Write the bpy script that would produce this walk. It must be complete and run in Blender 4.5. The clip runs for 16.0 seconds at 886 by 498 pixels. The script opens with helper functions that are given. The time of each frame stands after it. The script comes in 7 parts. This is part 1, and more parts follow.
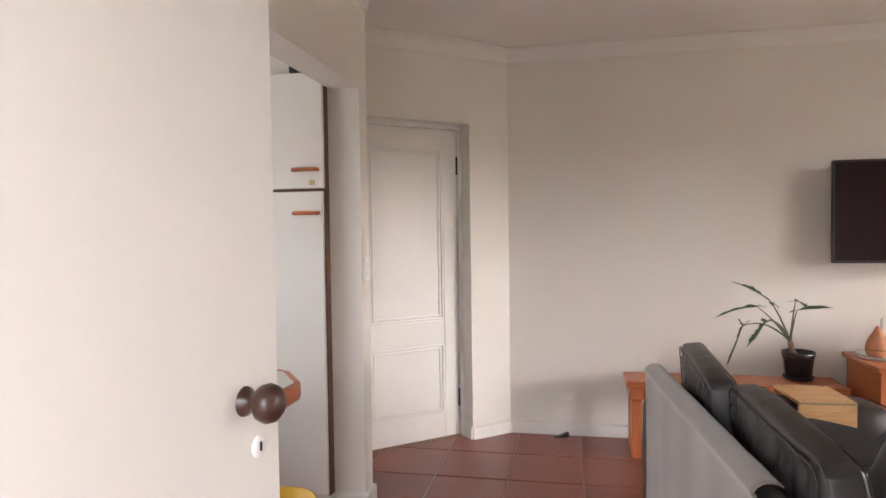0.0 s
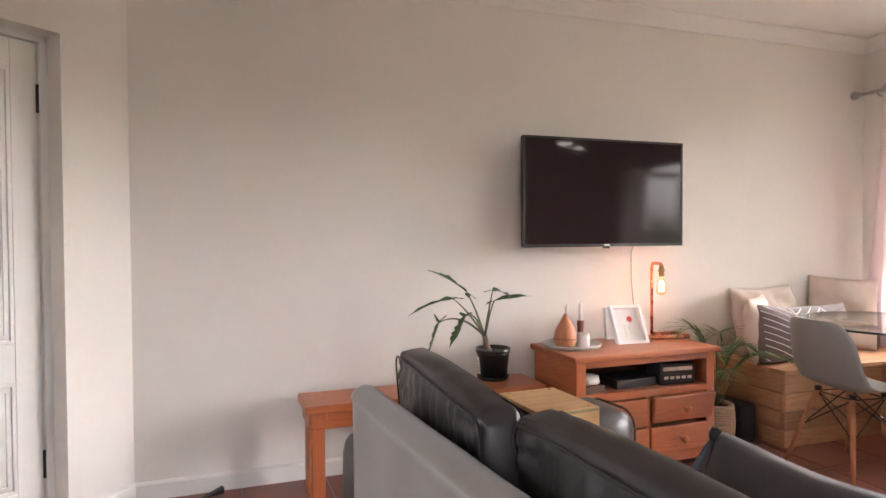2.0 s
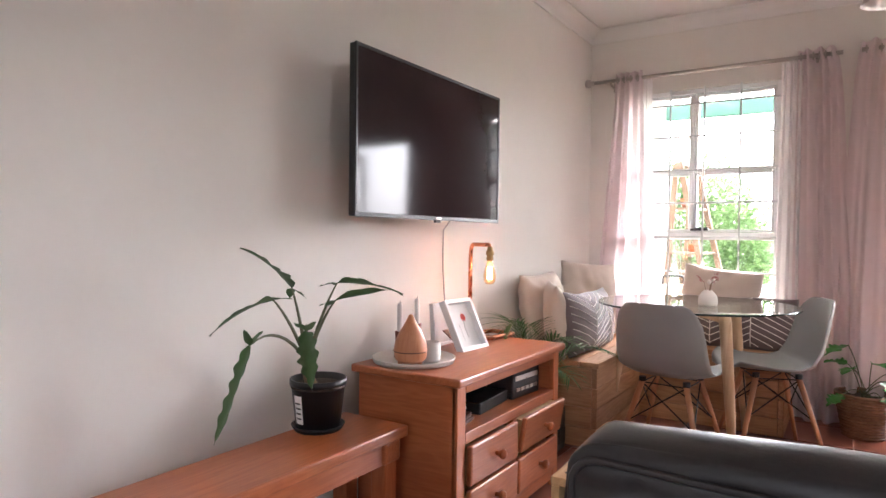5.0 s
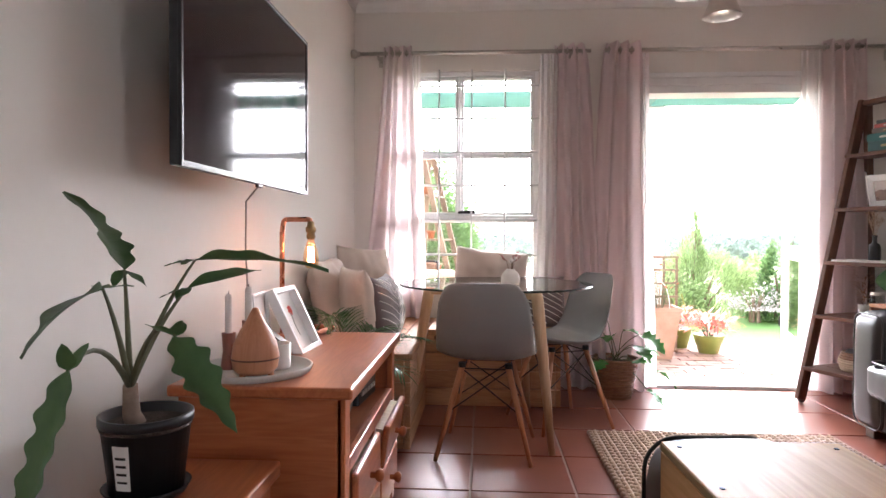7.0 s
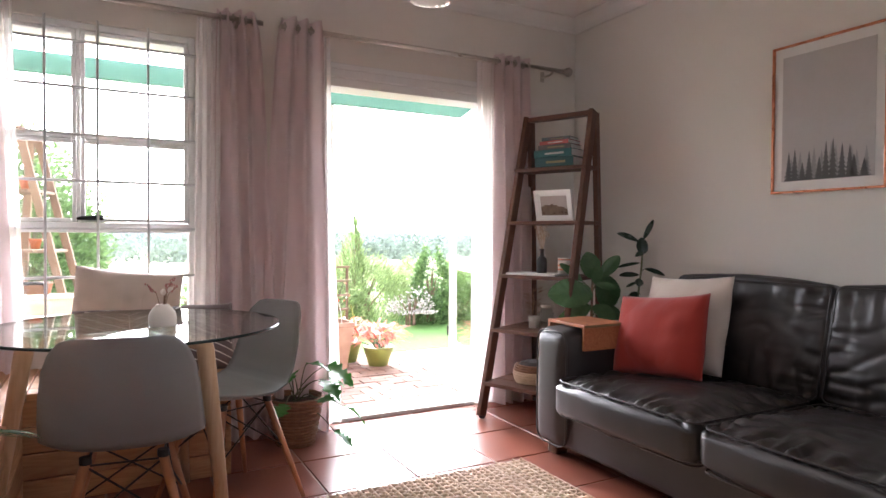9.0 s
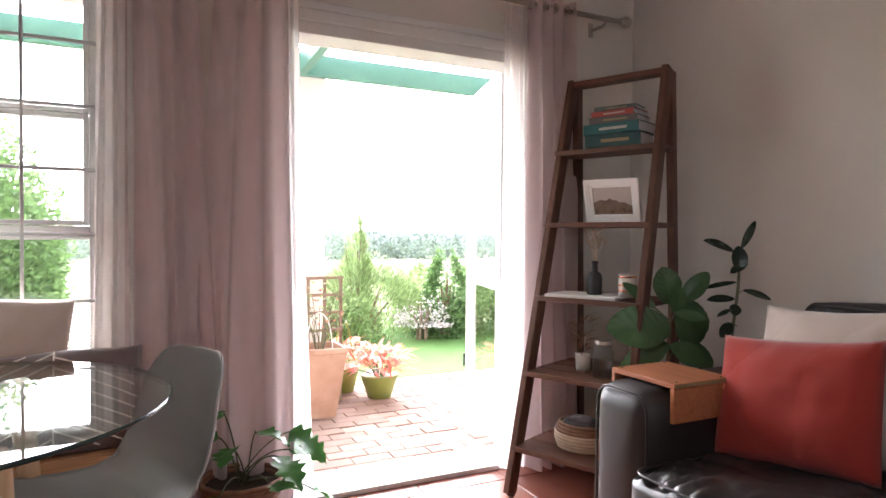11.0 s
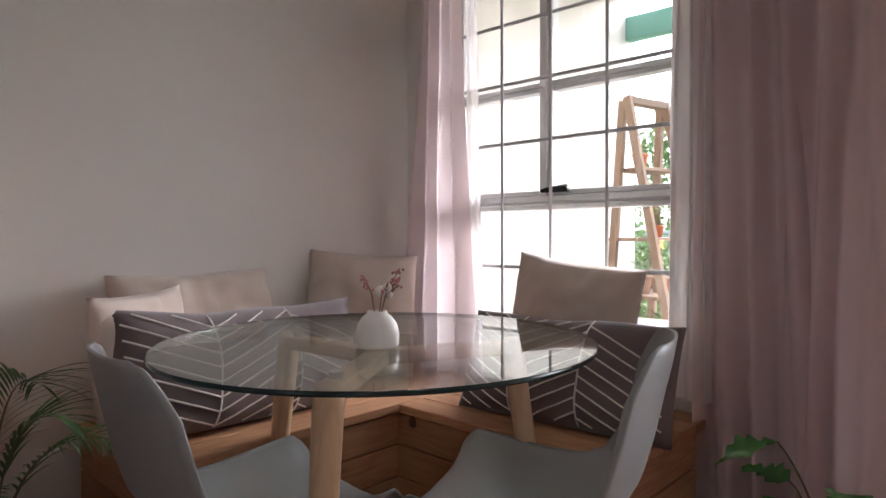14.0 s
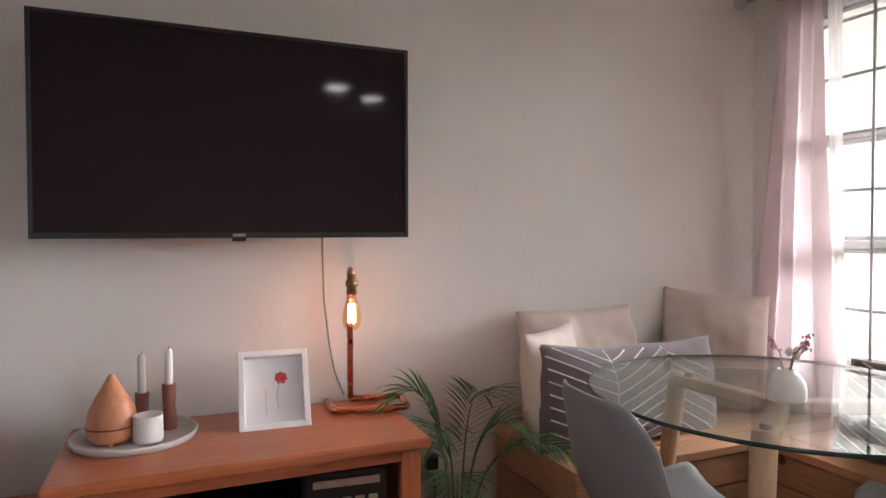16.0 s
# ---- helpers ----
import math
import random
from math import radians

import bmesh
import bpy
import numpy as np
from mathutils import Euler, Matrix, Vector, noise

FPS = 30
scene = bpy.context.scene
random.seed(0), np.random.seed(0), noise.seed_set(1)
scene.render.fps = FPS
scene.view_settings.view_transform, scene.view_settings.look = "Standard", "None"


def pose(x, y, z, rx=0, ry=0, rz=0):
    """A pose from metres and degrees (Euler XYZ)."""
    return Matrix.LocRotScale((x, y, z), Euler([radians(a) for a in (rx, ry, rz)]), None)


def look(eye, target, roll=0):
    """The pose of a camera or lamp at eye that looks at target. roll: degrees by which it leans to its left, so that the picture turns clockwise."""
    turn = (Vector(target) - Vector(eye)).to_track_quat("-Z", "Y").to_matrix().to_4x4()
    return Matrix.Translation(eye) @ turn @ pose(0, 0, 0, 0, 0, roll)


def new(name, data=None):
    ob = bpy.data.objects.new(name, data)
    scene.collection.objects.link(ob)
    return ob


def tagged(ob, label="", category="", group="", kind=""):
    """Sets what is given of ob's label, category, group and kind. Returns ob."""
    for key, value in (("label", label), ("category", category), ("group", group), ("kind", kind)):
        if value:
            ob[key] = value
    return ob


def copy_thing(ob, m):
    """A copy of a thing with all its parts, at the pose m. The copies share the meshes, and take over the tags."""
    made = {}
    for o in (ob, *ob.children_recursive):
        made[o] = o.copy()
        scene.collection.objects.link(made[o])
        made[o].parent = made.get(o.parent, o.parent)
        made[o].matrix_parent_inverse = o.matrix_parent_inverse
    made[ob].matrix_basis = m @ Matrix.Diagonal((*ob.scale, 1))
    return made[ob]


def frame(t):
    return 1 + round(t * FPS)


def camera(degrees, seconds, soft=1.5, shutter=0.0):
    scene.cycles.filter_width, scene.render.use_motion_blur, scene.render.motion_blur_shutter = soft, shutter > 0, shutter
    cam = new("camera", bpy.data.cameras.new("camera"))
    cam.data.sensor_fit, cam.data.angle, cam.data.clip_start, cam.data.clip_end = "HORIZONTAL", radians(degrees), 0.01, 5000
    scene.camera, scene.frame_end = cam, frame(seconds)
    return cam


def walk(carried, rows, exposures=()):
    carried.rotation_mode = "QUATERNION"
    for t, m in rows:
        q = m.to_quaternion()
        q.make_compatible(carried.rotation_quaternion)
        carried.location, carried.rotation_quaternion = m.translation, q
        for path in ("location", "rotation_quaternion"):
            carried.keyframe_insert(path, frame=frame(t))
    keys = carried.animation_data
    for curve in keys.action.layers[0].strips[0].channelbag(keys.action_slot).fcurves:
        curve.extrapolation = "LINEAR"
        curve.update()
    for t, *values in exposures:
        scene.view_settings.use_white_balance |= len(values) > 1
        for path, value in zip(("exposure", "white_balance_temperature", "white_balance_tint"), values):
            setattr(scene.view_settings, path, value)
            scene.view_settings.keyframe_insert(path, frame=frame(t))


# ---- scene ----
cam = camera(70.2, 16.0)
PATH = [
    (0, (0.193, 0.113, 1.394), (-0.2, 2.073, 1.33), -0.8),
    (0.5, (0.14, 0.38, 1.365), (0.055, 2.377, 1.296), -0.6),
    (1, (0.113, 0.639, 1.33), (0.296, 2.629, 1.261), -0.5),
    (1.5, (0.119, 0.909, 1.266), (0.563, 2.859, 1.216), -0.4),
    (2, (0.149, 1.17, 1.233), (0.833, 3.049, 1.186), -0.3),
    (2.5, (0.17, 1.452, 1.2), (1.053, 3.246, 1.16), -0.3),
    (3, (0.134, 1.711, 1.199), (1.173, 3.419, 1.159), -0.3),
    (3.5, (0.096, 1.967, 1.191), (1.311, 3.555, 1.15), -0.2),
    (5.8, (0.044, 3.117, 1.055), (1.896, 3.872, 1.014), 0.4),
    (6, (0.055, 3.188, 1.051), (1.94, 3.853, 1.009), 0.2),
    (6.5, (0.143, 3.362, 1.017), (2.099, 3.778, 0.976), 0.2),
    (7, (0.285, 3.512, 0.995), (2.281, 3.64, 0.955), 0.2),
    (7.5, (0.445, 3.629, 0.979), (2.436, 3.447, 0.942), 0.2),
    (8, (0.622, 3.668, 0.996), (2.562, 3.182, 0.963), 0.2),
    (8.5, (0.827, 3.613, 1.042), (2.668, 2.833, 1.004), 0.3),
    (8.7, (0.901, 3.579, 1.059), (2.689, 2.684, 1.021), 0.3),
    (10.8, (1.857, 3.126, 1.126), (3.594, 2.137, 1.084), 0.5),
    (11, (1.941, 3.037, 1.115), (3.736, 2.156, 1.072), 0.5),
    (11.5, (2.147, 2.939, 1.069), (4.068, 2.383, 1.024), 0.2),
    (12, (2.306, 2.792, 1.048), (4.3, 2.641, 1.006), -0.1),
    (12.5, (2.455, 2.642, 1.039), (4.437, 2.91, 0.997), -0.1),
    (13, (2.562, 2.511, 1.017), (4.445, 3.184, 0.978), -0.2),
    (13.5, (2.614, 2.394, 1.006), (4.321, 3.434, 0.959), -0.2),
    (14, (2.591, 2.338, 0.996), (4.04, 3.716, 0.95), -0.2),
    (14.5, (2.462, 2.299, 1.004), (3.63, 3.922, 0.961), -0.2),
    (15, (2.298, 2.268, 1.046), (3.356, 3.965, 1.006), -0.2),
    (15.5, (2.179, 2.282, 1.095), (3.119, 4.046, 1.051), -0.2),
    (16, (2.082, 2.268, 1.172), (2.858, 4.111, 1.121), -0.1),
]
walk(cam, [(t, look(eye, target, roll)) for t, eye, target, roll in PATH],
     exposures=[(0, 3.65, 6350, 14), (3.5, 3.85, 6050, 15), (6, 3.5, 5850, 15), (8.5, 3.1, 5850, 15), (11, 3.0, 5950, 15),
                (12.5, 2.4, 5850, 14), (14.5, 2.3, 5800, 14), (16, 2.85, 5850, 14)])

# ---- world and large lights ----
world = bpy.data.worlds.new("overcast_sky")
scene.world = world
world.use_nodes = True
wn, wl = world.node_tree.nodes, world.node_tree.links
sky = wn.new("ShaderNodeTexSky")
sky.sky_type = "NISHITA"
sky.sun_disc = False
sky.sun_elevation = radians(30)
sky.sun_rotation = radians(99)
sky.air_density, sky.dust_density, sky.ozone_density = 1.0, 4.0, 0.6
pale = wn.new("ShaderNodeHueSaturation")
pale.inputs["Saturation"].default_value = 0.30
pale.inputs["Value"].default_value = 1.0
wl.new(sky.outputs[0], pale.inputs["Color"])
wl.new(pale.outputs[0], wn["Background"].inputs["Color"])
wn["Background"].inputs["Strength"].default_value = 0.15

sun = new("sun", bpy.data.lights.new("sun", "SUN"))
sun.data.energy = 1.5
sun.data.angle = radians(85)
sun.data.color = (1.0, 0.965, 0.93)
sun.matrix_world = look((14, -0.4, 8.3), (0, 2.0, 0.6))


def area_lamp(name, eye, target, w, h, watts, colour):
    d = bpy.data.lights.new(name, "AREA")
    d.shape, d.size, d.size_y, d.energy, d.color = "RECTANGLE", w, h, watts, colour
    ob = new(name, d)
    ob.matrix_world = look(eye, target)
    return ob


# daylight of the entrance doorway at the walker's back
area_lamp("entrance_daylight", (0.25, -1.33, 1.3), (0.35, 2.5, 2.3), 1.2, 2.0, 1.6, (1.0, 0.96, 0.92))
# added fill lamp for an assumed kitchen window, out of sight beside the cupboards
area_lamp("kitchen_fill", (-2.38, 1.95, 1.55), (4.0, 2.2, 2.6), 1.3, 0.95, 1.0, (1.0, 0.96, 0.90))

# ---- materials ----


def nodes_of(name):
    m = bpy.data.materials.new(name)
    m.use_nodes = True
    return m, m.node_tree.nodes, m.node_tree.links, m.node_tree.nodes["Principled BSDF"]


def surface(name, a, b, scale=6.0, rough=0.6, bump=0.1, fine=60.0, metal=0.0, stretch=(1, 1, 1), piece=0.0, depth=0.002, coat=0.0,
            rough_var=0.12, sheen=0.0, crease=0.0, crease_scale=9.0, local=True):
    """Two colours mixed by coarse and fine noise, with roughness variation and fine relief; piece varies it from piece to piece."""
    m, n, l, p = nodes_of(name)
    co = n.new("ShaderNodeTexCoord")
    mp = n.new("ShaderNodeMapping")
    mp.inputs["Scale"].default_value = stretch
    l.new(co.outputs["Object" if local else "Generated"], mp.inputs["Vector"])
    vec = mp.outputs[0]
    info = n.new("ShaderNodeObjectInfo")
    if piece:
        add = n.new("ShaderNodeVectorMath")
        add.operation = "MULTIPLY_ADD"
        l.new(info.outputs["Random"], add.inputs[0])
        add.inputs[1].default_value = (17.0, 29.0, 11.0)
        l.new(vec, add.inputs[2])
        vec = add.outputs[0]
    big = n.new("ShaderNodeTexNoise")
    big.inputs["Scale"].default_value, big.inputs["Detail"].default_value = scale, 5
    small = n.new("ShaderNodeTexNoise")
    small.inputs["Scale"].default_value, small.inputs["Detail"].default_value = fine, 4
    l.new(vec, big.inputs["Vector"])
    l.new(vec, small.inputs["Vector"])
    mix = n.new("ShaderNodeMath")
    mix.operation = "MULTIPLY_ADD"
    l.new(small.outputs[0], mix.inputs[0])
    mix.inputs[1].default_value = 0.45
    half = n.new("ShaderNodeMath")
    half.operation = "MULTIPLY_ADD"
    l.new(big.outputs[0], half.inputs[0])
    half.inputs[1].default_value, half.inputs[2].default_value = 1.5, -0.48
    l.new(half.outputs[0], mix.inputs[2])
    ramp = n.new("ShaderNodeMix")
    ramp.data_type = "RGBA"
    ramp.inputs["A"].default_value, ramp.inputs["B"].default_value = (*a, 1), (*b, 1)
    l.new(mix.outputs[0], ramp.inputs["Factor"])
    col = ramp.outputs["Result"]
    if piece:
        hsv = n.new("ShaderNodeHueSaturation")
        mr = n.new("ShaderNodeMapRange")
        mr.inputs["To Min"].default_value, mr.inputs["To Max"].default_value = 1 - piece, 1 + piece
        l.new(info.outputs["Random"], mr.inputs["Value"])
        l.new(mr.outputs[0], hsv.inputs["Value"])
        l.new(col, hsv.inputs["Color"])
        col = hsv.outputs[0]
    l.new(col, p.inputs["Base Color"])
    rr = n.new("ShaderNodeMapRange")
    rr.inputs["To Min"].default_value, rr.inputs["To Max"].default_value = max(0.02, rough - rough_var), min(1, rough + rough_var)
    l.new(big.outputs[0], rr.inputs["Value"])
    l.new(rr.outputs[0], p.inputs["Roughness"])
    p.inputs["Metallic"].default_value = metal
    p.inputs["Coat Weight"].default_value = coat
    p.inputs["Sheen Weight"].default_value = sheen
    if bump:
        bp = n.new("ShaderNodeBump")
        bp.inputs["Strength"].default_value, bp.inputs["Distance"].default_value = bump, depth
        l.new(small.outputs[0], bp.inputs["Height"])
        l.new(bp.outputs[0], p.inputs["Normal"])
        if crease:
            # soft branching folds
            fold = n.new("ShaderNodeTexNoise")
            fold.inputs["Scale"].default_value, fold.inputs["Detail"].default_value, fold.inputs["Distortion"].default_value = crease_scale, 2, 0.7
            l.new(vec, fold.inputs["Vector"])
            off = n.new("ShaderNodeMath")
            off.operation = "SUBTRACT"
            off.inputs[1].default_value = 0.5
            l.new(fold.outputs[0], off.inputs[0])
            ab = n.new("ShaderNodeMath")
            ab.operation = "ABSOLUTE"
            l.new(off.outputs[0], ab.inputs[0])
            pw = n.new("ShaderNodeMath")
            pw.operation = "POWER"
            pw.inputs[1].default_value = 0.6
            l.new(ab.outputs[0], pw.inputs[0])
            bc = n.new("ShaderNodeBump")
            bc.inputs["Strength"].default_value, bc.inputs["Distance"].default_value = 0.7, crease
            l.new(pw.outputs[0], bc.inputs["Height"])
            l.new(bc.outputs[0], bp.inputs["Normal"])
    return m


def timber(name, a, b, rough=0.45, along="x", piece=0.12, coat=0.0, rings=9.0):
    """Planed timber with long grain along one axis, knots and pores."""
    m, n, l, p = nodes_of(name)
    co = n.new("ShaderNodeTexCoord")
    info = n.new("ShaderNodeObjectInfo")
    mp = n.new("ShaderNodeMapping")
    k = {"x": (0.9, 11, 11), "y": (11, 0.9, 11), "z": (11, 11, 0.9)}[along]
    mp.inputs["Scale"].default_value = k
    l.new(co.outputs["Object"], mp.inputs["Vector"])
    add = n.new("ShaderNodeVectorMath")
    add.operation = "MULTIPLY_ADD"
    l.new(info.outputs["Random"], add.inputs[0])
    add.inputs[1].default_value = (13.0, 31.0, 7.0)
    l.new(mp.outputs[0], add.inputs[2])
    big = n.new("ShaderNodeTexNoise")
    big.inputs["Scale"].default_value, big.inputs["Detail"].default_value, big.inputs["Distortion"].default_value = 1.3, 3, 0.8
    l.new(add.outputs[0], big.inputs["Vector"])
    ring = n.new("ShaderNodeMath")
    ring.operation = "MULTIPLY"
    ring.inputs[1].default_value = rings * 6.0
    l.new(big.outputs[0], ring.inputs[0])
    sine = n.new("ShaderNodeMath")
    sine.operation = "SINE"
    l.new(ring.outputs[0], sine.inputs[0])
    pore = n.new("ShaderNodeTexNoise")
    pore.inputs["Scale"].default_value, pore.inputs["Detail"].default_value = 9.0, 6
    l.new(add.outputs[0], pore.inputs["Vector"])
    f = n.new("ShaderNodeMath")
    f.operation = "MULTIPLY_ADD"
    l.new(sine.outputs[0], f.inputs[0])
    f.inputs[1].default_value = 0.16
    l.new(pore.outputs[0], f.inputs[2])
    kn = n.new("ShaderNodeTexVoronoi")
    kn.inputs["Scale"].default_value = 0.75
    l.new(add.outputs[0], kn.inputs["Vector"])
    kr = n.new("ShaderNodeMapRange")
    kr.inputs["From Min"].default_value, kr.inputs["From Max"].default_value = 0.03, 0.17
    kr.inputs["To Min"].default_value, kr.inputs["To Max"].default_value = 0.75, 0.0
    l.new(kn.outputs["Distance"], kr.inputs["Value"])
    tot = n.new("ShaderNodeMath")
    tot.operation = "ADD"
    tot.use_clamp = True
    l.new(f.outputs[0], tot.inputs[0])
    l.new(kr.outputs[0], tot.inputs[1])
    ramp = n.new("ShaderNodeMix")
    ramp.data_type = "RGBA"
    ramp.inputs["A"].default_value, ramp.inputs["B"].default_value = (*a, 1), (*b, 1)
    l.new(tot.outputs[0], ramp.inputs["Factor"])
    hsv = n.new("ShaderNodeHueSaturation")
    mr = n.new("ShaderNodeMapRange")
    mr.inputs["To Min"].default_value, mr.inputs["To Max"].default_value = 1 - piece, 1 + piece
    l.new(info.outputs["Random"], mr.inputs["Value"])
    l.new(mr.outputs[0], hsv.inputs["Value"])
    l.new(ramp.outputs["Result"], hsv.inputs["Color"])
    l.new(hsv.outputs[0], p.inputs["Base Color"])
    p.inputs["Roughness"].default_value = rough
    p.inputs["Coat Weight"].default_value = coat
    bp = n.new("ShaderNodeBump")
    bp.inputs["Strength"].default_value, bp.inputs["Distance"].default_value = 0.25, 0.001
    l.new(pore.outputs[0], bp.inputs["Height"])
    l.new(bp.outputs[0], p.inputs["Normal"])
    return m


def fabric(name, a, b, weave=900.0, rough=0.9, translucent=0.0, bump=0.3, sheen=0.3, crease=0.0, crease_scale=6.0):
    m = surface(name, a, b, scale=5, rough=rough, bump=bump, fine=weave * 0.4, depth=0.001, sheen=sheen, rough_var=0.05, crease=crease, crease_scale=crease_scale)
    if translucent:
        n, l = m.node_tree.nodes, m.node_tree.links
        p = n["Principled BSDF"]
        tr = n.new("ShaderNodeBsdfTranslucent")
        tr.inputs["Color"].default_value = (*[min(1, c * 1.1) for c in b], 1)
        ms = n.new("ShaderNodeMixShader")
        ms.inputs[0].default_value = translucent
        l.new(p.outputs[0], ms.inputs[1])
        l.new(tr.outputs[0], ms.inputs[2])
        l.new(ms.outputs[0], n["Material Output"].inputs["Surface"])
    return m


def glass(name, tint=(1, 1, 1), rough=0.0, ior=1.5, thin=True):
    m, n, l, p = nodes_of(name)
    if thin:
        tr = n.new("ShaderNodeBsdfTransparent")
        tr.inputs["Color"].default_value = (*tint, 1)
        gl = n.new("ShaderNodeBsdfGlossy")
        gl.inputs["Roughness"].default_value = rough
        face = n.new("ShaderNodeLayerWeight")
        face.inputs["Blend"].default_value = 0.5
        pw = n.new("ShaderNodeMath")
        pw.operation = "POWER"
        pw.inputs[1].default_value = 5.0
        l.new(face.outputs["Facing"], pw.inputs[0])
        r0 = ((ior - 1) / (ior + 1)) ** 2
        fr = n.new("ShaderNodeMath")
        fr.operation = "MULTIPLY_ADD"
        fr.inputs[1].default_value, fr.inputs[2].default_value = 1 - r0, r0
        l.new(pw.outputs[0], fr.inputs[0])
        ms = n.new("ShaderNodeMixShader")
        l.new(fr.outputs[0], ms.inputs[0])
        l.new(tr.outputs[0], ms.inputs[1])
        l.new(gl.outputs[0], ms.inputs[2])
        l.new(ms.outputs[0], n["Material Output"].inputs["Surface"])
    else:
        p.inputs["Base Color"].default_value = (*tint, 1)
        p.inputs["Transmission Weight"].default_value = 1
        p.inputs["Roughness"].default_value = rough
        p.inputs["IOR"].default_value = ior
    return m


def glow(name, colour, strength):
    m, n, l, p = nodes_of(name)
    p.inputs["Emission Color"].default_value = (*colour, 1)
    p.inputs["Emission Strength"].default_value = strength
    p.inputs["Base Color"].default_value = (*colour, 1)
    return m


def leafy(name, a, b, rough=0.4, translucent=0.3, scale=14.0):
    m = surface(name, a, b, scale=scale, rough=rough, bump=0.25, fine=90, depth=0.002, piece=0.0)
    n, l = m.node_tree.nodes, m.node_tree.links
    p = n["Principled BSDF"]
    geo = n.new("ShaderNodeNewGeometry")
    hsv = n.new("ShaderNodeHueSaturation")
    mr = n.new("ShaderNodeMapRange")
    mr.inputs["To Min"].default_value, mr.inputs["To Max"].default_value = 0.65, 1.45
    l.new(geo.outputs["Random Per Island"], mr.inputs["Value"])
    l.new(mr.outputs[0], hsv.inputs["Value"])
    old = p.inputs["Base Color"].links[0].from_socket
    l.new(old, hsv.inputs["Color"])
    l.new(hsv.outputs[0], p.inputs["Base Color"])
    tr = n.new("ShaderNodeBsdfTranslucent")
    l.new(hsv.outputs[0], tr.inputs["Color"])
    ms = n.new("ShaderNodeMixShader")
    ms.inputs[0].default_value = translucent
    l.new(p.outputs[0], ms.inputs[1])
    l.new(tr.outputs[0], ms.inputs[2])
    l.new(ms.outputs[0], n["Material Output"].inputs["Surface"])
    return m


PLASTER = surface("wall_plaster", (0.77, 0.735, 0.68), (0.82, 0.785, 0.735), scale=1.6, rough=0.85, bump=0.12, fine=38, depth=0.003, rough_var=0.06)
CEILING = surface("ceiling_paint", (0.80, 0.775, 0.74), (0.84, 0.82, 0.79), scale=1.2, rough=0.9, bump=0.06, fine=50, rough_var=0.05)
WHITE_GLOSS = surface("white_enamel", (0.76, 0.74, 0.70), (0.82, 0.80, 0.77), scale=3, rough=0.4, bump=0.05, fine=45, depth=0.001)
WINDOW_WHITE = surface("window_enamel", (0.80, 0.80, 0.79), (0.87, 0.87, 0.86), scale=4, rough=0.45, bump=0.05, fine=60, depth=0.001)
BAR_GREY = surface("bar_paint", (0.66, 0.66, 0.66), (0.76, 0.76, 0.76), scale=6, rough=0.5, bump=0.05)
TERRACOTTA = surface("glazed_terracotta", (0.22, 0.070, 0.045), (0.26, 0.090, 0.058), scale=3.5, rough=0.30, bump=0.05, fine=40, depth=0.001, piece=0.08, rough_var=0.03)
TERRACOTTA.node_tree.nodes["Principled BSDF"].inputs["Specular IOR Level"].default_value = 0.36
GROUT = surface("cement_grout", (0.30, 0.22, 0.19), (0.42, 0.33, 0.29), scale=8, rough=0.9, bump=0.4, fine=90)
PINE_ORANGE_X = timber("oiled_pine_x", (0.52, 0.165, 0.062), (0.36, 0.095, 0.030), rough=0.36, along="x", coat=0.15)
PINE_ORANGE_Y = timber("oiled_pine_y", (0.52, 0.165, 0.062), (0.36, 0.095, 0.030), rough=0.36, along="y", coat=0.15)
PINE_ORANGE_Z = timber("oiled_pine_z", (0.52, 0.165, 0.062), (0.36, 0.095, 0.030), rough=0.36, along="z", coat=0.15)
PALLET_X = timber("raw_pine_x", (0.60, 0.34, 0.18), (0.40, 0.19, 0.085), rough=0.6, along="x", piece=0.16)
PALLET_Y = timber("raw_pine_y", (0.60, 0.34, 0.18), (0.40, 0.19, 0.085), rough=0.6, along="y", piece=0.16)
PALLET_Z = timber("raw_pine_z", (0.60, 0.34, 0.18), (0.40, 0.19, 0.085), rough=0.6, along="z", piece=0.16)
BEECH_Z = timber("pale_beech", (0.66, 0.44, 0.27), (0.52, 0.31, 0.165), rough=0.4, along="z", rings=5)
BEECH_X = timber("pale_beech_x", (0.66, 0.44, 0.27), (0.52, 0.31, 0.165), rough=0.4, along="x", rings=5)
LEG_WOOD = timber("chair_leg_beech", (0.56, 0.26, 0.13), (0.42, 0.17, 0.075), rough=0.45, along="z", rings=5)
PLY_X = timber("plywood_face", (0.66, 0.42, 0.20), (0.46, 0.25, 0.10), rough=0.5, along="x", rings=7)
PLY_Y = timber("plywood_face_y", (0.66, 0.42, 0.20), (0.46, 0.25, 0.10), rough=0.5, along="y", rings=7)
PLY_RED = timber("red_pine_board", (0.50, 0.20, 0.09), (0.36, 0.12, 0.05), rough=0.5, along="x", rings=7)
PLY_EDGE = surface("plywood_edge", (0.38, 0.30, 0.14), (0.20, 0.16, 0.09), scale=90, rough=0.7, stretch=(0.05, 0.05, 4), bump=0.2)
DARK_WOOD_X = timber("stained_wood_x", (0.15, 0.062, 0.032), (0.075, 0.03, 0.017), rough=0.5, along="x")
DARK_WOOD_Z = timber("stained_wood_z", (0.15, 0.062, 0.032), (0.075, 0.03, 0.017), rough=0.5, along="z")
KNOB_WOOD = timber("knob_wood", (0.075, 0.028, 0.02), (0.04, 0.015, 0.011), rough=0.35, along="x", coat=0.3)
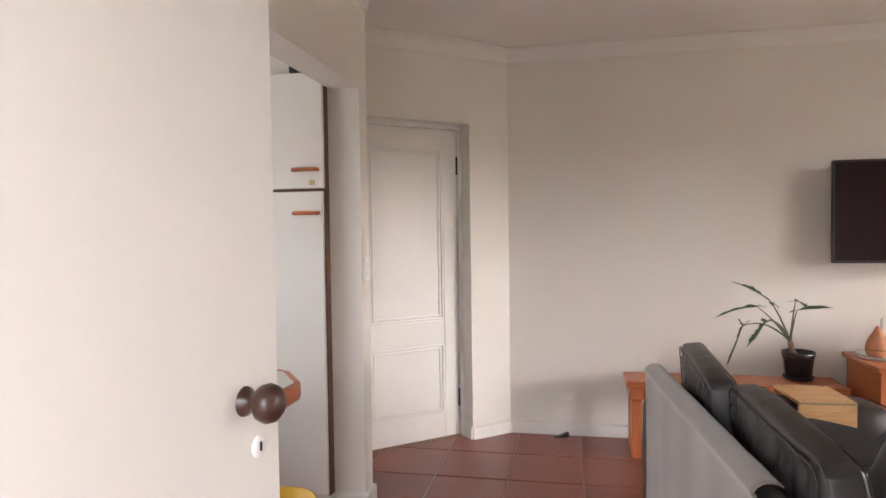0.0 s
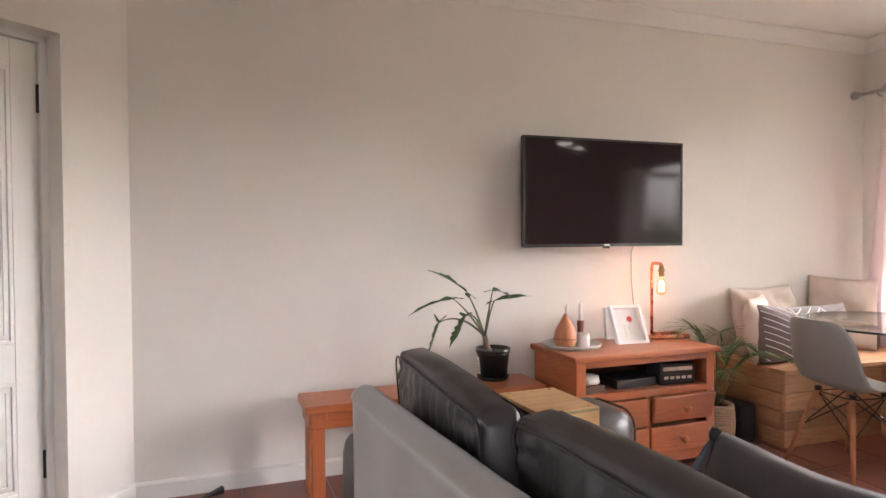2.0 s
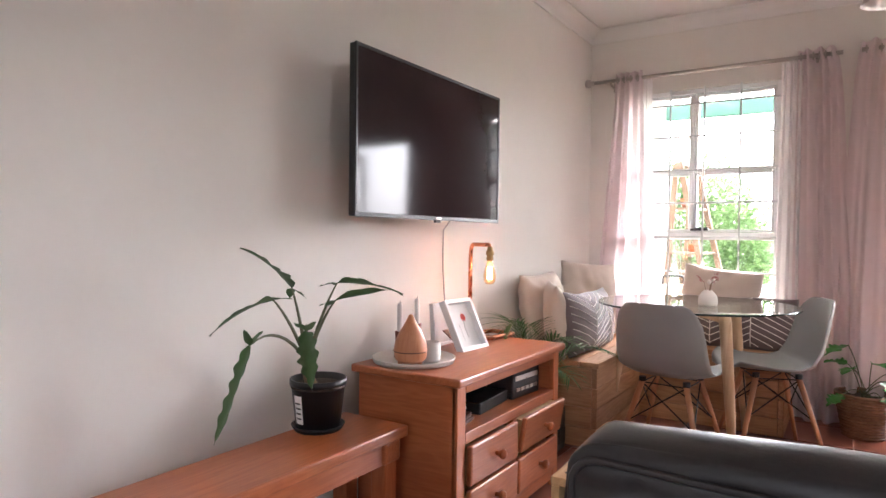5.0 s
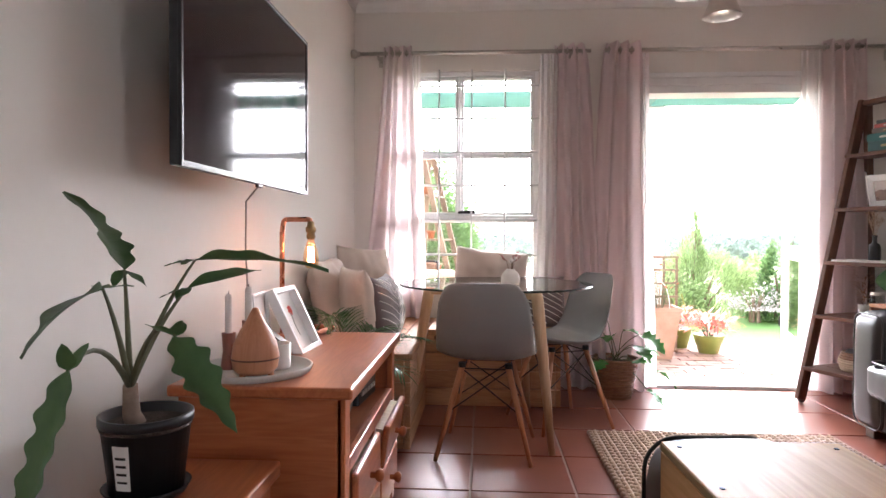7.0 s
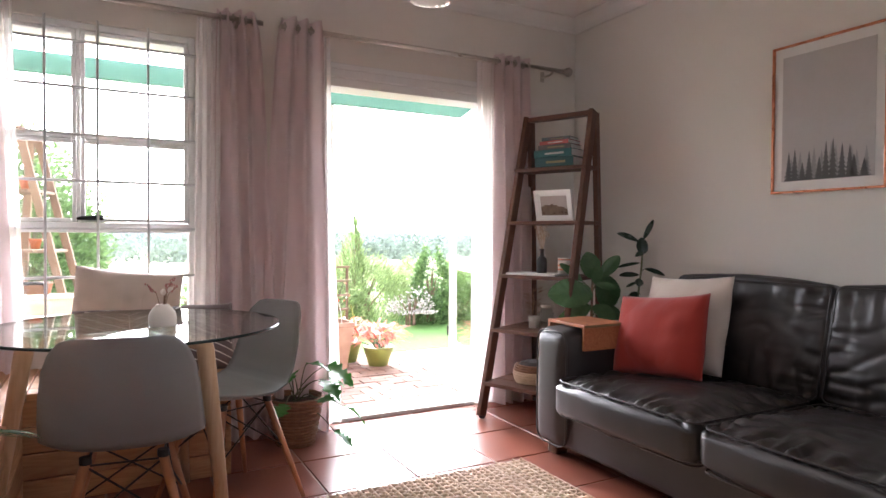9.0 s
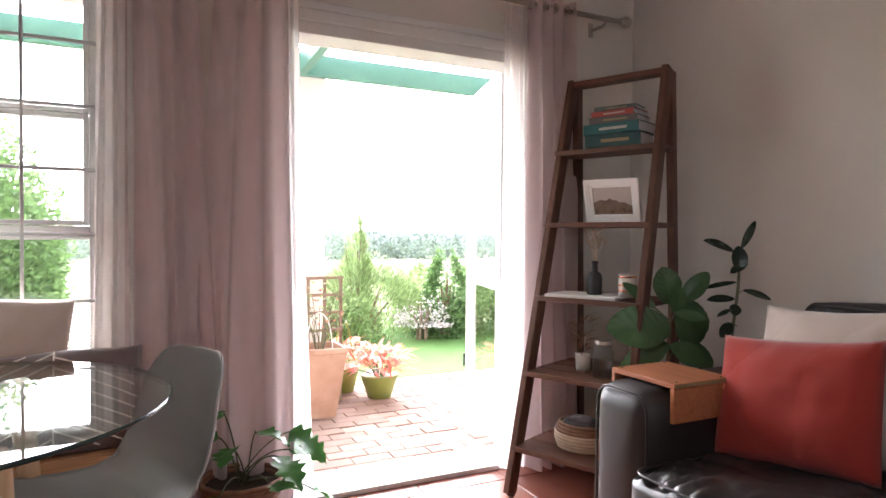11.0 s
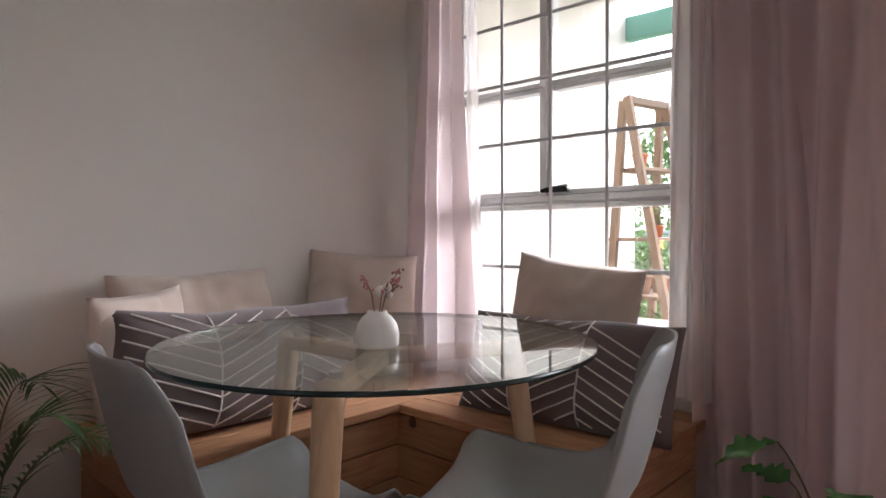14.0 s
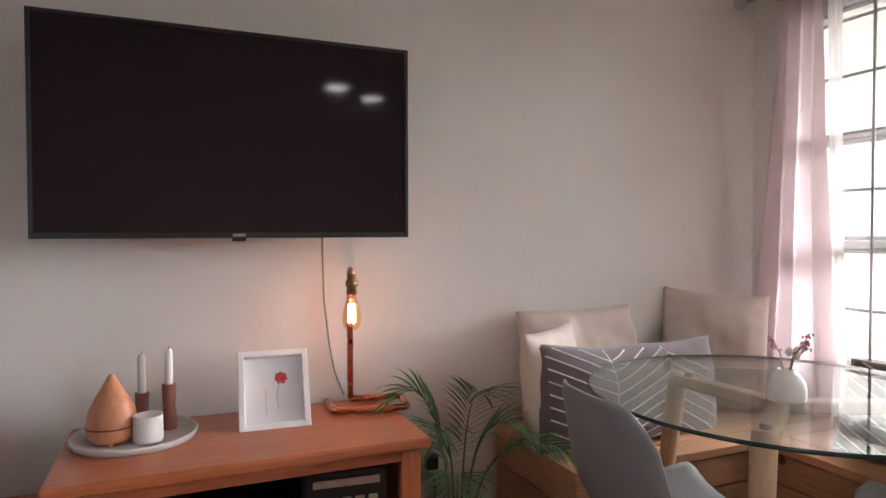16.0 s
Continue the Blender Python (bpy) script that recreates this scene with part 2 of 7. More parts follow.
BEAM_GREEN = surface("green_beam_paint", (0.12, 0.30, 0.235), (0.17, 0.37, 0.30), scale=3, rough=0.5, bump=0.15, fine=30)
LEATHER = surface("black_leather", (0.021, 0.018, 0.0175), (0.036, 0.031, 0.030), scale=6, rough=0.40, bump=0.22, fine=240, depth=0.0008, rough_var=0.08)
SUEDE = fabric("taupe_suede", (0.17, 0.142, 0.12), (0.23, 0.195, 0.165), weave=500, bump=0.25, sheen=0.5)
LINEN = fabric("natural_linen", (0.60, 0.49, 0.41), (0.68, 0.58, 0.50), weave=700, crease=0.009, crease_scale=3.5)
RED_COTTON = fabric("rust_red_cotton", (0.33, 0.026, 0.015), (0.41, 0.042, 0.026), weave=600, crease=0.006, crease_scale=4.0)
GREY_COTTON = fabric("charcoal_cotton", (0.040, 0.033, 0.033), (0.062, 0.052, 0.052), weave=600)
MAUVE_GREY = fabric("mauve_grey_cotton", (0.125, 0.092, 0.092), (0.175, 0.132, 0.132), weave=600)
STITCH = fabric("white_piping", (0.74, 0.68, 0.62), (0.80, 0.75, 0.70), weave=300)
CURTAIN = fabric("mauve_curtain", (0.70, 0.60, 0.60), (0.77, 0.68, 0.68), weave=500, translucent=0.68)
SHEER = fabric("sheer_voile", (0.80, 0.77, 0.76), (0.86, 0.83, 0.82), weave=500, translucent=0.6)
JUTE = fabric("braided_jute", (0.42, 0.28, 0.19), (0.62, 0.46, 0.33), weave=160, bump=0.7)
STEEL = surface("brushed_nickel", (0.50, 0.46, 0.42), (0.60, 0.56, 0.52), scale=30, rough=0.32, metal=1.0, bump=0.05)
DARK_METAL = surface("dark_steel", (0.03, 0.03, 0.03), (0.05, 0.05, 0.05), scale=20, rough=0.4, metal=0.8, bump=0.05)
COPPER = surface("copper_pipe", (0.62, 0.24, 0.13), (0.72, 0.32, 0.19), scale=18, rough=0.28, metal=1.0, bump=0.05)
BRASS = surface("aged_brass", (0.30, 0.20, 0.09), (0.42, 0.29, 0.13), scale=25, rough=0.35, metal=1.0, bump=0.08)
BLACK_PLASTIC = surface("black_plastic", (0.014, 0.014, 0.015), (0.024, 0.024, 0.025), scale=15, rough=0.4, bump=0.05)
SCREEN = surface("tv_screen", (0.024, 0.0150, 0.0162), (0.028, 0.0175, 0.0190), scale=2, rough=0.075, bump=0, rough_var=0.01)
SCREEN.node_tree.nodes["Principled BSDF"].inputs["Specular IOR Level"].default_value = 0.2
GREY_SHELL = surface("grey_moulded_plastic", (0.235, 0.240, 0.238), (0.275, 0.280, 0.278), scale=5, rough=0.42, bump=0.1, fine=200, depth=0.0005)
CERAMIC = surface("white_ceramic", (0.70, 0.66, 0.61), (0.77, 0.73, 0.68), scale=8, rough=0.35, bump=0.05)
CONCRETE_TRAY = surface("pale_stone_tray", (0.52, 0.49, 0.45), (0.62, 0.59, 0.55), scale=14, rough=0.6, bump=0.2)
WAX = surface("white_wax", (0.78, 0.74, 0.70), (0.82, 0.79, 0.75), scale=9, rough=0.5, bump=0.05)
DIFFUSER_WOOD = timber("wood_grain_diffuser", (0.58, 0.255, 0.125), (0.47, 0.18, 0.08), rough=0.45, along="z", rings=12)
WHITE_PAPER = surface("white_paper", (0.78, 0.77, 0.75), (0.84, 0.83, 0.81), scale=5, rough=0.8, bump=0.03)
RED_INK = surface("red_ink", (0.62, 0.06, 0.05), (0.70, 0.12, 0.09), scale=40, rough=0.7, bump=0)
SOIL = surface("potting_soil", (0.03, 0.02, 0.014), (0.08, 0.055, 0.04), scale=40, rough=0.95, bump=0.8, fine=120, depth=0.006)
WICKER = surface("brown_wicker", (0.16, 0.075, 0.04), (0.30, 0.155, 0.085), scale=30, rough=0.6, bump=0.4, fine=160)
SEAGRASS = surface("pale_seagrass", (0.50, 0.38, 0.26), (0.63, 0.50, 0.37), scale=30, rough=0.8, bump=0.4, fine=150)
GLASS = glass("window_glass")
TABLE_GLASS = glass("table_glass", tint=(0.90, 0.96, 0.94), ior=1.52)
EDGE_GLASS = surface("glass_edge", (0.018, 0.032, 0.03), (0.03, 0.048, 0.045), scale=3, rough=0.12, bump=0)
BOTTLE = glass("dark_bottle_glass", tint=(0.10, 0.06, 0.03), ior=1.5)
CLEAR_JAR = glass("clear_glass", tint=(0.92, 0.93, 0.92))
BULB_GLASS = glass("bulb_glass", tint=(1.0, 0.82, 0.6))
FILAMENT = glow("filament", (1.0, 0.46, 0.22), 9)
LAMP_DISC = glow("lamp_face", (1.0, 0.86, 0.66), 1.5)
LEAF_DARK = leafy("alocasia_leaf", (0.034, 0.075, 0.026), (0.066, 0.122, 0.042), rough=0.38, translucent=0.22)
LEAF_IVY = leafy("philodendron_leaf", (0.035, 0.14, 0.03), (0.08, 0.26, 0.05), rough=0.35)
LEAF_FIG = leafy("fiddle_leaf", (0.06, 0.135, 0.055), (0.12, 0.23, 0.09), rough=0.35)
LEAF_RUBBER = leafy("rubber_leaf", (0.022, 0.04, 0.026), (0.04, 0.065, 0.04), rough=0.25, translucent=0.1)
LEAF_PALM = leafy("palm_leaflet", (0.05, 0.12, 0.035), (0.10, 0.20, 0.07), rough=0.45)
STEM = surface("green_stem", (0.10, 0.12, 0.06), (0.17, 0.17, 0.10), scale=20, rough=0.6, bump=0.2)
BARK = surface("bark", (0.20, 0.13, 0.09), (0.34, 0.24, 0.17), scale=20, rough=0.85, bump=0.5, fine=80)
PAVER = surface("clay_paver", (0.25, 0.150, 0.115), (0.36, 0.25, 0.20), scale=7, rough=0.85, bump=0.35, fine=60, depth=0.003, piece=0.2)
PAVER_STUFF = surface("clay_paver_far", (0.25, 0.150, 0.115), (0.36, 0.25, 0.20), scale=5, rough=0.85, bump=0.35, fine=60, depth=0.003)
SAND = surface("joint_sand", (0.28, 0.185, 0.14), (0.38, 0.26, 0.20), scale=12, rough=0.95, bump=0.4)
LAWN = surface("lawn", (0.085, 0.185, 0.03), (0.14, 0.27, 0.055), scale=1.5, rough=0.9, bump=0.7, fine=70, depth=0.02)
FIELD = surface("dry_field", (0.30, 0.27, 0.14), (0.20, 0.25, 0.10), scale=0.06, rough=0.95, bump=0.2, fine=1.4, depth=0.1)
HEDGE_A = leafy("hedge_leaf", (0.11, 0.19, 0.06), (0.23, 0.35, 0.14), rough=0.55, translucent=0.35)
HEDGE_B = leafy("conifer_spray", (0.24, 0.33, 0.12), (0.38, 0.47, 0.22), rough=0.6, translucent=0.35)
# distance haze is mixed into these pale grey-green leaf colours
FAR_TREE_HAZE = leafy("far_tree_leaf_hazed", (0.20, 0.25, 0.20), (0.31, 0.36, 0.30), rough=0.8, translucent=0.2)
# the hill's pale blue-grey is painted aerial haze
HILL_HAZE = surface("far_hill_hazed", (0.56, 0.60, 0.62), (0.62, 0.65, 0.66), scale=0.01, rough=1.0, bump=0)
POT_CLAY = surface("clay_pot", (0.38, 0.21, 0.14), (0.50, 0.33, 0.24), scale=9, rough=0.8, bump=0.3)
POT_ORANGE = surface("orange_pot", (0.55, 0.17, 0.07), (0.62, 0.23, 0.10), scale=9, rough=0.6, bump=0.2)
POT_GREEN = surface("olive_pot", (0.24, 0.29, 0.06), (0.32, 0.36, 0.09), scale=9, rough=0.5, bump=0.1)
ZINC = surface("zinc_bucket", (0.42, 0.42, 0.41), (0.55, 0.54, 0.52), scale=12, rough=0.45, metal=0.7, bump=0.1)
PINK_FLOWER = leafy("coral_bract", (0.72, 0.16, 0.10), (0.80, 0.28, 0.20), rough=0.6)
PALE_FLOWER = leafy("pale_petal", (0.78, 0.66, 0.66), (0.84, 0.76, 0.76), rough=0.6)
OLD_WOOD = timber("weathered_wood", (0.34, 0.24, 0.17), (0.22, 0.15, 0.10), rough=0.8, along="z")
OLD_WOOD_X = timber("weathered_wood_x", (0.34, 0.24, 0.17), (0.22, 0.15, 0.10), rough=0.8, along="y")

# ---- building helpers ----


def lin(a, b, n):
    return [a + (b - a) * i / (n - 1) for i in range(n)]


def part(name, bm, material, parent=None, label="", smooth=False):
    me = bpy.data.meshes.new(name)
    bm.normal_update()
    bm.to_mesh(me)
    bm.free()
    for f in me.polygons:
        f.use_smooth = smooth
    me.materials.append(material)
    ob = new(name, me)
    if parent is not None:
        ob.parent = parent
    if label:
        ob["label"] = label
    return ob


def thing(name, m, label, category, group=""):
    ob = new(name)
    ob.empty_display_size = 0.05
    ob.matrix_basis = m
    return tagged(ob, label, category, group)


def structure(ob, label="", category=""):
    return tagged(ob, label, category, "", "structure")


def box(x0, y0, z0, x1, y1, z1, bevel=0.0, seg=2, bm=None):
    own = bmesh.new()
    r = bmesh.ops.create_cube(own, size=1.0)
    sx, sy, sz = x1 - x0, y1 - y0, z1 - z0
    for v in r["verts"]:
        v.co = Vector((x0 + (v.co.x + 0.5) * sx, y0 + (v.co.y + 0.5) * sy, z0 + (v.co.z + 0.5) * sz))
    if bevel:
        bmesh.ops.bevel(own, geom=own.edges[:], offset=min(bevel, 0.49 * min(abs(sx), abs(sy), abs(sz))), segments=seg, affect="EDGES", profile=0.5)
    if bm is None:
        return own
    merge(bm, own)
    return bm


def merge(bm, other, m=None):
    if m is not None:
        bmesh.ops.transform(other, matrix=m, verts=other.verts[:])
    me = bpy.data.meshes.new("tmp")
    other.to_mesh(me)
    other.free()
    bm.from_mesh(me)
    bpy.data.meshes.remove(me)
    return bm


def lathe(profile, n=32, bm=None, m=None):
    """profile: (radius, z) pairs, turned about z."""
    own = bmesh.new()
    rings = []
    for r, z in profile:
        if r < 1e-5:
            rings.append([own.verts.new((0, 0, z))])
        else:
            rings.append([own.verts.new((r * math.cos(2 * math.pi * i / n), r * math.sin(2 * math.pi * i / n), z)) for i in range(n)])
    for a, b in zip(rings, rings[1:]):
        for i in range(n):
            j = (i + 1) % n
            q = [a[i % len(a)], a[j % len(a)], b[j % len(b)], b[i % len(b)]]
            u = []
            for v in q:
                if v not in u:
                    u.append(v)
            if len(u) > 2:
                own.faces.new(u)
    if m is not None:
        bmesh.ops.transform(own, matrix=m, verts=own.verts[:])
    if bm is None:
        return own
    return merge(bm, own)


def tube(points, radius, n=8, bm=None, cap=True):
    """A round bar through points; radius a number or one for each point."""
    own = bm if bm is not None else bmesh.new()
    pts = [Vector(p) for p in points]
    rad = radius if isinstance(radius, (list, tuple)) else [radius] * len(pts)
    up = None
    rings = []
    for i, p in enumerate(pts):
        d = (pts[min(i + 1, len(pts) - 1)] - pts[max(i - 1, 0)]).normalized()
        if up is None:
            up = Vector((0, 0, 1)) if abs(d.z) < 0.9 else Vector((1, 0, 0))
        side = d.cross(up).normalized()
        up = side.cross(d).normalized()
        rings.append([own.verts.new(p + rad[i] * (math.cos(2 * math.pi * k / n) * side + math.sin(2 * math.pi * k / n) * up)) for k in range(n)])
    for a, b in zip(rings, rings[1:]):
        for k in range(n):
            j = (k + 1) % n
            own.faces.new((a[k], a[j], b[j], b[k]))
    if cap:
        own.faces.new(rings[0][::-1])
        own.faces.new(rings[-1])
    return own


def arc(points, n=6, bow=0.35):
    """Rounds the corners of a polyline."""
    pts = [Vector(p) for p in points]
    out = [pts[0]]
    for a, b, c in zip(pts, pts[1:], pts[2:]):
        p, q = b + (a - b) * bow, b + (c - b) * bow
        for i in range(n + 1):
            t = i / n
            out.append((1 - t) ** 2 * p + 2 * t * (1 - t) * b + t * t * q)
    out.append(pts[-1])
    return out


def sheet(fn, nu, nv, thick=0.0, bm=None):
    """A curved sheet from fn(u, v) with u, v in 0..1; thick gives it a back."""
    own = bmesh.new()
    g = [[own.verts.new(fn(i / nu, j / nv)) for j in range(nv + 1)] for i in range(nu + 1)]
    for i in range(nu):
        for j in range(nv):
            own.faces.new((g[i][j], g[i + 1][j], g[i + 1][j + 1], g[i][j + 1]))
    if thick:
        bmesh.ops.recalc_face_normals(own, faces=own.faces[:])
        bmesh.ops.solidify(own, geom=own.faces[:], thickness=thick)
    if bm is None:
        return own
    return merge(bm, own)


def soft_box(sx, sy, sz, radius=0.06, n=12, puff=0.02, wrinkle=0.006, seed=0, freq=7.0):
    """An upholstered cushion about its own centre: rounded, domed, creased."""
    own = bmesh.new()
    bmesh.ops.create_cube(own, size=2.0)
    bmesh.ops.subdivide_edges(own, edges=own.edges[:], cuts=n, use_grid_fill=True)
    h = Vector((sx / 2, sy / 2, sz / 2))
    r = min(radius, 0.98 * min(h))
    for v in own.verts:
        c = v.co.copy()
        q = Vector([math.copysign(abs(k) ** 0.9, k) for k in c])
        p = Vector((q.x * h.x, q.y * h.y, q.z * h.z))
        core = Vector([max(-h[i] + r, min(h[i] - r, p[i])) for i in range(3)])
        d = p - core
        if d.length > 1e-6:
            p = core + d.normalized() * min(r, max(d.length, r if max(abs(c.x), abs(c.y), abs(c.z)) > 0.999 else 0))
        dome = (1 - c.x ** 2) * (1 - c.y ** 2) if abs(c.z) > 0.99 else (1 - c.y ** 2) * (1 - c.z ** 2) if abs(c.x) > 0.99 else (1 - c.x ** 2) * (1 - c.z ** 2)
        nrm = Vector((c.x if abs(c.x) > 0.99 else 0, c.y if abs(c.y) > 0.99 else 0, c.z if abs(c.z) > 0.99 else 0))
        if nrm.length > 0:
            nrm.normalize()
        w = noise.noise(Vector((p.x * freq + seed * 3.1, p.y * freq, p.z * freq))) + 0.5 * noise.noise(Vector((p.x * freq * 2.3, p.y * freq * 2.3 + seed, p.z * freq * 2.3)))
        ridge = abs(noise.noise(Vector((p.x * freq * 0.8 + seed, p.y * freq * 2.0, p.z * freq))))
        v.co = p + nrm * (puff * dome + wrinkle * w - wrinkle * 1.2 * max(0, 0.25 - ridge) * 4 * dome)
    return own


def pillow(w, h, d, seed=0, sag=0.03, n=22, wrinkle=0.012):
    """A scatter cushion standing on its lower edge in the xz plane, knife edged with pulled-out corners."""
    own = bmesh.new()
    sides = []
    for s in (1, -1):
        g = []
        for i in range(n + 1):
            row = []
            for j in range(n + 1):
                u, v = 2 * i / n - 1, 2 * j / n - 1
                pull = 1 - 0.022 * (1 - abs(u) ** 2.5) * abs(v) ** 3
                pull2 = 1 - 0.022 * (1 - abs(v) ** 2.5) * abs(u) ** 3
                bulge = ((1 - abs(u) ** 2.6) * (1 - abs(v) ** 2.6)) ** 0.55
                x, z = u * w / 2 * pull2, v * h / 2 * pull
                wr = noise.noise(Vector((x * 6 + seed * 5.3, z * 6, s * 2.0 + seed))) * wrinkle + noise.noise(Vector((x * 17 + seed, z * 13, s * 5.0))) * wrinkle * 0.45
                z2 = z - sag * (1 - u * u) * max(0, v) + noise.noise(Vector((x * 4, seed * 2.0, 3))) * 0.012 * max(0, v)
                y = s * (d / 2 * bulge + (wr * min(1, bulge * 2)))
                row.append((x, y, z2 + h / 2))
            g.append(row)
        sides.append(g)
    vs = {}

    def vert(s, i, j):
        edge = i in (0, n) or j in (0, n)
        key = (0 if edge else s, i, j)
        if key not in vs:
            x, y, z = sides[s][i][j]
            vs[key] = own.verts.new((x, 0 if edge else y, z))
        return vs[key]

    for s in (0, 1):
        for i in range(n):
            for j in range(n):
                q = (vert(s, i, j), vert(s, i + 1, j), vert(s, i + 1, j + 1), vert(s, i, j + 1))
                own.faces.new(q if s else q[::-1])
    return own


def leaf_blade(length, width, bend=0.3, lobes=0, depth=0.25, n=14, fold=0.15, tip=1.6, seed=0, m=None, bm=None):
    """A leaf lying along +y from the origin, midrib folded, with a wavy or lobed margin."""
    own = bmesh.new()
    rows = []
    for i in range(n + 1):
        t = i / n
        wv = math.sin(math.pi * min(1, t ** 0.75)) ** 0.8 * (1 - 0.25 * t ** tip)
        if lobes:
            wv *= 1 - depth * (0.5 + 0.5 * math.cos(2 * math.pi * lobes * t))
        hw = width / 2 * max(wv, 0.015)
        ang = bend * t
        y = length * (math.sin(ang) / bend if abs(bend) > 1e-4 else t)
        z = -length * ((1 - math.cos(ang)) / bend if abs(bend) > 1e-4 else 0)
        rip = 0.06 * width * math.sin(t * 9 + seed)
        rows.append([own.verts.new((-hw, y, z + fold * hw + rip)), own.verts.new((-hw * 0.5, y, z + fold * hw * 0.42)), own.verts.new((0, y, z)),
                     own.verts.new((hw * 0.5, y, z + fold * hw * 0.42)), own.verts.new((hw, y, z + fold * hw - rip))])
    for a, b in zip(rows, rows[1:]):
        for k in range(4):
            own.faces.new((a[k], a[k + 1], b[k + 1], b[k]))
    if m is not None:
        bmesh.ops.transform(own, matrix=m, verts=own.verts[:])
    if bm is None:
        return own
    return merge(bm, own)


def aim(p, direction, spin=0.0):
    """A pose at p whose +y runs along direction."""
    d = Vector(direction).normalized()
    q = d.to_track_quat("Y", "Z")
    return Matrix.Translation(p) @ q.to_matrix().to_4x4() @ Matrix.Rotation(spin, 4, "Y")


def wall_with_holes(name, axis, at, depth, a0, a1, z0, z1, holes, label):
    """A wall of thickness depth from at, along the other axis from a0 to a1, with openings (a0, a1, z0, z1)."""
    cuts_a = sorted({a0, a1, *[h[0] for h in holes], *[h[1] for h in holes]})
    cuts_z = sorted({z0, z1, *[h[2] for h in holes], *[h[3] for h in holes]})
    bm = bmesh.new()
    for p, q in zip(cuts_a, cuts_a[1:]):
        for r, s in zip(cuts_z, cuts_z[1:]):
            ca, cz = (p + q) / 2, (r + s) / 2
            if any(h[0] < ca < h[1] and h[2] < cz < h[3] for h in holes):
                continue
            if axis == "x":
                box(at, p, r, at + depth, q, s, bm=bm)
            else:
                box(p, at, r, q, at + depth, s, bm=bm)
    bmesh.ops.remove_doubles(bm, verts=bm.verts[:], dist=0.0005)
    seen, dead = {}, []
    for f in bm.faces:
        key = tuple(round(c, 3) for c in f.calc_center_median())
        if key in seen:
            dead += [f, seen[key]]
        seen[key] = f
    bmesh.ops.delete(bm, geom=list(set(dead)), context="FACES_ONLY")
    return structure(part(name, bm, PLASTER), label, "wall")


# ---- the room ----
NY, EX, SY, CEIL = 4.387, 4.52, 0.66, 2.58
WIN = (3.15, 4.13, 0.655, 2.10)
DOOR = (1.30, 2.50, 0.0, 1.985)

wall_with_holes("wall_north", "y", NY, 0.2, -0.21, EX + 0.22, 0, CEIL + 0.1, [], "plain white plastered wall behind the television")
wall_with_holes("wall_east", "x", EX, 0.22, SY - 0.2, NY, 0, CEIL + 0.1, [WIN, DOOR], "white plastered wall with a window and garden door")
wall_with_holes("wall_south", "y", SY - 0.2, 0.2, 1.15, EX, 0, CEIL + 0.1, [], "white plastered wall behind the leather sofa")
wall_with_holes("wall_return", "x", 0.95, 0.2, -0.05, SY, 0, CEIL + 0.1, [], "white plastered wall beside the entrance")
wall_with_holes("wall_entrance", "y", -0.05, 0.2, -0.96, 0.95, 0, CEIL + 0.1, [(-0.40, 0.55, 0.0, 2.08)], "white wall with the open entrance doorway")
wall_with_holes("wall_west", "x", -0.96, 0.15, 0.15, 3.19, 0, CEIL + 0.1, [(1.15, 3.077, 0.0, 2.09)], "white wall with a wide kitchen opening")
wall_with_holes("wall_lobby", "y", 3.077, 0.113, -2.4, -0.96, 0, CEIL + 0.1, [], "white wall between kitchen and lobby")
# the west opening is assumed and unseen, made for the added fill lamp
wall_with_holes("wall_kitchen_west", "x", -2.6, 0.2, -0.3, 4.8, 0, CEIL + 0.1, [(1.3, 2.6, 1.08, 2.03)], "white kitchen wall")
wall_with_holes("wall_kitchen_south", "y", -0.05, 0.2, -2.4, -0.96, 0, CEIL + 0.1, [], "white kitchen wall")

# diagonal wall with the recessed white door
U = Vector((-0.766, -0.643, 0))
N_IN = Vector((-0.643, 0.766, 0))
DIAG = Matrix(((U.x, N_IN.x, 0, -0.21), (U.y, N_IN.y, 0, NY), (0, 0, 1, 0), (0, 0, 0, 1)))
dm = bmesh.new()
D0, D1, DTOP = 0.30, 1.11, 2.075
box(0, 0, 0, D0, 0.25, CEIL + 0.1, bm=dm)
box(D1, 0, 0, 2.2, 0.25, CEIL + 0.1, bm=dm)
box(D0, 0, DTOP, D1, 0.25, CEIL + 0.1, bm=dm)
bmesh.ops.transform(dm, matrix=DIAG, verts=dm.verts[:])
bmesh.ops.recalc_face_normals(dm, faces=dm.faces[:])
structure(part("wall_diagonal", dm, PLASTER), "white diagonal wall with a recessed doorway", "wall")
wall_with_holes("wall_lobby_north", "y", 4.6, 0.2, -2.6, -0.2, 0, CEIL + 0.1, [], "plain wall behind the diagonal door")


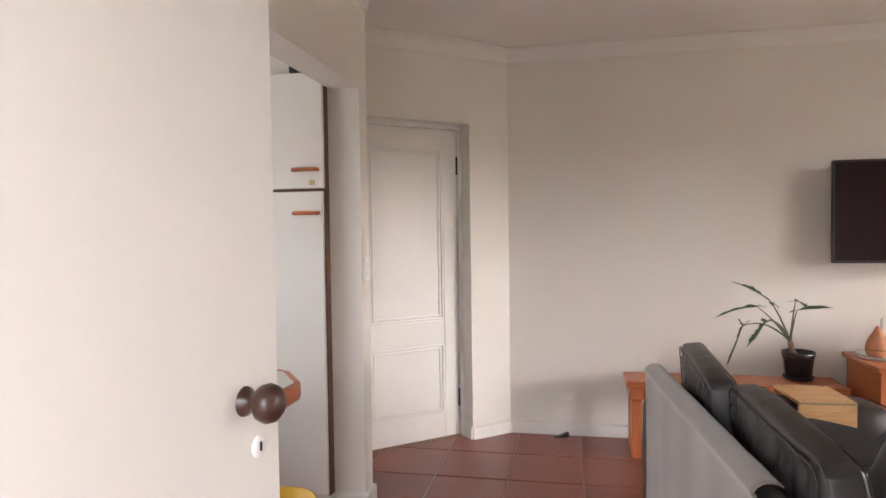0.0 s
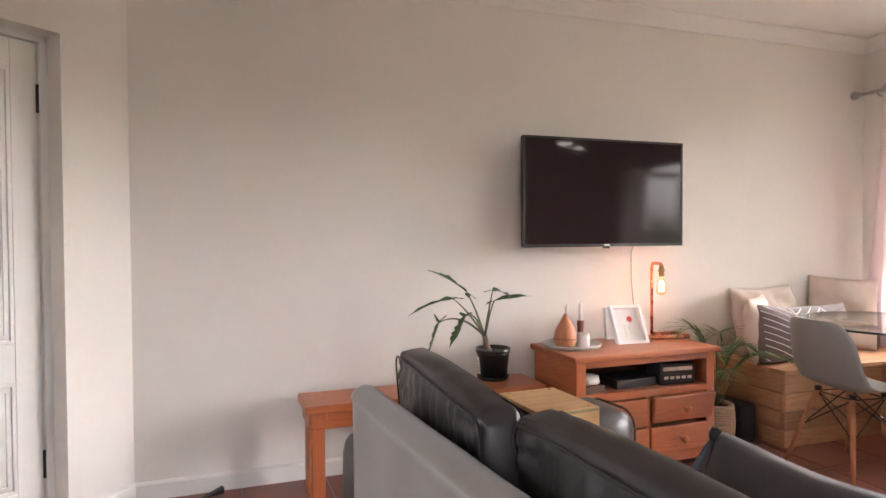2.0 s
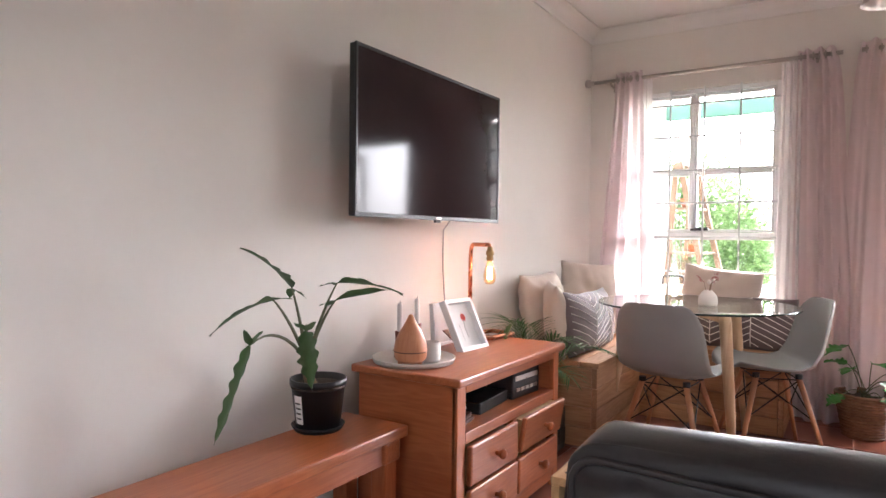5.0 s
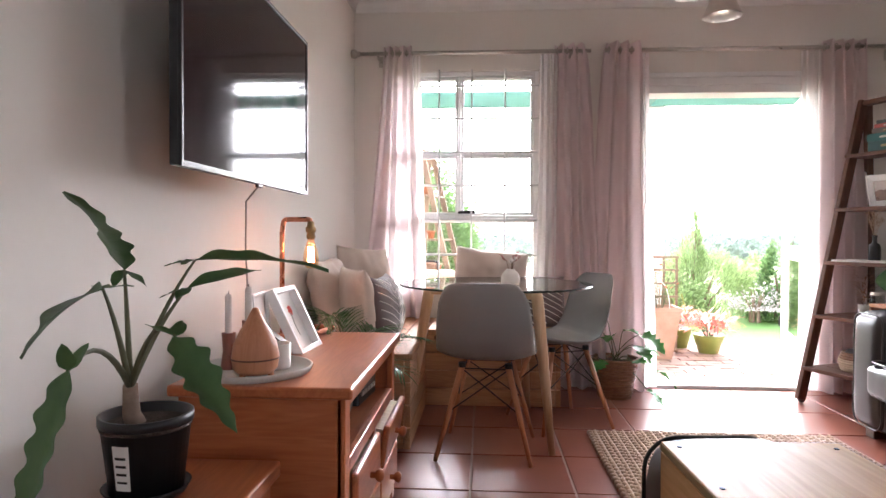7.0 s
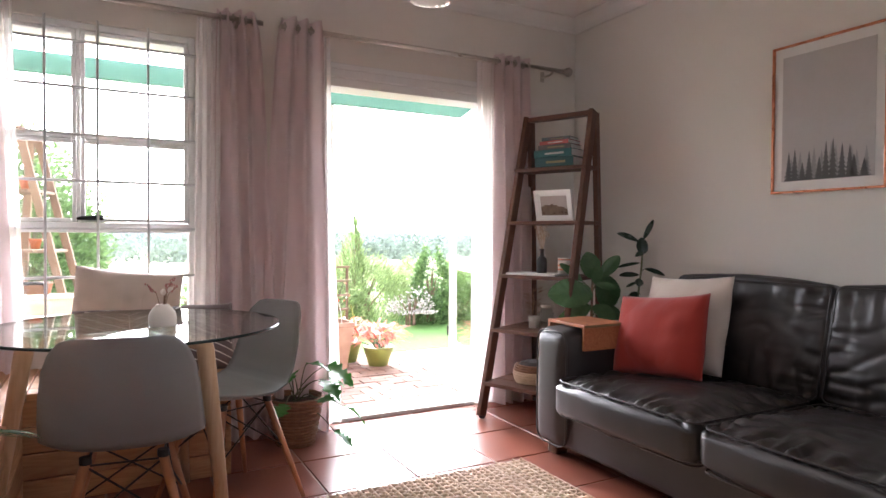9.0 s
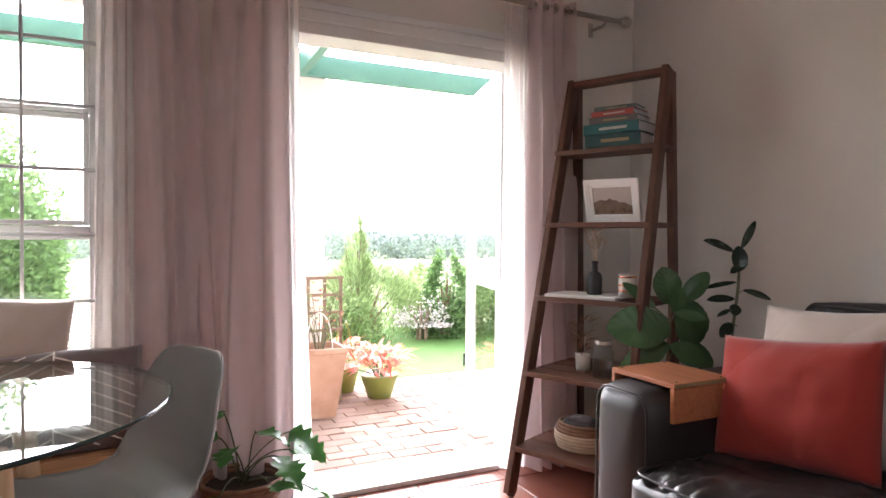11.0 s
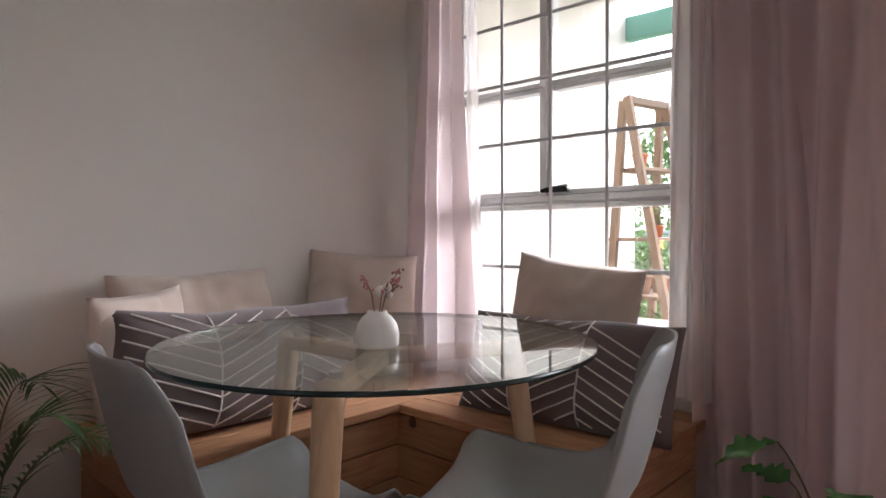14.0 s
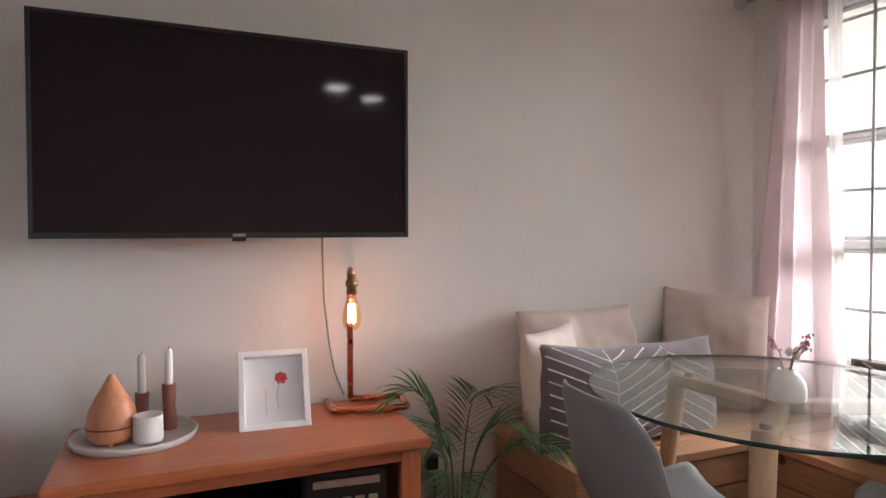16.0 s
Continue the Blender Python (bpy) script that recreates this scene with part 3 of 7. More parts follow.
def panel_door(name, m, w, h, label, knob=None, mirror=False):
    d = thing(name, m, label, "door")
    bm = bmesh.new()
    t = 0.04
    st, rl = 0.105, 0.12
    lock = (0.62, 0.78)
    box(0, 0, 0, st, t, h, 0.003, bm=bm)
    box(w - st, 0, 0, w, t, h, 0.003, bm=bm)
    for z0, z1 in ((0, 0.16), lock, (h - rl, h)):
        box(st, 0, z0, w - st, t, z1, 0.003, bm=bm)
    part("door_frame", bm, WHITE_GLOSS, d)
    for z0, z1 in ((0.16, lock[0]), (lock[1], h - rl)):
        part("panel", box(st - 0.002, 0.012, z0 - 0.002, w - st + 0.002, t - 0.012, z1 + 0.002), WHITE_GLOSS, d)
        bm = bmesh.new()
        for f in (0.0, t):
            s = 1 if f == 0 else -1
            for k, (e, hh) in enumerate(((0.0, 0.012), (0.022, 0.008))):
                y0, y1 = sorted((f + s * 0.013, f + s * (0.013 - hh)))
                box(st + e, y0, z0 + e, st + e + 0.016, y1, z1 - e, 0.003, bm=bm)
                box(w - st - e - 0.016, y0, z0 + e, w - st - e, y1, z1 - e, 0.003, bm=bm)
                box(st + e, y0, z0 + e, w - st - e, y1, z0 + e + 0.016, 0.003, bm=bm)
                box(st + e, y0, z1 - e - 0.016, w - st - e, y1, z1 - e, 0.003, bm=bm)
        part("moulding", bm, WHITE_GLOSS, d)
    return d


door_1 = panel_door("door_1", DIAG @ pose(D0 + 0.035, 0.115, 0.012), D1 - D0 - 0.07, 2.03, "closed white painted two-panel interior door with steel hinges")
structure(door_1)
for z in (0.25, 1.80):
    part("hinge", box(-0.012, -0.008, z - 0.06, 0.006, 0.004, z + 0.06, 0.002), DARK_METAL, door_1, "dark steel hinge")
part("door_knob", lathe([(0, 0.05), (0.018, 0.045), (0.022, 0.03), (0.012, 0.018), (0.01, 0.0)], 20, m=pose(D1 - D0 - 0.13, 0, 1.19, 90)), DARK_METAL, door_1, "small dark door knob", True)
fm = bmesh.new()
for a, b in ((D0, D0 + 0.032), (D1 - 0.032, D1)):
    box(a, 0.10, 0, b, 0.20, DTOP, 0.003, bm=fm)
box(D0, 0.10, 2.046, D1, 0.20, DTOP, 0.003, bm=fm)
bmesh.ops.transform(fm, matrix=DIAG, verts=fm.verts[:])
structure(part("door_frame_1", fm, WHITE_GLOSS), "white painted door frame", "door frame")
part("threshold", box(D0 + 0.03, 0.10, 0.0, D1 - 0.03, 0.19, 0.011, 0.003), OLD_WOOD, door_1).matrix_basis = door_1.matrix_basis.inverted() @ DIAG

# the open entrance door beside the camera's start
door_2 = thing("door_2", pose(-0.375, 0.235, 0.01, 0, 0, 83), "open plain white entrance door with a turned dark wooden knob", "door")
part("door_leaf", box(0, 0, 0, 0.83, 0.042, 2.04, 0.003), WHITE_GLOSS, door_2)
structure(door_2)
part("door_knob", lathe([(0.0, 0.072), (0.018, 0.070), (0.030, 0.060), (0.034, 0.047), (0.030, 0.034), (0.018, 0.024), (0.014, 0.015), (0.024, 0.006), (0.026, 0.0)], 28,
     m=pose(0.742, 0, 1.130, 90) @ Matrix.Scale(0.88, 4)), KNOB_WOOD, door_2, "turned dark wooden knob", True)
esc = part("escutcheon", lathe([(0.0, 0.006), (0.018, 0.006), (0.022, 0.002), (0.022, 0.0)], 24, m=pose(0.772, 0, 1.052, 90) @ Matrix.Scale(0.8, 4)), WINDOW_WHITE, door_2, "", True)
part("keyhole", box(0.770, -0.0065, 1.046, 0.774, -0.003, 1.060), DARK_METAL, esc)

# floor: grout bed, tiles come last
structure(part("floor", box(-2.6, -1.4, -0.12, EX + 0.22, 4.8, -0.004), GROUT), "terracotta tiled floor with pale grout", "floor")
FLOOR = bpy.data.objects["floor"]
structure(part("ceiling", box(-2.6, -1.4, CEIL, EX + 0.22, 4.8, CEIL + 0.12), CEILING), "plain white plastered ceiling", "ceiling")
# entrance porch closes the place behind the camera
wall_with_holes("wall_porch_west", "x", -0.96, 0.2, -1.4, -0.05, 0, CEIL + 0.1, [], "plain porch wall")
wall_with_holes("wall_porch_east", "x", 0.95, 0.2, -1.4, -0.05, 0, CEIL + 0.1, [], "plain porch wall")


def cornice(name, p, q, inward):
    """A small cove between wall and ceiling from p to q."""
    p, q, w = Vector((*p, CEIL)), Vector((*q, CEIL)), Vector((*inward, 0)).normalized()
    prof = [(0.0, -0.085), (0.010, -0.085), (0.013, -0.070)] + [(0.075 - 0.062 * math.cos(a), -0.012 - 0.058 * (1 - math.sin(a))) for a in lin(0, math.pi / 2, 7)] + [(0.088, -0.008), (0.088, 0.0), (0.0, 0.0)]
    bm = bmesh.new()
    a = [bm.verts.new(p + w * x + Vector((0, 0, z))) for x, z in prof]
    b = [bm.verts.new(q + w * x + Vector((0, 0, z))) for x, z in prof]
    for i in range(len(prof)):
        j = (i + 1) % len(prof)
        bm.faces.new((a[i], a[j], b[j], b[i]))
    bm.faces.new(a[::-1])
    bm.faces.new(b)
    bmesh.ops.recalc_face_normals(bm, faces=bm.faces[:])
    structure(part(name, bm, CEILING), "white plaster cornice", "cornice")


cornice("trim_cornice_north", (-0.21, NY), (EX, NY), (0, -1))
cornice("trim_cornice_east", (EX, NY), (EX, SY), (-1, 0))
cornice("trim_cornice_south", (EX, SY), (1.15, SY), (0, 1))
cornice("trim_cornice_west", (-0.81, 0.15), (-0.81, 3.19), (1, 0))
cornice("trim_cornice_diagonal", (-0.21, NY), tuple(Vector((-0.21, NY)) + 1.9 * U.xy), (0.643, -0.766))


def skirting(name, p, q, inward, h=0.085):
    p, q, w = Vector((*p, 0)), Vector((*q, 0)), Vector((*inward, 0)).normalized() * 0.016
    bm = bmesh.new()
    prof = [(0, 0), (1, 0), (1, h - 0.012), (0.35, h), (0, h)]
    a = [bm.verts.new(p + w * x + Vector((0, 0, z))) for x, z in prof]
    b = [bm.verts.new(q + w * x + Vector((0, 0, z))) for x, z in prof]
    for i in range(len(prof)):
        j = (i + 1) % len(prof)
        bm.faces.new((a[i], a[j], b[j], b[i]))
    bm.faces.new(a[::-1])
    bm.faces.new(b)
    bmesh.ops.recalc_face_normals(bm, faces=bm.faces[:])
    structure(part(name, bm, WHITE_GLOSS), "white painted skirting board", "baseboard")


A2 = Vector((-0.21, NY))
skirting("baseboard_north", (-0.21, NY), (EX, NY), (0, -1))
skirting("baseboard_east_a", (EX, NY), (EX, DOOR[1]), (-1, 0))
skirting("baseboard_east_b", (EX, DOOR[0]), (EX, SY), (-1, 0))
skirting("baseboard_south", (1.15, SY), (EX, SY), (0, 1))
skirting("baseboard_nib", tuple(A2), tuple(A2 + D0 * U.xy), (0.643, -0.766))
skirting("baseboard_reveal", tuple(A2 + D0 * U.xy), tuple(A2 + D0 * U.xy + 0.1 * N_IN.xy), (U.x, U.y))
skirting("baseboard_pier", (-0.81, 3.077), (-0.81, 3.19), (1, 0))
skirting("baseboard_jamb", (-0.96, 3.077), (-0.794, 3.077), (0, -1))
skirting("baseboard_lobby", (-0.794, 3.19), (-1.6, 3.19), (0, 1))

# ---- window ----
w0, w1, wz0, wz1 = WIN
window_1 = thing("window_1", Matrix.Identity(4), "white painted steel window with burglar bars above the seat", "window")
structure(window_1)
FX = EX + 0.02
MUL, TR1, TR2 = 3.676, 1.113, 1.54


def frame_rect(y0, y1, z0, z1, t, x0, x1, bev=0.004):
    bm = bmesh.new()
    box(x0, y0, z0, x1, y0 + t, z1, bev, bm=bm)
    box(x0, y1 - t, z0, x1, y1, z1, bev, bm=bm)
    box(x0, y0 + t, z0, x1, y1 - t, z0 + t, bev, bm=bm)
    box(x0, y0 + t, z1 - t, x1, y1 - t, z1, bev, bm=bm)
    return bm


part("window_frame", frame_rect(w0, w1, wz0, wz1, 0.03, FX, FX + 0.075), WINDOW_WHITE, window_1)
part("transom", box(FX + 0.002, w0 + 0.03, TR1 - 0.025, FX + 0.073, w1 - 0.03, TR1 + 0.025, 0.004), WINDOW_WHITE, window_1)
part("mullion", box(FX + 0.004, MUL - 0.008, TR1 + 0.025, FX + 0.071, MUL + 0.008, wz1 - 0.03, 0.004), WINDOW_WHITE, window_1)
for ya, yb in ((w0 + 0.032, MUL - 0.010), (MUL + 0.010, w1 - 0.032)):
    for za, zb in ((TR1 + 0.027, TR2), (TR2 + 0.002, wz1 - 0.032)):
        s = part("sash", frame_rect(ya, yb, za, zb, 0.018, FX + 0.012, FX + 0.058), WINDOW_WHITE, window_1)
        g = part("pane", box(FX + 0.032, ya + 0.018, za + 0.018, FX + 0.036, yb - 0.018, zb - 0.018), GLASS, s)
        g.visible_shadow = False
g = part("pane", box(FX + 0.032, w0 + 0.03, wz0 + 0.03, FX + 0.036, w1 - 0.03, TR1 - 0.025), GLASS, window_1)
g.visible_shadow = False
lt = part("latch", box(FX - 0.012, 3.57, TR1 + 0.036, FX + 0.010, 3.685, TR1 + 0.050, 0.004), DARK_METAL, window_1, "dark iron window stay")
part("stay_arm", tube([(FX - 0.004, 3.67, TR1 + 0.048), (FX - 0.012, 3.57, TR1 + 0.056)], 0.006, 8), DARK_METAL, lt)
part("window_sill", box(EX - 0.03, w0 - 0.03, wz0 - 0.035, FX, w1 + 0.03, wz0 - 0.003, 0.006), WINDOW_WHITE, window_1)
bars = thing("burglar_bars", Matrix.Identity(4), "pale grey steel burglar bars across the window", "window bars")
for y in (3.808, 3.593, 3.374):
    part("upright_bar", tube([(EX - 0.060, y, wz0 + 0.01), (EX - 0.060, y, wz1 - 0.005)], 0.006, 8), BAR_GREY, bars, "", True)
for z in (0.875, 1.107, 1.333, 1.553, 1.775, 1.99):
    part("cross_bar", tube([(EX - 0.048, w0 - 0.03, z), (EX - 0.048, w1 + 0.03, z)], 0.007, 8), BAR_GREY, bars, "", True)
part("fixing_bar", tube([(EX - 0.036, w0 - 0.022, wz0 + 0.1), (EX - 0.036, w0 - 0.022, wz1 + 0.02)], 0.006, 8), BAR_GREY, bars)
part("fixing_bar", tube([(EX - 0.036, w1 + 0.022, wz0 + 0.1), (EX - 0.036, w1 + 0.022, wz1 + 0.02)], 0.006, 8), BAR_GREY, bars)

# ---- garden door ----
d0, d1, _, dz1 = DOOR
fm = bmesh.new()
box(EX - 0.01, d0, 0, EX + 0.16, d0 + 0.045, dz1, 0.004, bm=fm)
box(EX - 0.01, d1 - 0.045, 0, EX + 0.16, d1, dz1, 0.004, bm=fm)
box(EX - 0.01, d0 + 0.045, dz1 - 0.05, EX + 0.16, d1 - 0.045, dz1, 0.004, bm=fm)
structure(part("door_frame_garden", fm, WINDOW_WHITE), "white painted garden door frame", "door frame")
tm = bmesh.new()
box(EX - 0.022, d0 - 0.05, dz1 + 0.0, EX - 0.002, d1 + 0.05, dz1 + 0.05, 0.006, bm=tm)
box(EX - 0.016, d0 - 0.05, dz1 + 0.052, EX - 0.002, d1 + 0.05, dz1 + 0.085, 0.006, bm=tm)
structure(part("trim_door_head", tm, WINDOW_WHITE), "white moulding above the garden door", "trim")
structure(part("door_sill", box(EX - 0.015, d0, -0.004, EX + 0.25, d1, 0.022, 0.006), WINDOW_WHITE), "white painted door sill", "door sill")
leaf = thing("door_3", pose(EX + 0.15, d0 + 0.03, 0.03, 0, 0, -16), "open white glazed garden door", "door")
structure(leaf)
LW, LH = 0.80, 1.93
bm = bmesh.new()
box(0, 0, 0, 0.085, 0.042, LH, 0.004, bm=bm)
box(LW - 0.085, 0, 0, LW, 0.042, LH, 0.004, bm=bm)
for z0, z1 in ((0, 0.23), (0.80, 0.90), (LH - 0.095, LH)):
    box(0.085, 0, z0, LW - 0.085, 0.042, z1, 0.004, bm=bm)
part("door_frame", bm, WINDOW_WHITE, leaf)
for z0, z1 in ((0.23, 0.80), (0.90, LH - 0.095)):
    g = part("pane", box(0.085, 0.018, z0, LW - 0.085, 0.023, z1), GLASS, leaf)
    g.visible_shadow = False
for z in (0.30, 1.62):
    part("hinge", box(LW - 0.004, 0.044, z - 0.04, LW + 0.006, 0.056, z + 0.04, 0.002), DARK_METAL, leaf)

# ---- veranda, garden and distance ----
GZ = -0.09
GP_TOP = -0.088
structure(part("ground", sheet(lambda u, v: (6.9 + 900 * u ** 3, -700 + 1400 * (0.5 + 0.5 * (2 * v - 1) ** 3), GZ - 0.012 - (0.0 if u < 0.06 else 22 * (u - 0.06) ** 2 * min(1, u * 3))), 80, 60), FIELD), "dry pale field falling away to the distance", "field")
structure(part("lawn", box(6.90, -9, GZ - 0.2, 9.6, 12, GP_TOP), LAWN), "short green lawn", "lawn")
structure(part("pavement", box(EX + 0.22, -5, -0.4, 6.95, 7.5, GZ - 0.003), SAND), "clay brick patio", "patio")
PATIO = bpy.data.objects["pavement"]
wall_with_holes("wall_wing", "y", 4.30, 0.25, EX + 0.22, 6.50, GZ, 3.0, [], "white outside wall of the house wing")
part_col = box(6.42, 1.79, GZ - 0.02, 6.80, 2.18, 2.43, 0.012)
structure(part("column", part_col, PLASTER), "square white plastered veranda column", "column")
structure(part("column", box(6.42, -3.6, GZ - 0.02, 6.80, -3.2, 2.43, 0.012), PLASTER), "square white plastered veranda column", "column")
structure(part("beam_veranda", box(6.36, -5, 2.235, 6.43, 4.30, 2.385, 0.006), BEAM_GREEN), "green painted veranda beam", "beam")
for y in (1.975, -1.2):
    rm = box(0, -0.03, -0.06, 1.72, 0.03, 0.06, 0.005)
    bmesh.ops.transform(rm, matrix=pose(EX + 0.22, y, 2.38, 0, 3.0, 0), verts=rm.verts[:])
    structure(part("beam_rafter", rm, BEAM_GREEN), "green painted rafter", "beam")
rm = box(0, -5, 0, 1.45, 4.30, 0.04)
bmesh.ops.transform(rm, matrix=pose(EX + 0.22, 0, 2.46, 0, 1.0, 0), verts=rm.verts[:])
structure(part("ceiling_veranda", rm, CEILING), "pale veranda roof boards", "roof")


def shrub(name, at, rx, ry, h, count, leaf_l, leaf_w, material, label, base=0.0, pointed=0.0, seed=1, upright=0.0):
    """A shrub: a few stems and very many small leaves over an uneven body."""
    rnd = random.Random(seed)
    s = thing(name, pose(*at), label, "shrub")
    bm = bmesh.new()
    for i in range(7):
        a = rnd.uniform(0, 6.28)
        r = rnd.uniform(0.1, 0.55)
        p = (rx * r * math.cos(a), ry * r * math.sin(a), h * rnd.uniform(0.55, 0.85))
        tube([(0.05 * math.cos(a), 0.05 * math.sin(a), -0.05), (p[0] * 0.4, p[1] * 0.4, p[2] * 0.5), p], [0.02, 0.014, 0.005], 6, bm=bm)
    part("branchwork", bm, BARK, s)
    vs, fs = [], []
    blobs = [(rnd.uniform(-1, 1), rnd.uniform(-1, 1), rnd.uniform(0.0, 0.92)) for _ in range(22)]
    for i in range(count):
        bx, by, bz = blobs[i % len(blobs)]
        z = max(base, abs(bz + rnd.gauss(0, 0.11)))
        if z > 1.12:
            continue
        wid = (1 - pointed * z) * (0.55 + 0.45 * math.sqrt(max(0.0, 1 - (2 * z - 0.9) ** 2 if z > 0.45 else 1)))
        a = math.atan2(by, bx) + rnd.gauss(0, 0.38)
        r = min(1.1, math.sqrt(rnd.random()) * 0.6 + 0.45 * math.hypot(bx, by) * 0.7) * wid
        c = Vector((rx * r * math.cos(a), ry * r * math.sin(a), h * z * (0.94 + 0.12 * rnd.random())))
        d = Vector((math.cos(a) * rnd.uniform(0.2, 1), math.sin(a) * rnd.uniform(0.2, 1), rnd.uniform(-0.3, 1) + upright)).normalized()
        side = d.cross(Vector((rnd.uniform(-1, 1), rnd.uniform(-1, 1), rnd.uniform(-1, 1)))).normalized()
        ll, lw = leaf_l * rnd.uniform(0.6, 1.3), leaf_w * rnd.uniform(0.7, 1.2)
        k = len(vs)
        vs += [c, c + d * ll * 0.5 + side * lw / 2, c + d * ll, c + d * ll * 0.5 - side * lw / 2]
        fs.append((k, k + 1, k + 2, k + 3))
    me = bpy.data.meshes.new("foliage")
    me.from_pydata([tuple(v) for v in vs], [], fs)
    me.materials.append(material)
    ob = new("foliage", me)
    ob.parent = s
    return tagged(ob, kind="stuff") and s


shrub("shrub", (9.1, 0.55, GZ), 0.8, 1.05, 0.82, 8000, 0.075, 0.014, HEDGE_B, "broad feathery yellow-green conifer shrub", pointed=0.35, seed=3, upright=0.6)
shrub("shrub", (9.25, 0.62, GZ), 0.34, 0.38, 1.36, 3000, 0.075, 0.014, HEDGE_B, "slim feathery conifer spire", pointed=0.8, seed=33, upright=0.8)
shrub("shrub", (9.6, -0.75, GZ), 0.7, 0.9, 0.75, 6500, 0.06, 0.025, HEDGE_B, "broad light green garden shrub", seed=31)
shrub("shrub", (9.4, 1.35, GZ), 0.6, 0.7, 0.62, 5000, 0.06, 0.025, HEDGE_B, "broad pale green garden shrub", seed=32)
shrub("shrub", (8.75, -0.35, GZ), 0.4, 0.45, 0.95, 4500, 0.05, 0.035, HEDGE_A, "upright green garden shrub", pointed=0.5, seed=4)
shrub("shrub", (8.8, -1.15, GZ), 0.45, 0.6, 0.85, 4500, 0.05, 0.035, HEDGE_A, "rounded dark green garden shrub", seed=5)
shrub("shrub", (9.0, -2.1, GZ), 0.6, 0.7, 1.35, 7500, 0.06, 0.035, HEDGE_A, "tall green garden shrub", seed=6)
shrub("shrub", (9.2, -3.6, GZ), 0.7, 0.9, 1.5, 7500, 0.065, 0.038, HEDGE_A, "tall green garden shrub", seed=16)
shrub("shrub", (8.7, 1.05, GZ), 0.4, 0.45, 0.55, 2000, 0.07, 0.03, HEDGE_B, "low light green garden shrub", seed=7)
shrub("shrub", (8.9, 2.6, GZ), 0.4, 0.45, 0.8, 2400, 0.05, 0.03, HEDGE_A, "upright dark green shrub", pointed=0.6, seed=8)
shrub("shrub", (8.45, 2.25, GZ), 0.35, 0.35, 0.5, 1500, 0.06, 0.03, HEDGE_B, "low yellow-green garden shrub", seed=18)
shrub("shrub", (8.3, 4.5, GZ), 1.0, 1.0, 2.15, 20000, 0.06, 0.038, HEDGE_A, "large leafy green shrub outside the window", seed=9)
shrub("flower_bush", (8.55, 0.05, GZ), 0.3, 0.35, 0.5, 900, 0.035, 0.03, PALE_FLOWER, "bush covered in small pale pink flowers", base=0.35, seed=10)

# far trees along the valley and a low hill line, haze painted into both
rnd = random.Random(40)
vs, fs = [], []
for k in range(520):
    ang = rnd.uniform(-1.2, 1.2)
    dist = 150 + 260 * rnd.random() ** 0.8
    cx, cy = dist * math.cos(ang), dist * math.sin(ang)
    zb = -22 * ((max(0, cx - 6.9) / 900) ** (1 / 3) - 0.06) ** 2 - 0.3
    rr = rnd.uniform(3.0, 7.5)
    hh = rnd.uniform(4.5, 8.5)
    for j in range(190):
        a, b = rnd.uniform(0, 6.28), rnd.random()
        c = Vector((cx + rr * math.cos(a) * math.sqrt(1 - (b - 0.4) ** 2) * rnd.random() ** 0.4, cy + rr * math.sin(a) * rnd.random() ** 0.4, zb + hh * b))
        e = rnd.uniform(0.35, 0.8)
        d = Vector((rnd.uniform(-1, 1), rnd.uniform(-1, 1), rnd.uniform(-1, 1))) * e
        s = Vector((rnd.uniform(-1, 1), rnd.uniform(-1, 1), rnd.uniform(-1, 1))) * e
        i = len(vs)
        vs += [c - d, c + s, c + d, c - s]
        fs.append((i, i + 1, i + 2, i + 3))
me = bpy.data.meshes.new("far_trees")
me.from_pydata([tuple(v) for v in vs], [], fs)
me.materials.append(FAR_TREE_HAZE)
tagged(new("far_trees", me), "distant belt of trees in the valley, paled with painted haze", "trees", "", "stuff")
structure(part("backdrop_hills", sheet(lambda u, v: (1500 * math.cos(-1.4 + 2.8 * u), 1500 * math.sin(-1.4 + 2.8 * u), -80 + v * (87 + 10 * noise.noise(Vector((u * 9, 0, 2))) + 7 * noise.noise(Vector((u * 31, 3, 2))))), 120, 3), HILL_HAZE), "hill line with blue haze painted into its colour", "hills")

# ---- television ----
tv = thing("television", pose(2.25, 4.22, 1.462), "black flat-screen television on a wall bracket, switched off", "television")
part("housing", box(-0.53, 0.003, -0.302, 0.53, 0.028, 0.302, 0.004), BLACK_PLASTIC, tv)
part("bezel", frame_rect(-0.53, 0.53, -0.304, 0.304, 0.011, -0.004, 0.006, 0.002), BLACK_PLASTIC, tv, "glossy black bezel").matrix_basis = Matrix(((0, 1, 0, 0), (1, 0, 0, 0), (0, 0, 1, 0), (0, 0, 0, 1)))
part("screen", box(-0.519, 0.0, -0.288, 0.519, 0.004, 0.293), SCREEN, tv, "dark reflecting screen")
part("chin", box(-0.519, -0.003, -0.303, 0.519, 0.003, -0.288, 0.001), BLACK_PLASTIC, tv)
part("emblem", box(-0.018, -0.006, -0.300, 0.018, -0.002, -0.291, 0.001), STEEL, tv)
part("sensor", box(-0.02, -0.002, -0.314, 0.02, 0.01, -0.302, 0.002), BLACK_PLASTIC, tv)
part("back_box", box(-0.36, 0.028, -0.25, 0.36, 0.075, 0.12, 0.01), BLACK_PLASTIC, tv)
part("wall_bracket", box(-0.12, 0.075, -0.12, 0.12, 0.166, 0.12, 0.004), DARK_METAL, tv)
cab = thing("power_cable", Matrix.Identity(4), "thin grey cable hanging down the wall from the television", "cable")
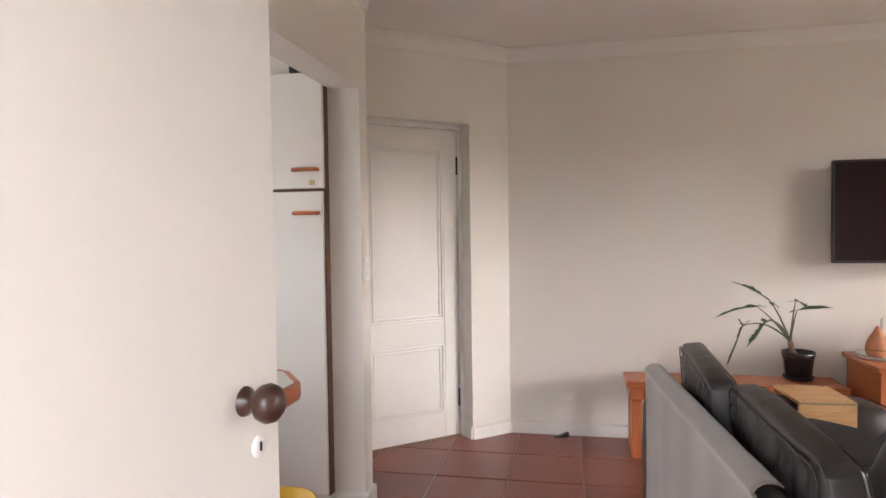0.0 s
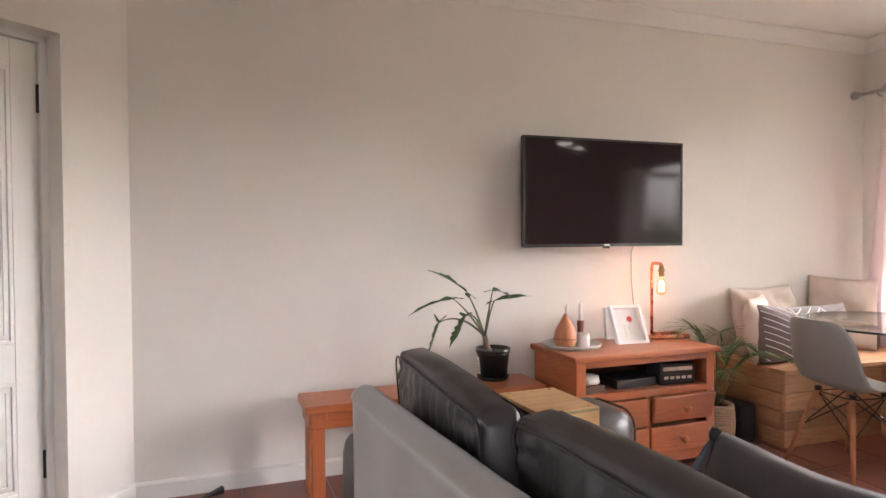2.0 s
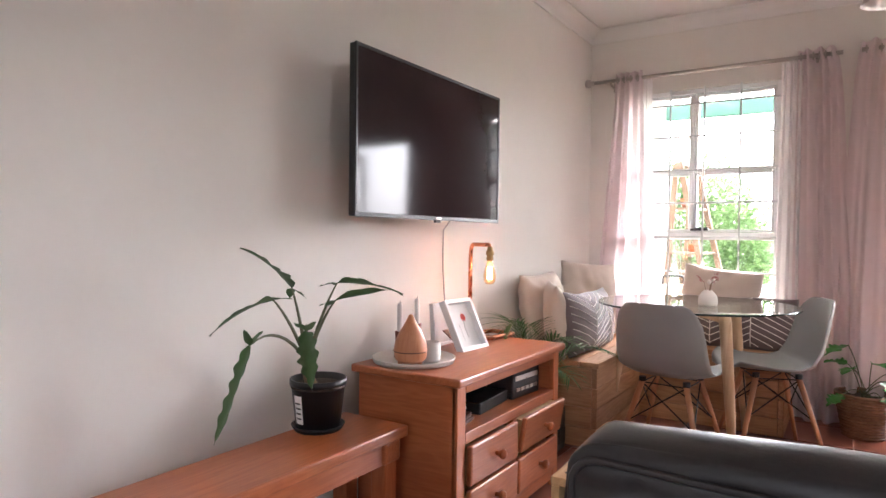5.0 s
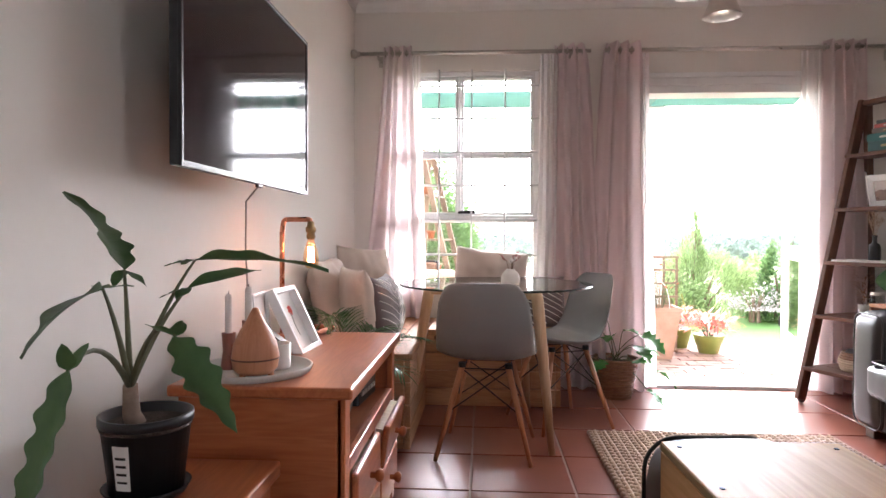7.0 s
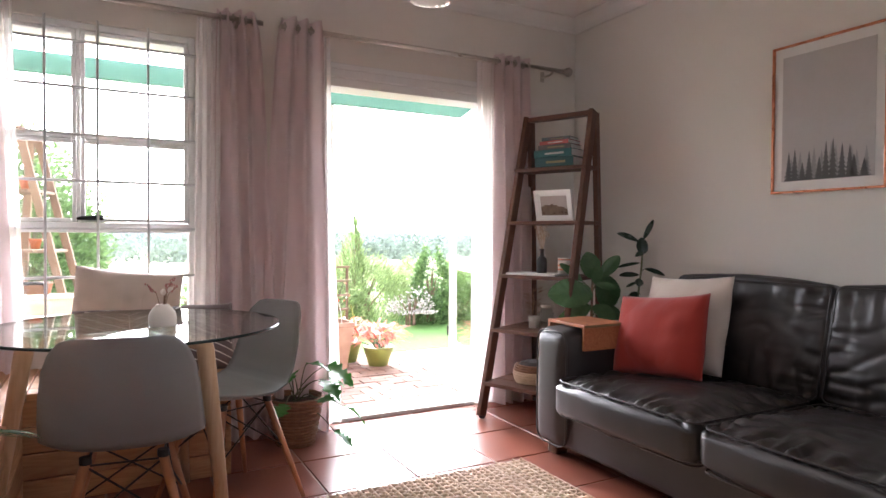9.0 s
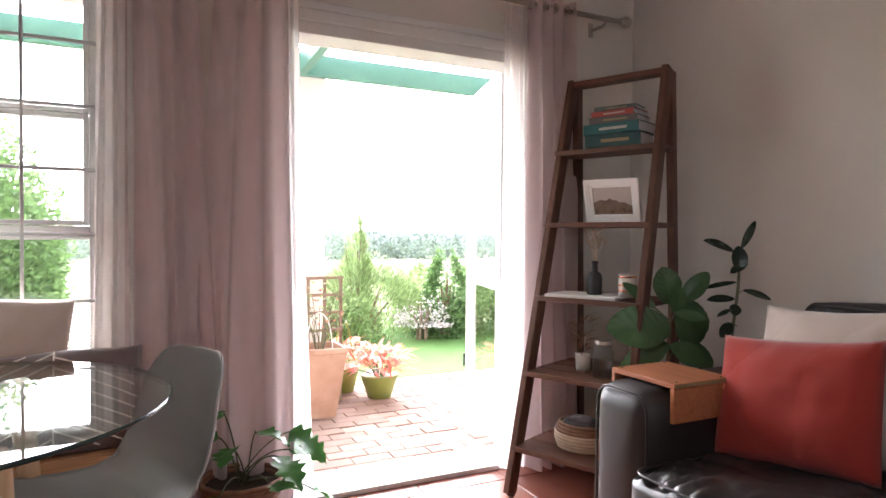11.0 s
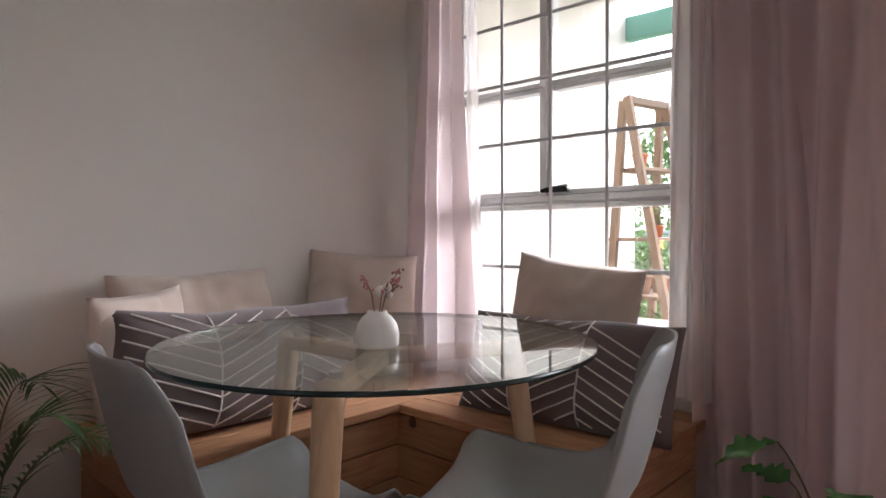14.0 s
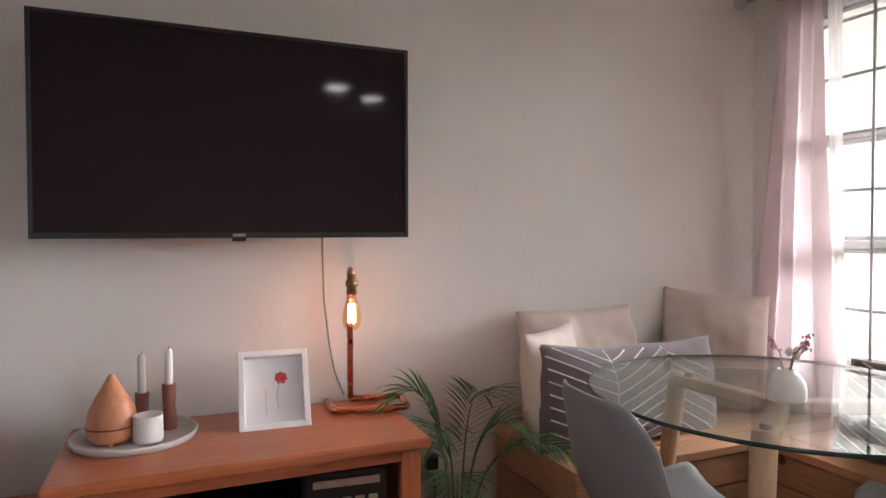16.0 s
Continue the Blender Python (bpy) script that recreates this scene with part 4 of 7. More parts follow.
part("cable", tube([(2.515, 4.30, 1.20), (2.53, 4.374, 1.12), (2.535, 4.378, 0.95), (2.552, 4.378, 0.80), (2.57, 4.376, 0.70), (2.60, 4.372, 0.62)], 0.0035, 8), surface("grey_cable", (0.32, 0.31, 0.30), (0.40, 0.39, 0.38), rough=0.5, bump=0), cab)

# ---- long low bench ----
bench = thing("bench", Matrix.Identity(4), "long low orange-oiled pine bench against the wall", "bench")
BZ, BX0, BX1, BY0, BY1 = 0.468, 0.522, 1.73, 3.985, 4.262
part("seat_board", box(BX0, BY0, BZ - 0.038, BX1, BY1, BZ, 0.006), PINE_ORANGE_X, bench)
part("apron", box(BX0 + 0.06, BY0 + 0.03, BZ - 0.115, BX1 - 0.06, BY0 + 0.052, BZ - 0.038, 0.003), PINE_ORANGE_X, bench)
part("apron", box(BX0 + 0.06, BY1 - 0.052, BZ - 0.115, BX1 - 0.06, BY1 - 0.03, BZ - 0.038, 0.003), PINE_ORANGE_X, bench)
for x in (BX0 + 0.03, BX1 - 0.09):
    part("end_board", box(x - 0.012, BY0 + 0.015, BZ - 0.115, x + 0.072, BY1 - 0.015, BZ - 0.0385, 0.012), PINE_ORANGE_Y, bench)
    for y in (BY0 + 0.025, BY1 - 0.085):
        part("leg", box(x, y, 0, x + 0.06, y + 0.06, BZ - 0.115, 0.004), PINE_ORANGE_Z, bench)

# ---- console cabinet ----
con = thing("console_cabinet", pose(1.80, 3.83, 0), "orange-oiled pine console with open shelf and crooked drawers", "cabinet")
CW, CD, CH = 0.905, 0.47, 0.622
part("top_board", box(0, 0, CH - 0.030, CW, CD, CH, 0.007), PINE_ORANGE_X, con)
for x in (0.022, CW - 0.044):
    part("side_panel", box(x, 0.03, 0.0, x + 0.022, CD - 0.02, CH - 0.03, 0.003), PINE_ORANGE_Y, con)
    part("front_stile", box(x if x < 0.1 else x - 0.033, 0.022, 0.0, x + 0.055 if x < 0.1 else x + 0.022, 0.044, CH - 0.03, 0.003), PINE_ORANGE_Z, con)
part("top_rail", box(0.077, 0.022, CH - 0.062, CW - 0.077, 0.044, CH - 0.03, 0.003), PINE_ORANGE_X, con)
part("mid_rail", box(0.077, 0.022, 0.385, CW - 0.077, 0.044, 0.425, 0.003), PINE_ORANGE_X, con)
part("shelf", box(0.044, 0.044, 0.400, CW - 0.044, CD - 0.03, 0.416), PINE_ORANGE_X, con)
part("low_rail", box(0.077, 0.022, 0.03, CW - 0.077, 0.044, 0.085, 0.003), PINE_ORANGE_X, con)
part("middle_stile", box(CW / 2 - 0.018, 0.022, 0.085, CW / 2 + 0.018, 0.044, 0.385, 0.003), PINE_ORANGE_Z, con)
part("back_panel", box(0.044, CD - 0.03, 0.04, CW - 0.044, CD - 0.02, CH - 0.03), DARK_WOOD_X, con)
part("bottom_board", box(0.044, 0.044, 0.06, CW - 0.044, CD - 0.03, 0.075), PINE_ORANGE_X, con)


def drawer(x0, x1, z0, z1, m):
    d = part("drawer", box(x0, 0.002, z0, x1, 0.024, z1, 0.008), PINE_ORANGE_X, con)
    d.matrix_basis = m
    part("drawer_box", box(x0 + 0.02, 0.025, z0 + 0.02, x1 - 0.02, 0.33, z1 - 0.02), PLY_Y, d)
    kb = lathe([(0, 0.040), (0.012, 0.038), (0.019, 0.030), (0.017, 0.020), (0.009, 0.013), (0.009, 0)], 20, m=pose((x0 + x1) / 2, 0.002, (z0 + z1) / 2, 90))
    part("knob", kb, PINE_ORANGE_Z, d, "turned wooden knob", True)


drawer(0.085, CW / 2 - 0.006, 0.238, 0.380, Matrix.Identity(4))
drawer(0.085, CW / 2 - 0.006, 0.088, 0.228, Matrix.Identity(4))
drawer(CW / 2 + 0.006, CW - 0.07, 0.088, 0.228, Matrix.Identity(4))
drawer(CW / 2 + 0.006, CW - 0.055, 0.245, 0.388, Matrix.Translation((0, 0.024, 0.385)) @ pose(0, -0.028, 0.006, 9, 0, 0) @ Matrix.Translation((0, -0.024, -0.385)))

# media boxes on the console's open shelf
SH = pose(1.80, 3.83, 0.4165)
mb = thing("media_player", SH @ pose(0.44, 0.20, 0, 0, 0, 4), "flat black media player on the console shelf", "electronics")
part("casing", box(-0.13, -0.09, 0, 0.13, 0.09, 0.045, 0.004), BLACK_PLASTIC, mb)
mc = thing("radio", SH @ pose(0.70, 0.15, 0, 0, 0, -5), "black radio with silver buttons on the console shelf", "radio")
part("casing", box(-0.11, -0.06, 0, 0.11, 0.07, 0.115, 0.006), BLACK_PLASTIC, mc)
part("dial_band", box(-0.09, -0.063, 0.075, 0.09, -0.06, 0.095), STEEL, mc)
for k in range(5):
    part("button", box(-0.085 + k * 0.036, -0.066, 0.03, -0.06 + k * 0.036, -0.06, 0.045, 0.002), STEEL, mc)
mk = thing("carved_box", SH @ pose(0.16, 0.13, 0, 0, 0, 10), "pale carved box on a stack of coasters", "box")
for k in range(3):
    part("coaster", box(-0.07, -0.05, k * 0.012, 0.07 + 0.03 * (k == 0), 0.06, k * 0.012 + 0.010, 0.002), DARK_WOOD_X, mk)
part("carving", soft_box(0.10, 0.08, 0.05, 0.02, 8, 0.004, 0.006, 3, 60), CERAMIC, mk, "", True).matrix_basis = pose(0, 0, 0.062)

# ---- things on the console ----
CT = CH
tray = thing("round_tray", pose(1.972, 4.138, CT), "round pale stone tray on the console", "tray")
part("dish", lathe([(0, 0.004), (0.142, 0.004), (0.150, 0.018), (0.156, 0.019), (0.158, 0.016), (0.150, 0.0), (0, 0.0)], 48), CONCRETE_TRAY, tray, "", True)
dif = thing("aroma_diffuser", pose(1.918, 4.115, CT + 0.004), "teardrop wood-grain aroma diffuser on the tray", "diffuser")
part("body", lathe([(0, 0.006), (0.046, 0.006), (0.058, 0.02), (0.062, 0.05), (0.056, 0.085), (0.040, 0.118), (0.022, 0.148), (0.010, 0.172), (0.006, 0.178), (0, 0.179)], 36), DIFFUSER_WOOD, dif, "", True)
for a in (0.5, 2.6, 4.7):
    part("foot", lathe([(0, 0.0), (0.008, 0), (0.008, 0.012), (0, 0.012)], 12, m=pose(0.042 * math.cos(a), 0.042 * math.sin(a), 0)), DIFFUSER_WOOD, dif)
part("seam", lathe([(0.0625, 0.044), (0.0632, 0.045), (0.0632, 0.047), (0.0625, 0.048)], 36), DARK_WOOD_Z, dif)
mug = thing("candle_jar", pose(2.005, 4.085, CT + 0.004), "small white ceramic candle jar on the tray", "candle jar")
part("jar", lathe([(0, 0.0), (0.034, 0.0), (0.037, 0.006), (0.037, 0.070), (0.033, 0.070), (0.033, 0.05), (0, 0.05)], 32), CERAMIC, mug, "", True)
for (x, y, hh, ch) in ((1.985, 4.215, 0.10, 0.10), (2.055, 4.185, 0.125, 0.09)):
    ca = thing("candlestick", pose(x, y, CT + 0.004), "brown wooden holder with a white taper candle", "candlestick", "candlesticks on the tray")
    part("holder", lathe([(0, 0), (0.022, 0), (0.022, 0.01), (0.016, hh * 0.5), (0.019, hh), (0, hh)], 24), timber("holder_wood", (0.26, 0.09, 0.06), (0.16, 0.05, 0.03), along="z"), ca, "", True)
    part("candle", lathe([(0.011, hh - 0.01), (0.0105, hh + ch), (0.006, hh + ch + 0.008), (0, hh + ch + 0.008)], 18), WAX, ca, "", True)
    part("wick", tube([(0, 0, hh + ch + 0.006), (0.001, 0, hh + ch + 0.016)], 0.001, 6), DARK_METAL, ca)


def photo_frame(name, m, w, h, label, border=0.017, depth=0.032):
    """A standing box frame whose lower edge is at the origin, facing -y."""
    f = thing(name, m, label, "picture frame")
    part("frame", frame_rect(-w / 2, w / 2, 0, h, border, 0, depth, 0.002), WINDOW_WHITE, f).matrix_basis = Matrix(((0, 1, 0, 0), (1, 0, 0, 0), (0, 0, 1, 0), (0, 0, 0, 1)))
    part("backing", box(-w / 2 + border, depth - 0.006, border, w / 2 - border, depth, h - border), WHITE_PAPER, f)
    return f


fr = photo_frame("picture_frame", pose(2.332, 4.072, CT, -26, 0, -3), 0.198, 0.228, "white box frame with a small red flower leaning on the console")
fl = bmesh.new()
for k in range(7):
    leaf_blade(0.022, 0.016, 0.2, n=5, m=pose(0.022, 0.0245, 0.150, 90, 0, 0) @ pose(0, 0, 0, 0, 0, k * 51), bm=fl)
part("pressed_flower", fl, RED_INK, fr, "red pressed flower")
sm = bmesh.new()
tube([(0.018, 0.0245, 0.14), (0.008, 0.0245, 0.10), (0.012, 0.0245, 0.06)], 0.0012, 5, bm=sm)
for k in range(9):
    box(-0.025, 0.0235, 0.05 + k * 0.008, -0.021, 0.0245, 0.054 + k * 0.008, bm=sm)
part("pencil_marks", sm, surface("pencil_grey", (0.45, 0.45, 0.43), (0.55, 0.55, 0.53), rough=0.8, bump=0), fr)
part("strut", box(-0.02, 0.033, 0.02, 0.02, 0.037, 0.17), DARK_WOOD_Z, fr).matrix_basis = pose(0, 0.004, 0.0, -30, 0, 0)
fr2 = photo_frame("picture_frame", pose(2.335, 4.235, CT, -4, 0, 0), 0.15, 0.185, "small white picture frame standing behind the flower frame", 0.012, 0.02)

lamp = thing("pipe_lamp", pose(0, 0, 0), "copper pipe table lamp with a glowing filament bulb", "lamp")
zb = CT + 0.012
lo = bmesh.new()
tube(arc([(2.515, 4.268, zb), (2.515, 4.14, zb), (2.735, 4.10, zb), (2.755, 4.235, zb), (2.594, 4.262, zb)], 5, 0.1), 0.0105, 10, bm=lo)
part("base_loop", lo, COPPER, lamp, "", True)
part("stand", tube(arc([(2.594, 4.262, zb), (2.594, 4.262, 1.056), (2.570, 4.150, 1.056), (2.570, 4.146, 1.035)], 6, 0.16), 0.0095, 10), COPPER, lamp, "", True)
part("lamp_socket", lathe([(0, 1.048), (0.012, 1.048), (0.014, 1.03), (0.019, 1.025), (0.019, 1.012), (0.014, 1.006), (0.017, 0.992), (0.013, 0.982), (0, 0.982)], 20, m=pose(2.570, 4.146, 0)), BRASS, lamp, "aged brass bulb socket", True)
bulb = part("bulb", lathe([(0.011, 0.984), (0.015, 0.972), (0.024, 0.945), (0.029, 0.915), (0.027, 0.892), (0.016, 0.878), (0, 0.875)], 24, m=pose(2.570, 4.146, 0)), BULB_GLASS, lamp, "glowing glass filament bulb", True)
bulb.visible_shadow = False
fi = bmesh.new()
for k in range(8):
    a, b = 2 * math.pi * k / 8, 2 * math.pi * (k + 0.5) / 8
    tube([(2.570 + 0.011 * math.cos(a), 4.146 + 0.011 * math.sin(a), 0.900), (2.570 + 0.008 * math.cos(b), 4.146 + 0.008 * math.sin(b), 0.955)], 0.0022, 5, bm=fi)
part("filament", fi, FILAMENT, bulb)
pl = new("bulb_light", bpy.data.lights.new("bulb_light", "POINT"))
pl.data.energy, pl.data.color, pl.data.shadow_soft_size = 0.012, (1.0, 0.27, 0.16), 0.025
pl.location = (2.570, 4.146, 0.922)

# ---- alocasia in a black nursery pot ----
pot = thing("alocasia_plant", pose(1.53, 4.20, BZ), "alocasia with long lobed leaves in a black nursery pot", "potted plant")
part("saucer", lathe([(0, 0), (0.075, 0), (0.086, 0.018), (0.081, 0.018), (0.072, 0.004), (0, 0.004)], 36), BLACK_PLASTIC, pot, "", True)
pp = part("pot", lathe([(0, 0.004), (0.070, 0.004), (0.086, 0.145), (0.091, 0.147), (0.091, 0.165), (0.085, 0.165), (0.080, 0.14), (0, 0.14)], 40), BLACK_PLASTIC, pot, "black plastic nursery pot", True)
lbm = sheet(lambda u, v: ((0.0715 + 0.0163 * (0.2 + 0.62 * v)) * math.cos(-3.45 + 0.42 * u), (0.0715 + 0.0163 * (0.2 + 0.62 * v)) * math.sin(-3.45 + 0.42 * u), 0.03 + 0.09 * v), 6, 2)
part("price_label", lbm, WHITE_PAPER, pp, "white price label")
lb2 = bmesh.new()
for k in range(4):
    z = 0.045 + 0.016 * k
    merge(lb2, sheet(lambda u, v, z=z: ((0.0722 + 0.0163 * (z - 0.004) / 0.141) * math.cos(-3.39 + 0.28 * u), (0.0722 + 0.0163 * (z - 0.004) / 0.141) * math.sin(-3.39 + 0.28 * u), z + 0.005 * v), 4, 1))
part("label_bars", lb2, DARK_METAL, pp)
part("soil", lathe([(0, 0.150), (0.04, 0.149), (0.088, 0.144), (0.088, 0.138)], 24), SOIL, pot)
st = bmesh.new()
base = Vector((-0.03, 0.01, 0.14))
tube([base + Vector((0.012, 0, 0)), base + Vector((0.0, 0.005, 0.03)), base + Vector((-0.012, 0.0, 0.09))], [0.020, 0.017, 0.014], 10, bm=st)
part("stem_base", st, BARK, pot, "", True)
crown = base + Vector((-0.012, 0, 0.085))
O = Vector((1.53, 4.20, BZ))
ALO = [  # leaf root, leaf tip, widest, lobes
    (Vector((1.361, 4.146, 0.934)), Vector((1.162, 4.091, 1.092)), 0.085, 5),
    (Vector((1.279, 4.135, 0.908)), Vector((1.024, 4.110, 0.878)), 0.075, 3),
    (Vector((1.471, 4.069, 0.947)), Vector((1.459, 3.797, 0.974)), 0.070, 3),
    (Vector((1.488, 4.091, 0.892)), Vector((1.639, 3.992, 0.947)), 0.055, 2),
    (Vector((1.206, 4.145, 0.787)), Vector((1.143, 4.185, 0.520)), 0.080, 6),
    (Vector((1.294, 4.020, 0.828)), Vector((1.170, 3.862, 0.701)), 0.085, 5),
]
for k, (rt, tp, wd, lb) in enumerate(ALO):
    r, t = rt - O, tp - O
    pm = bmesh.new()
    mid = crown.lerp(r, 0.55) + Vector((0, 0, 0.10 if k in (4, 5) else 0.035))
    pts = [(1 - a) ** 2 * crown + 2 * a * (1 - a) * mid + a * a * r for a in lin(0, 1, 9)]
    tube(pts, [0.0068 - 0.0045 * a for a in lin(0, 1, 9)], 8, bm=pm)
    part("leaf_stalk", pm, STEM, pot, "", True)
    d = t - r
    lm = bmesh.new()
    leaf_blade(d.length, wd * 0.82, 0.35 if k < 4 else -0.15, lobes=lb, depth=0.34, n=44, fold=0.35, seed=k, m=aim(r, d, 0.5 if k % 2 else -0.4), bm=lm)
    side = d.cross(Vector((0, 0, 1))).normalized() if abs(d.normalized().z) < 0.95 else Vector((1, 0, 0))
    for s in (-1, 1):
        leaf_blade(0.055, 0.03, 0.2, n=6, m=aim(r, -d.normalized() * 0.9 + s * side * 0.6), bm=lm)
    part("leaf", lm, LEAF_DARK, pot, "", True)

# ---- areca palm in a seagrass basket ----
palm = thing("palm_plant", pose(2.885, 4.06, 0), "small areca palm in a pale seagrass basket", "potted plant")
bk = bmesh.new()
for k in range(17):
    z = 0.007 + k * 0.0145
    r = 0.072 + 0.030 * math.sin(math.pi * (0.15 + 0.62 * z / 0.25))
    tube([(r * math.cos(a), r * math.sin(a), z + 0.0012 * math.sin(14 * a + k)) for a in lin(0, 2 * math.pi, 34)], 0.0082, 6, bm=bk, cap=False)
part("basket", bk, SEAGRASS, palm, "", True)
part("soil", lathe([(0, 0.225), (0.088, 0.222), (0.088, 0.0), (0, 0.0)], 20), SOIL, palm)
prnd = random.Random(5)
FR = [(-0.17, 0.08, 0.50, 0.22), (0.24, -0.26, 0.36, 0.16), (0.15, 0.12, 0.46, 0.2), (-0.12, -0.10, 0.40, 0.18), (0.16, -0.10, 0.40, 0.18), (-0.10, -0.22, 0.28, 0.16)]
for (fx, fy, fz, ll) in FR:
    p0, p2 = Vector((0.1 * fx, 0.1 * fy, 0.22)), Vector((fx, fy, 0.20 + fz * 0.92))
    p1 = Vector((0.25 * fx, 0.25 * fy, 0.24 + fz * 1.05))
    pts = [(1 - a) ** 2 * p0 + 2 * a * (1 - a) * p1 + a * a * p2 for a in lin(0, 1, 15)]
    stalk = part("frond_stalk", tube(pts, [0.004 - 0.0028 * a for a in lin(0, 1, 15)], 6), STEM, palm, "", True)
    lm = bmesh.new()
    for i in range(5, 15):
        d = (pts[i] - pts[i - 1]).normalized()
        sd = d.cross(Vector((0, 0, 1))).normalized()
        e = 1 - abs(i - 10) / 9
        for q in (pts[i], (pts[i] + pts[i - 1]) / 2):
            for s in (-1, 1):
                leaf_blade(ll * (0.45 + 0.5 * e) * prnd.uniform(0.85, 1.1), 0.0085, 0.7, n=5, fold=0.3, m=aim(q, d * 0.75 + sd * s * 0.8 + Vector((0, 0, 0.12 + 0.1 * prnd.random()))), bm=lm)
    leaf_blade(ll * 0.6, 0.011, 0.5, n=5, m=aim(pts[-1], pts[-1] - pts[-2]), bm=lm)
    part("frond", lm, LEAF_PALM, stalk, "", True)
ups = thing("power_unit", pose(3.075, 4.12, 0), "black plastic power unit on the floor", "power unit")
part("casing", box(-0.065, -0.13, 0, 0.055, 0.13, 0.23, 0.02, 3), BLACK_PLASTIC, ups)
part("vent", box(-0.045, -0.134, 0.04, 0.035, -0.13, 0.12, 0.002), DARK_METAL, ups)
sock = thing("wall_socket", pose(2.935, NY - 0.016, 0.35), "white double wall socket with a black plug", "socket")
part("plate", box(-0.06, 0, -0.05, 0.06, 0.016, 0.05, 0.004), WINDOW_WHITE, sock)
part("plug", box(-0.045, -0.04, -0.025, 0.0, 0, 0.025, 0.008), BLACK_PLASTIC, sock, "black plug")
part("flex", tube([(-0.02, -0.035, -0.02), (-0.02, -0.05, -0.12), (0.03, -0.05, -0.25), (0.10, -0.06, -0.30)], 0.004, 8), BLACK_PLASTIC, sock)

# ---- corner seat of raw planks ----
seat = thing("corner_seat", Matrix.Identity(4), "L-shaped corner seat built of raw pine planks", "bench seat")
SZ, SX0, SY0, IX, BE = 0.45, 3.184, 3.848, 3.965, 3.06
part("carcass", box(SX0 + 0.03, SY0 + 0.03, 0, EX - 0.02, NY - 0.02, SZ - 0.03), DARK_WOOD_X, seat)
part("carcass", box(IX + 0.03, BE + 0.03, 0, EX - 0.02, SY0 + 0.02, SZ - 0.03), DARK_WOOD_X, seat)
zs = [0.0, 0.104, 0.209, 0.314, 0.421]
for i, (a, b) in enumerate(zip(zs, zs[1:])):
    off = 0.006 * ((i * 7) % 3 - 1) * 0.5
    part("plank", box(SX0 + off, SY0, a + 0.0025, IX + 0.001, SY0 + 0.028, b - 0.0025, 0.003), PALLET_X, seat)
    part("plank", box(SX0, SY0 + 0.030, a + 0.0025, SX0 + 0.028, NY - 0.02, b - 0.0025, 0.003), PALLET_Y, seat)
    part("plank", box(IX, BE + 0.03, a + 0.0025, IX + 0.028, SY0 + 0.0275, b - 0.0025, 0.003), PALLET_Y, seat)
    part("plank", box(IX + 0.001, BE, a + 0.0025, EX - 0.03, BE + 0.028, b - 0.0025, 0.003), PALLET_X, seat)
ys = lin(SY0 - 0.012, NY - 0.02, 6)
for a, b in zip(ys, ys[1:]):
    part("plank", box(SX0 - 0.012, a + 0.002, SZ - 0.028, EX - 0.02, b - 0.002, SZ, 0.003), PALLET_X, seat)
xs = lin(IX - 0.012, EX - 0.02, 6)
for a, b in zip(xs, xs[1:]):
    part("plank", box(a + 0.002, BE - 0.012, SZ - 0.028, b - 0.002, SY0 - 0.014, SZ, 0.003), PALLET_Y, seat)
for (x, y, z, rot) in ((IX - 0.0005, 3.78, 0.40, 0),):
    part("knot", lathe([(0, 0.002), (0.016, 0.002), (0.018, 0)], 16, m=pose(x, y, z, 0, -90, 0)), DARK_WOOD_Z, seat)


def cushion(m, w, h, d, material, label, seed, pattern=False, wrinkle=0.012, sag=0.010):
    c = thing("cushion", m, label, "cushion", "cushions")
    cv = part("cover", pillow(w, h, d, seed, sag, 26, wrinkle), material, c, "", True)
    if pattern:

        def on(u, v, s):
            x, z = (u - 0.5) * 2, (v - 0.5) * 2
            bulge = ((1 - min(0.999, abs(x)) ** 2.6) * (1 - min(0.999, abs(z)) ** 2.6)) ** 0.55
            px, pz = x * w / 2 * (1 - 0.022 * (1 - abs(z) ** 2.5) * abs(x) ** 3), z * h / 2 * (1 - 0.022 * (1 - abs(x) ** 2.5) * abs(z) ** 3)
            sg = 1 if s == 0 else -1
            wr = noise.noise(Vector((px * 6 + seed * 5.3, pz * 6, sg * 2.0 + seed))) * wrinkle + noise.noise(Vector((px * 17 + seed, pz * 13, sg * 5.0))) * wrinkle * 0.45
            z2 = pz - sag * (1 - x * x) * max(0, z) + noise.noise(Vector((px * 4, seed * 2.0, 3))) * 0.012 * max(0, z)
            return Vector((px, sg * (d / 2 * bulge + wr * min(1, bulge * 2) + 0.0015), z2 + h / 2))

        lines = []
        for k in range(11):
            v0 = -0.30 + k * 0.115
            lines.append([(0.32, v0), (0.64, v0 + 0.33)])
            lines.append([(0.32, v0), (0.03, v0 + 0.27)])
            lines.append([(0.64, v0 + 0.05), (0.97, v0 - 0.27)])
        lines.append([(0.32, 0.03), (0.32, 0.97)])
        lines.append([(0.64, 0.03), (0.64, 0.97)])
        for s in (0, 1):
            for (a, b), (c2, d2) in lines:
                ts = lin(0, 1, 22)
                seg = [on(a + (c2 - a) * t, b + (d2 - b) * t, s) for t in ts if 0.03 <= b + (d2 - b) * t <= 0.97]
                if len(seg) > 3:
                    part("stitched_line", tube(seg, 0.0028, 5), STITCH, cv, "", True)
    return c


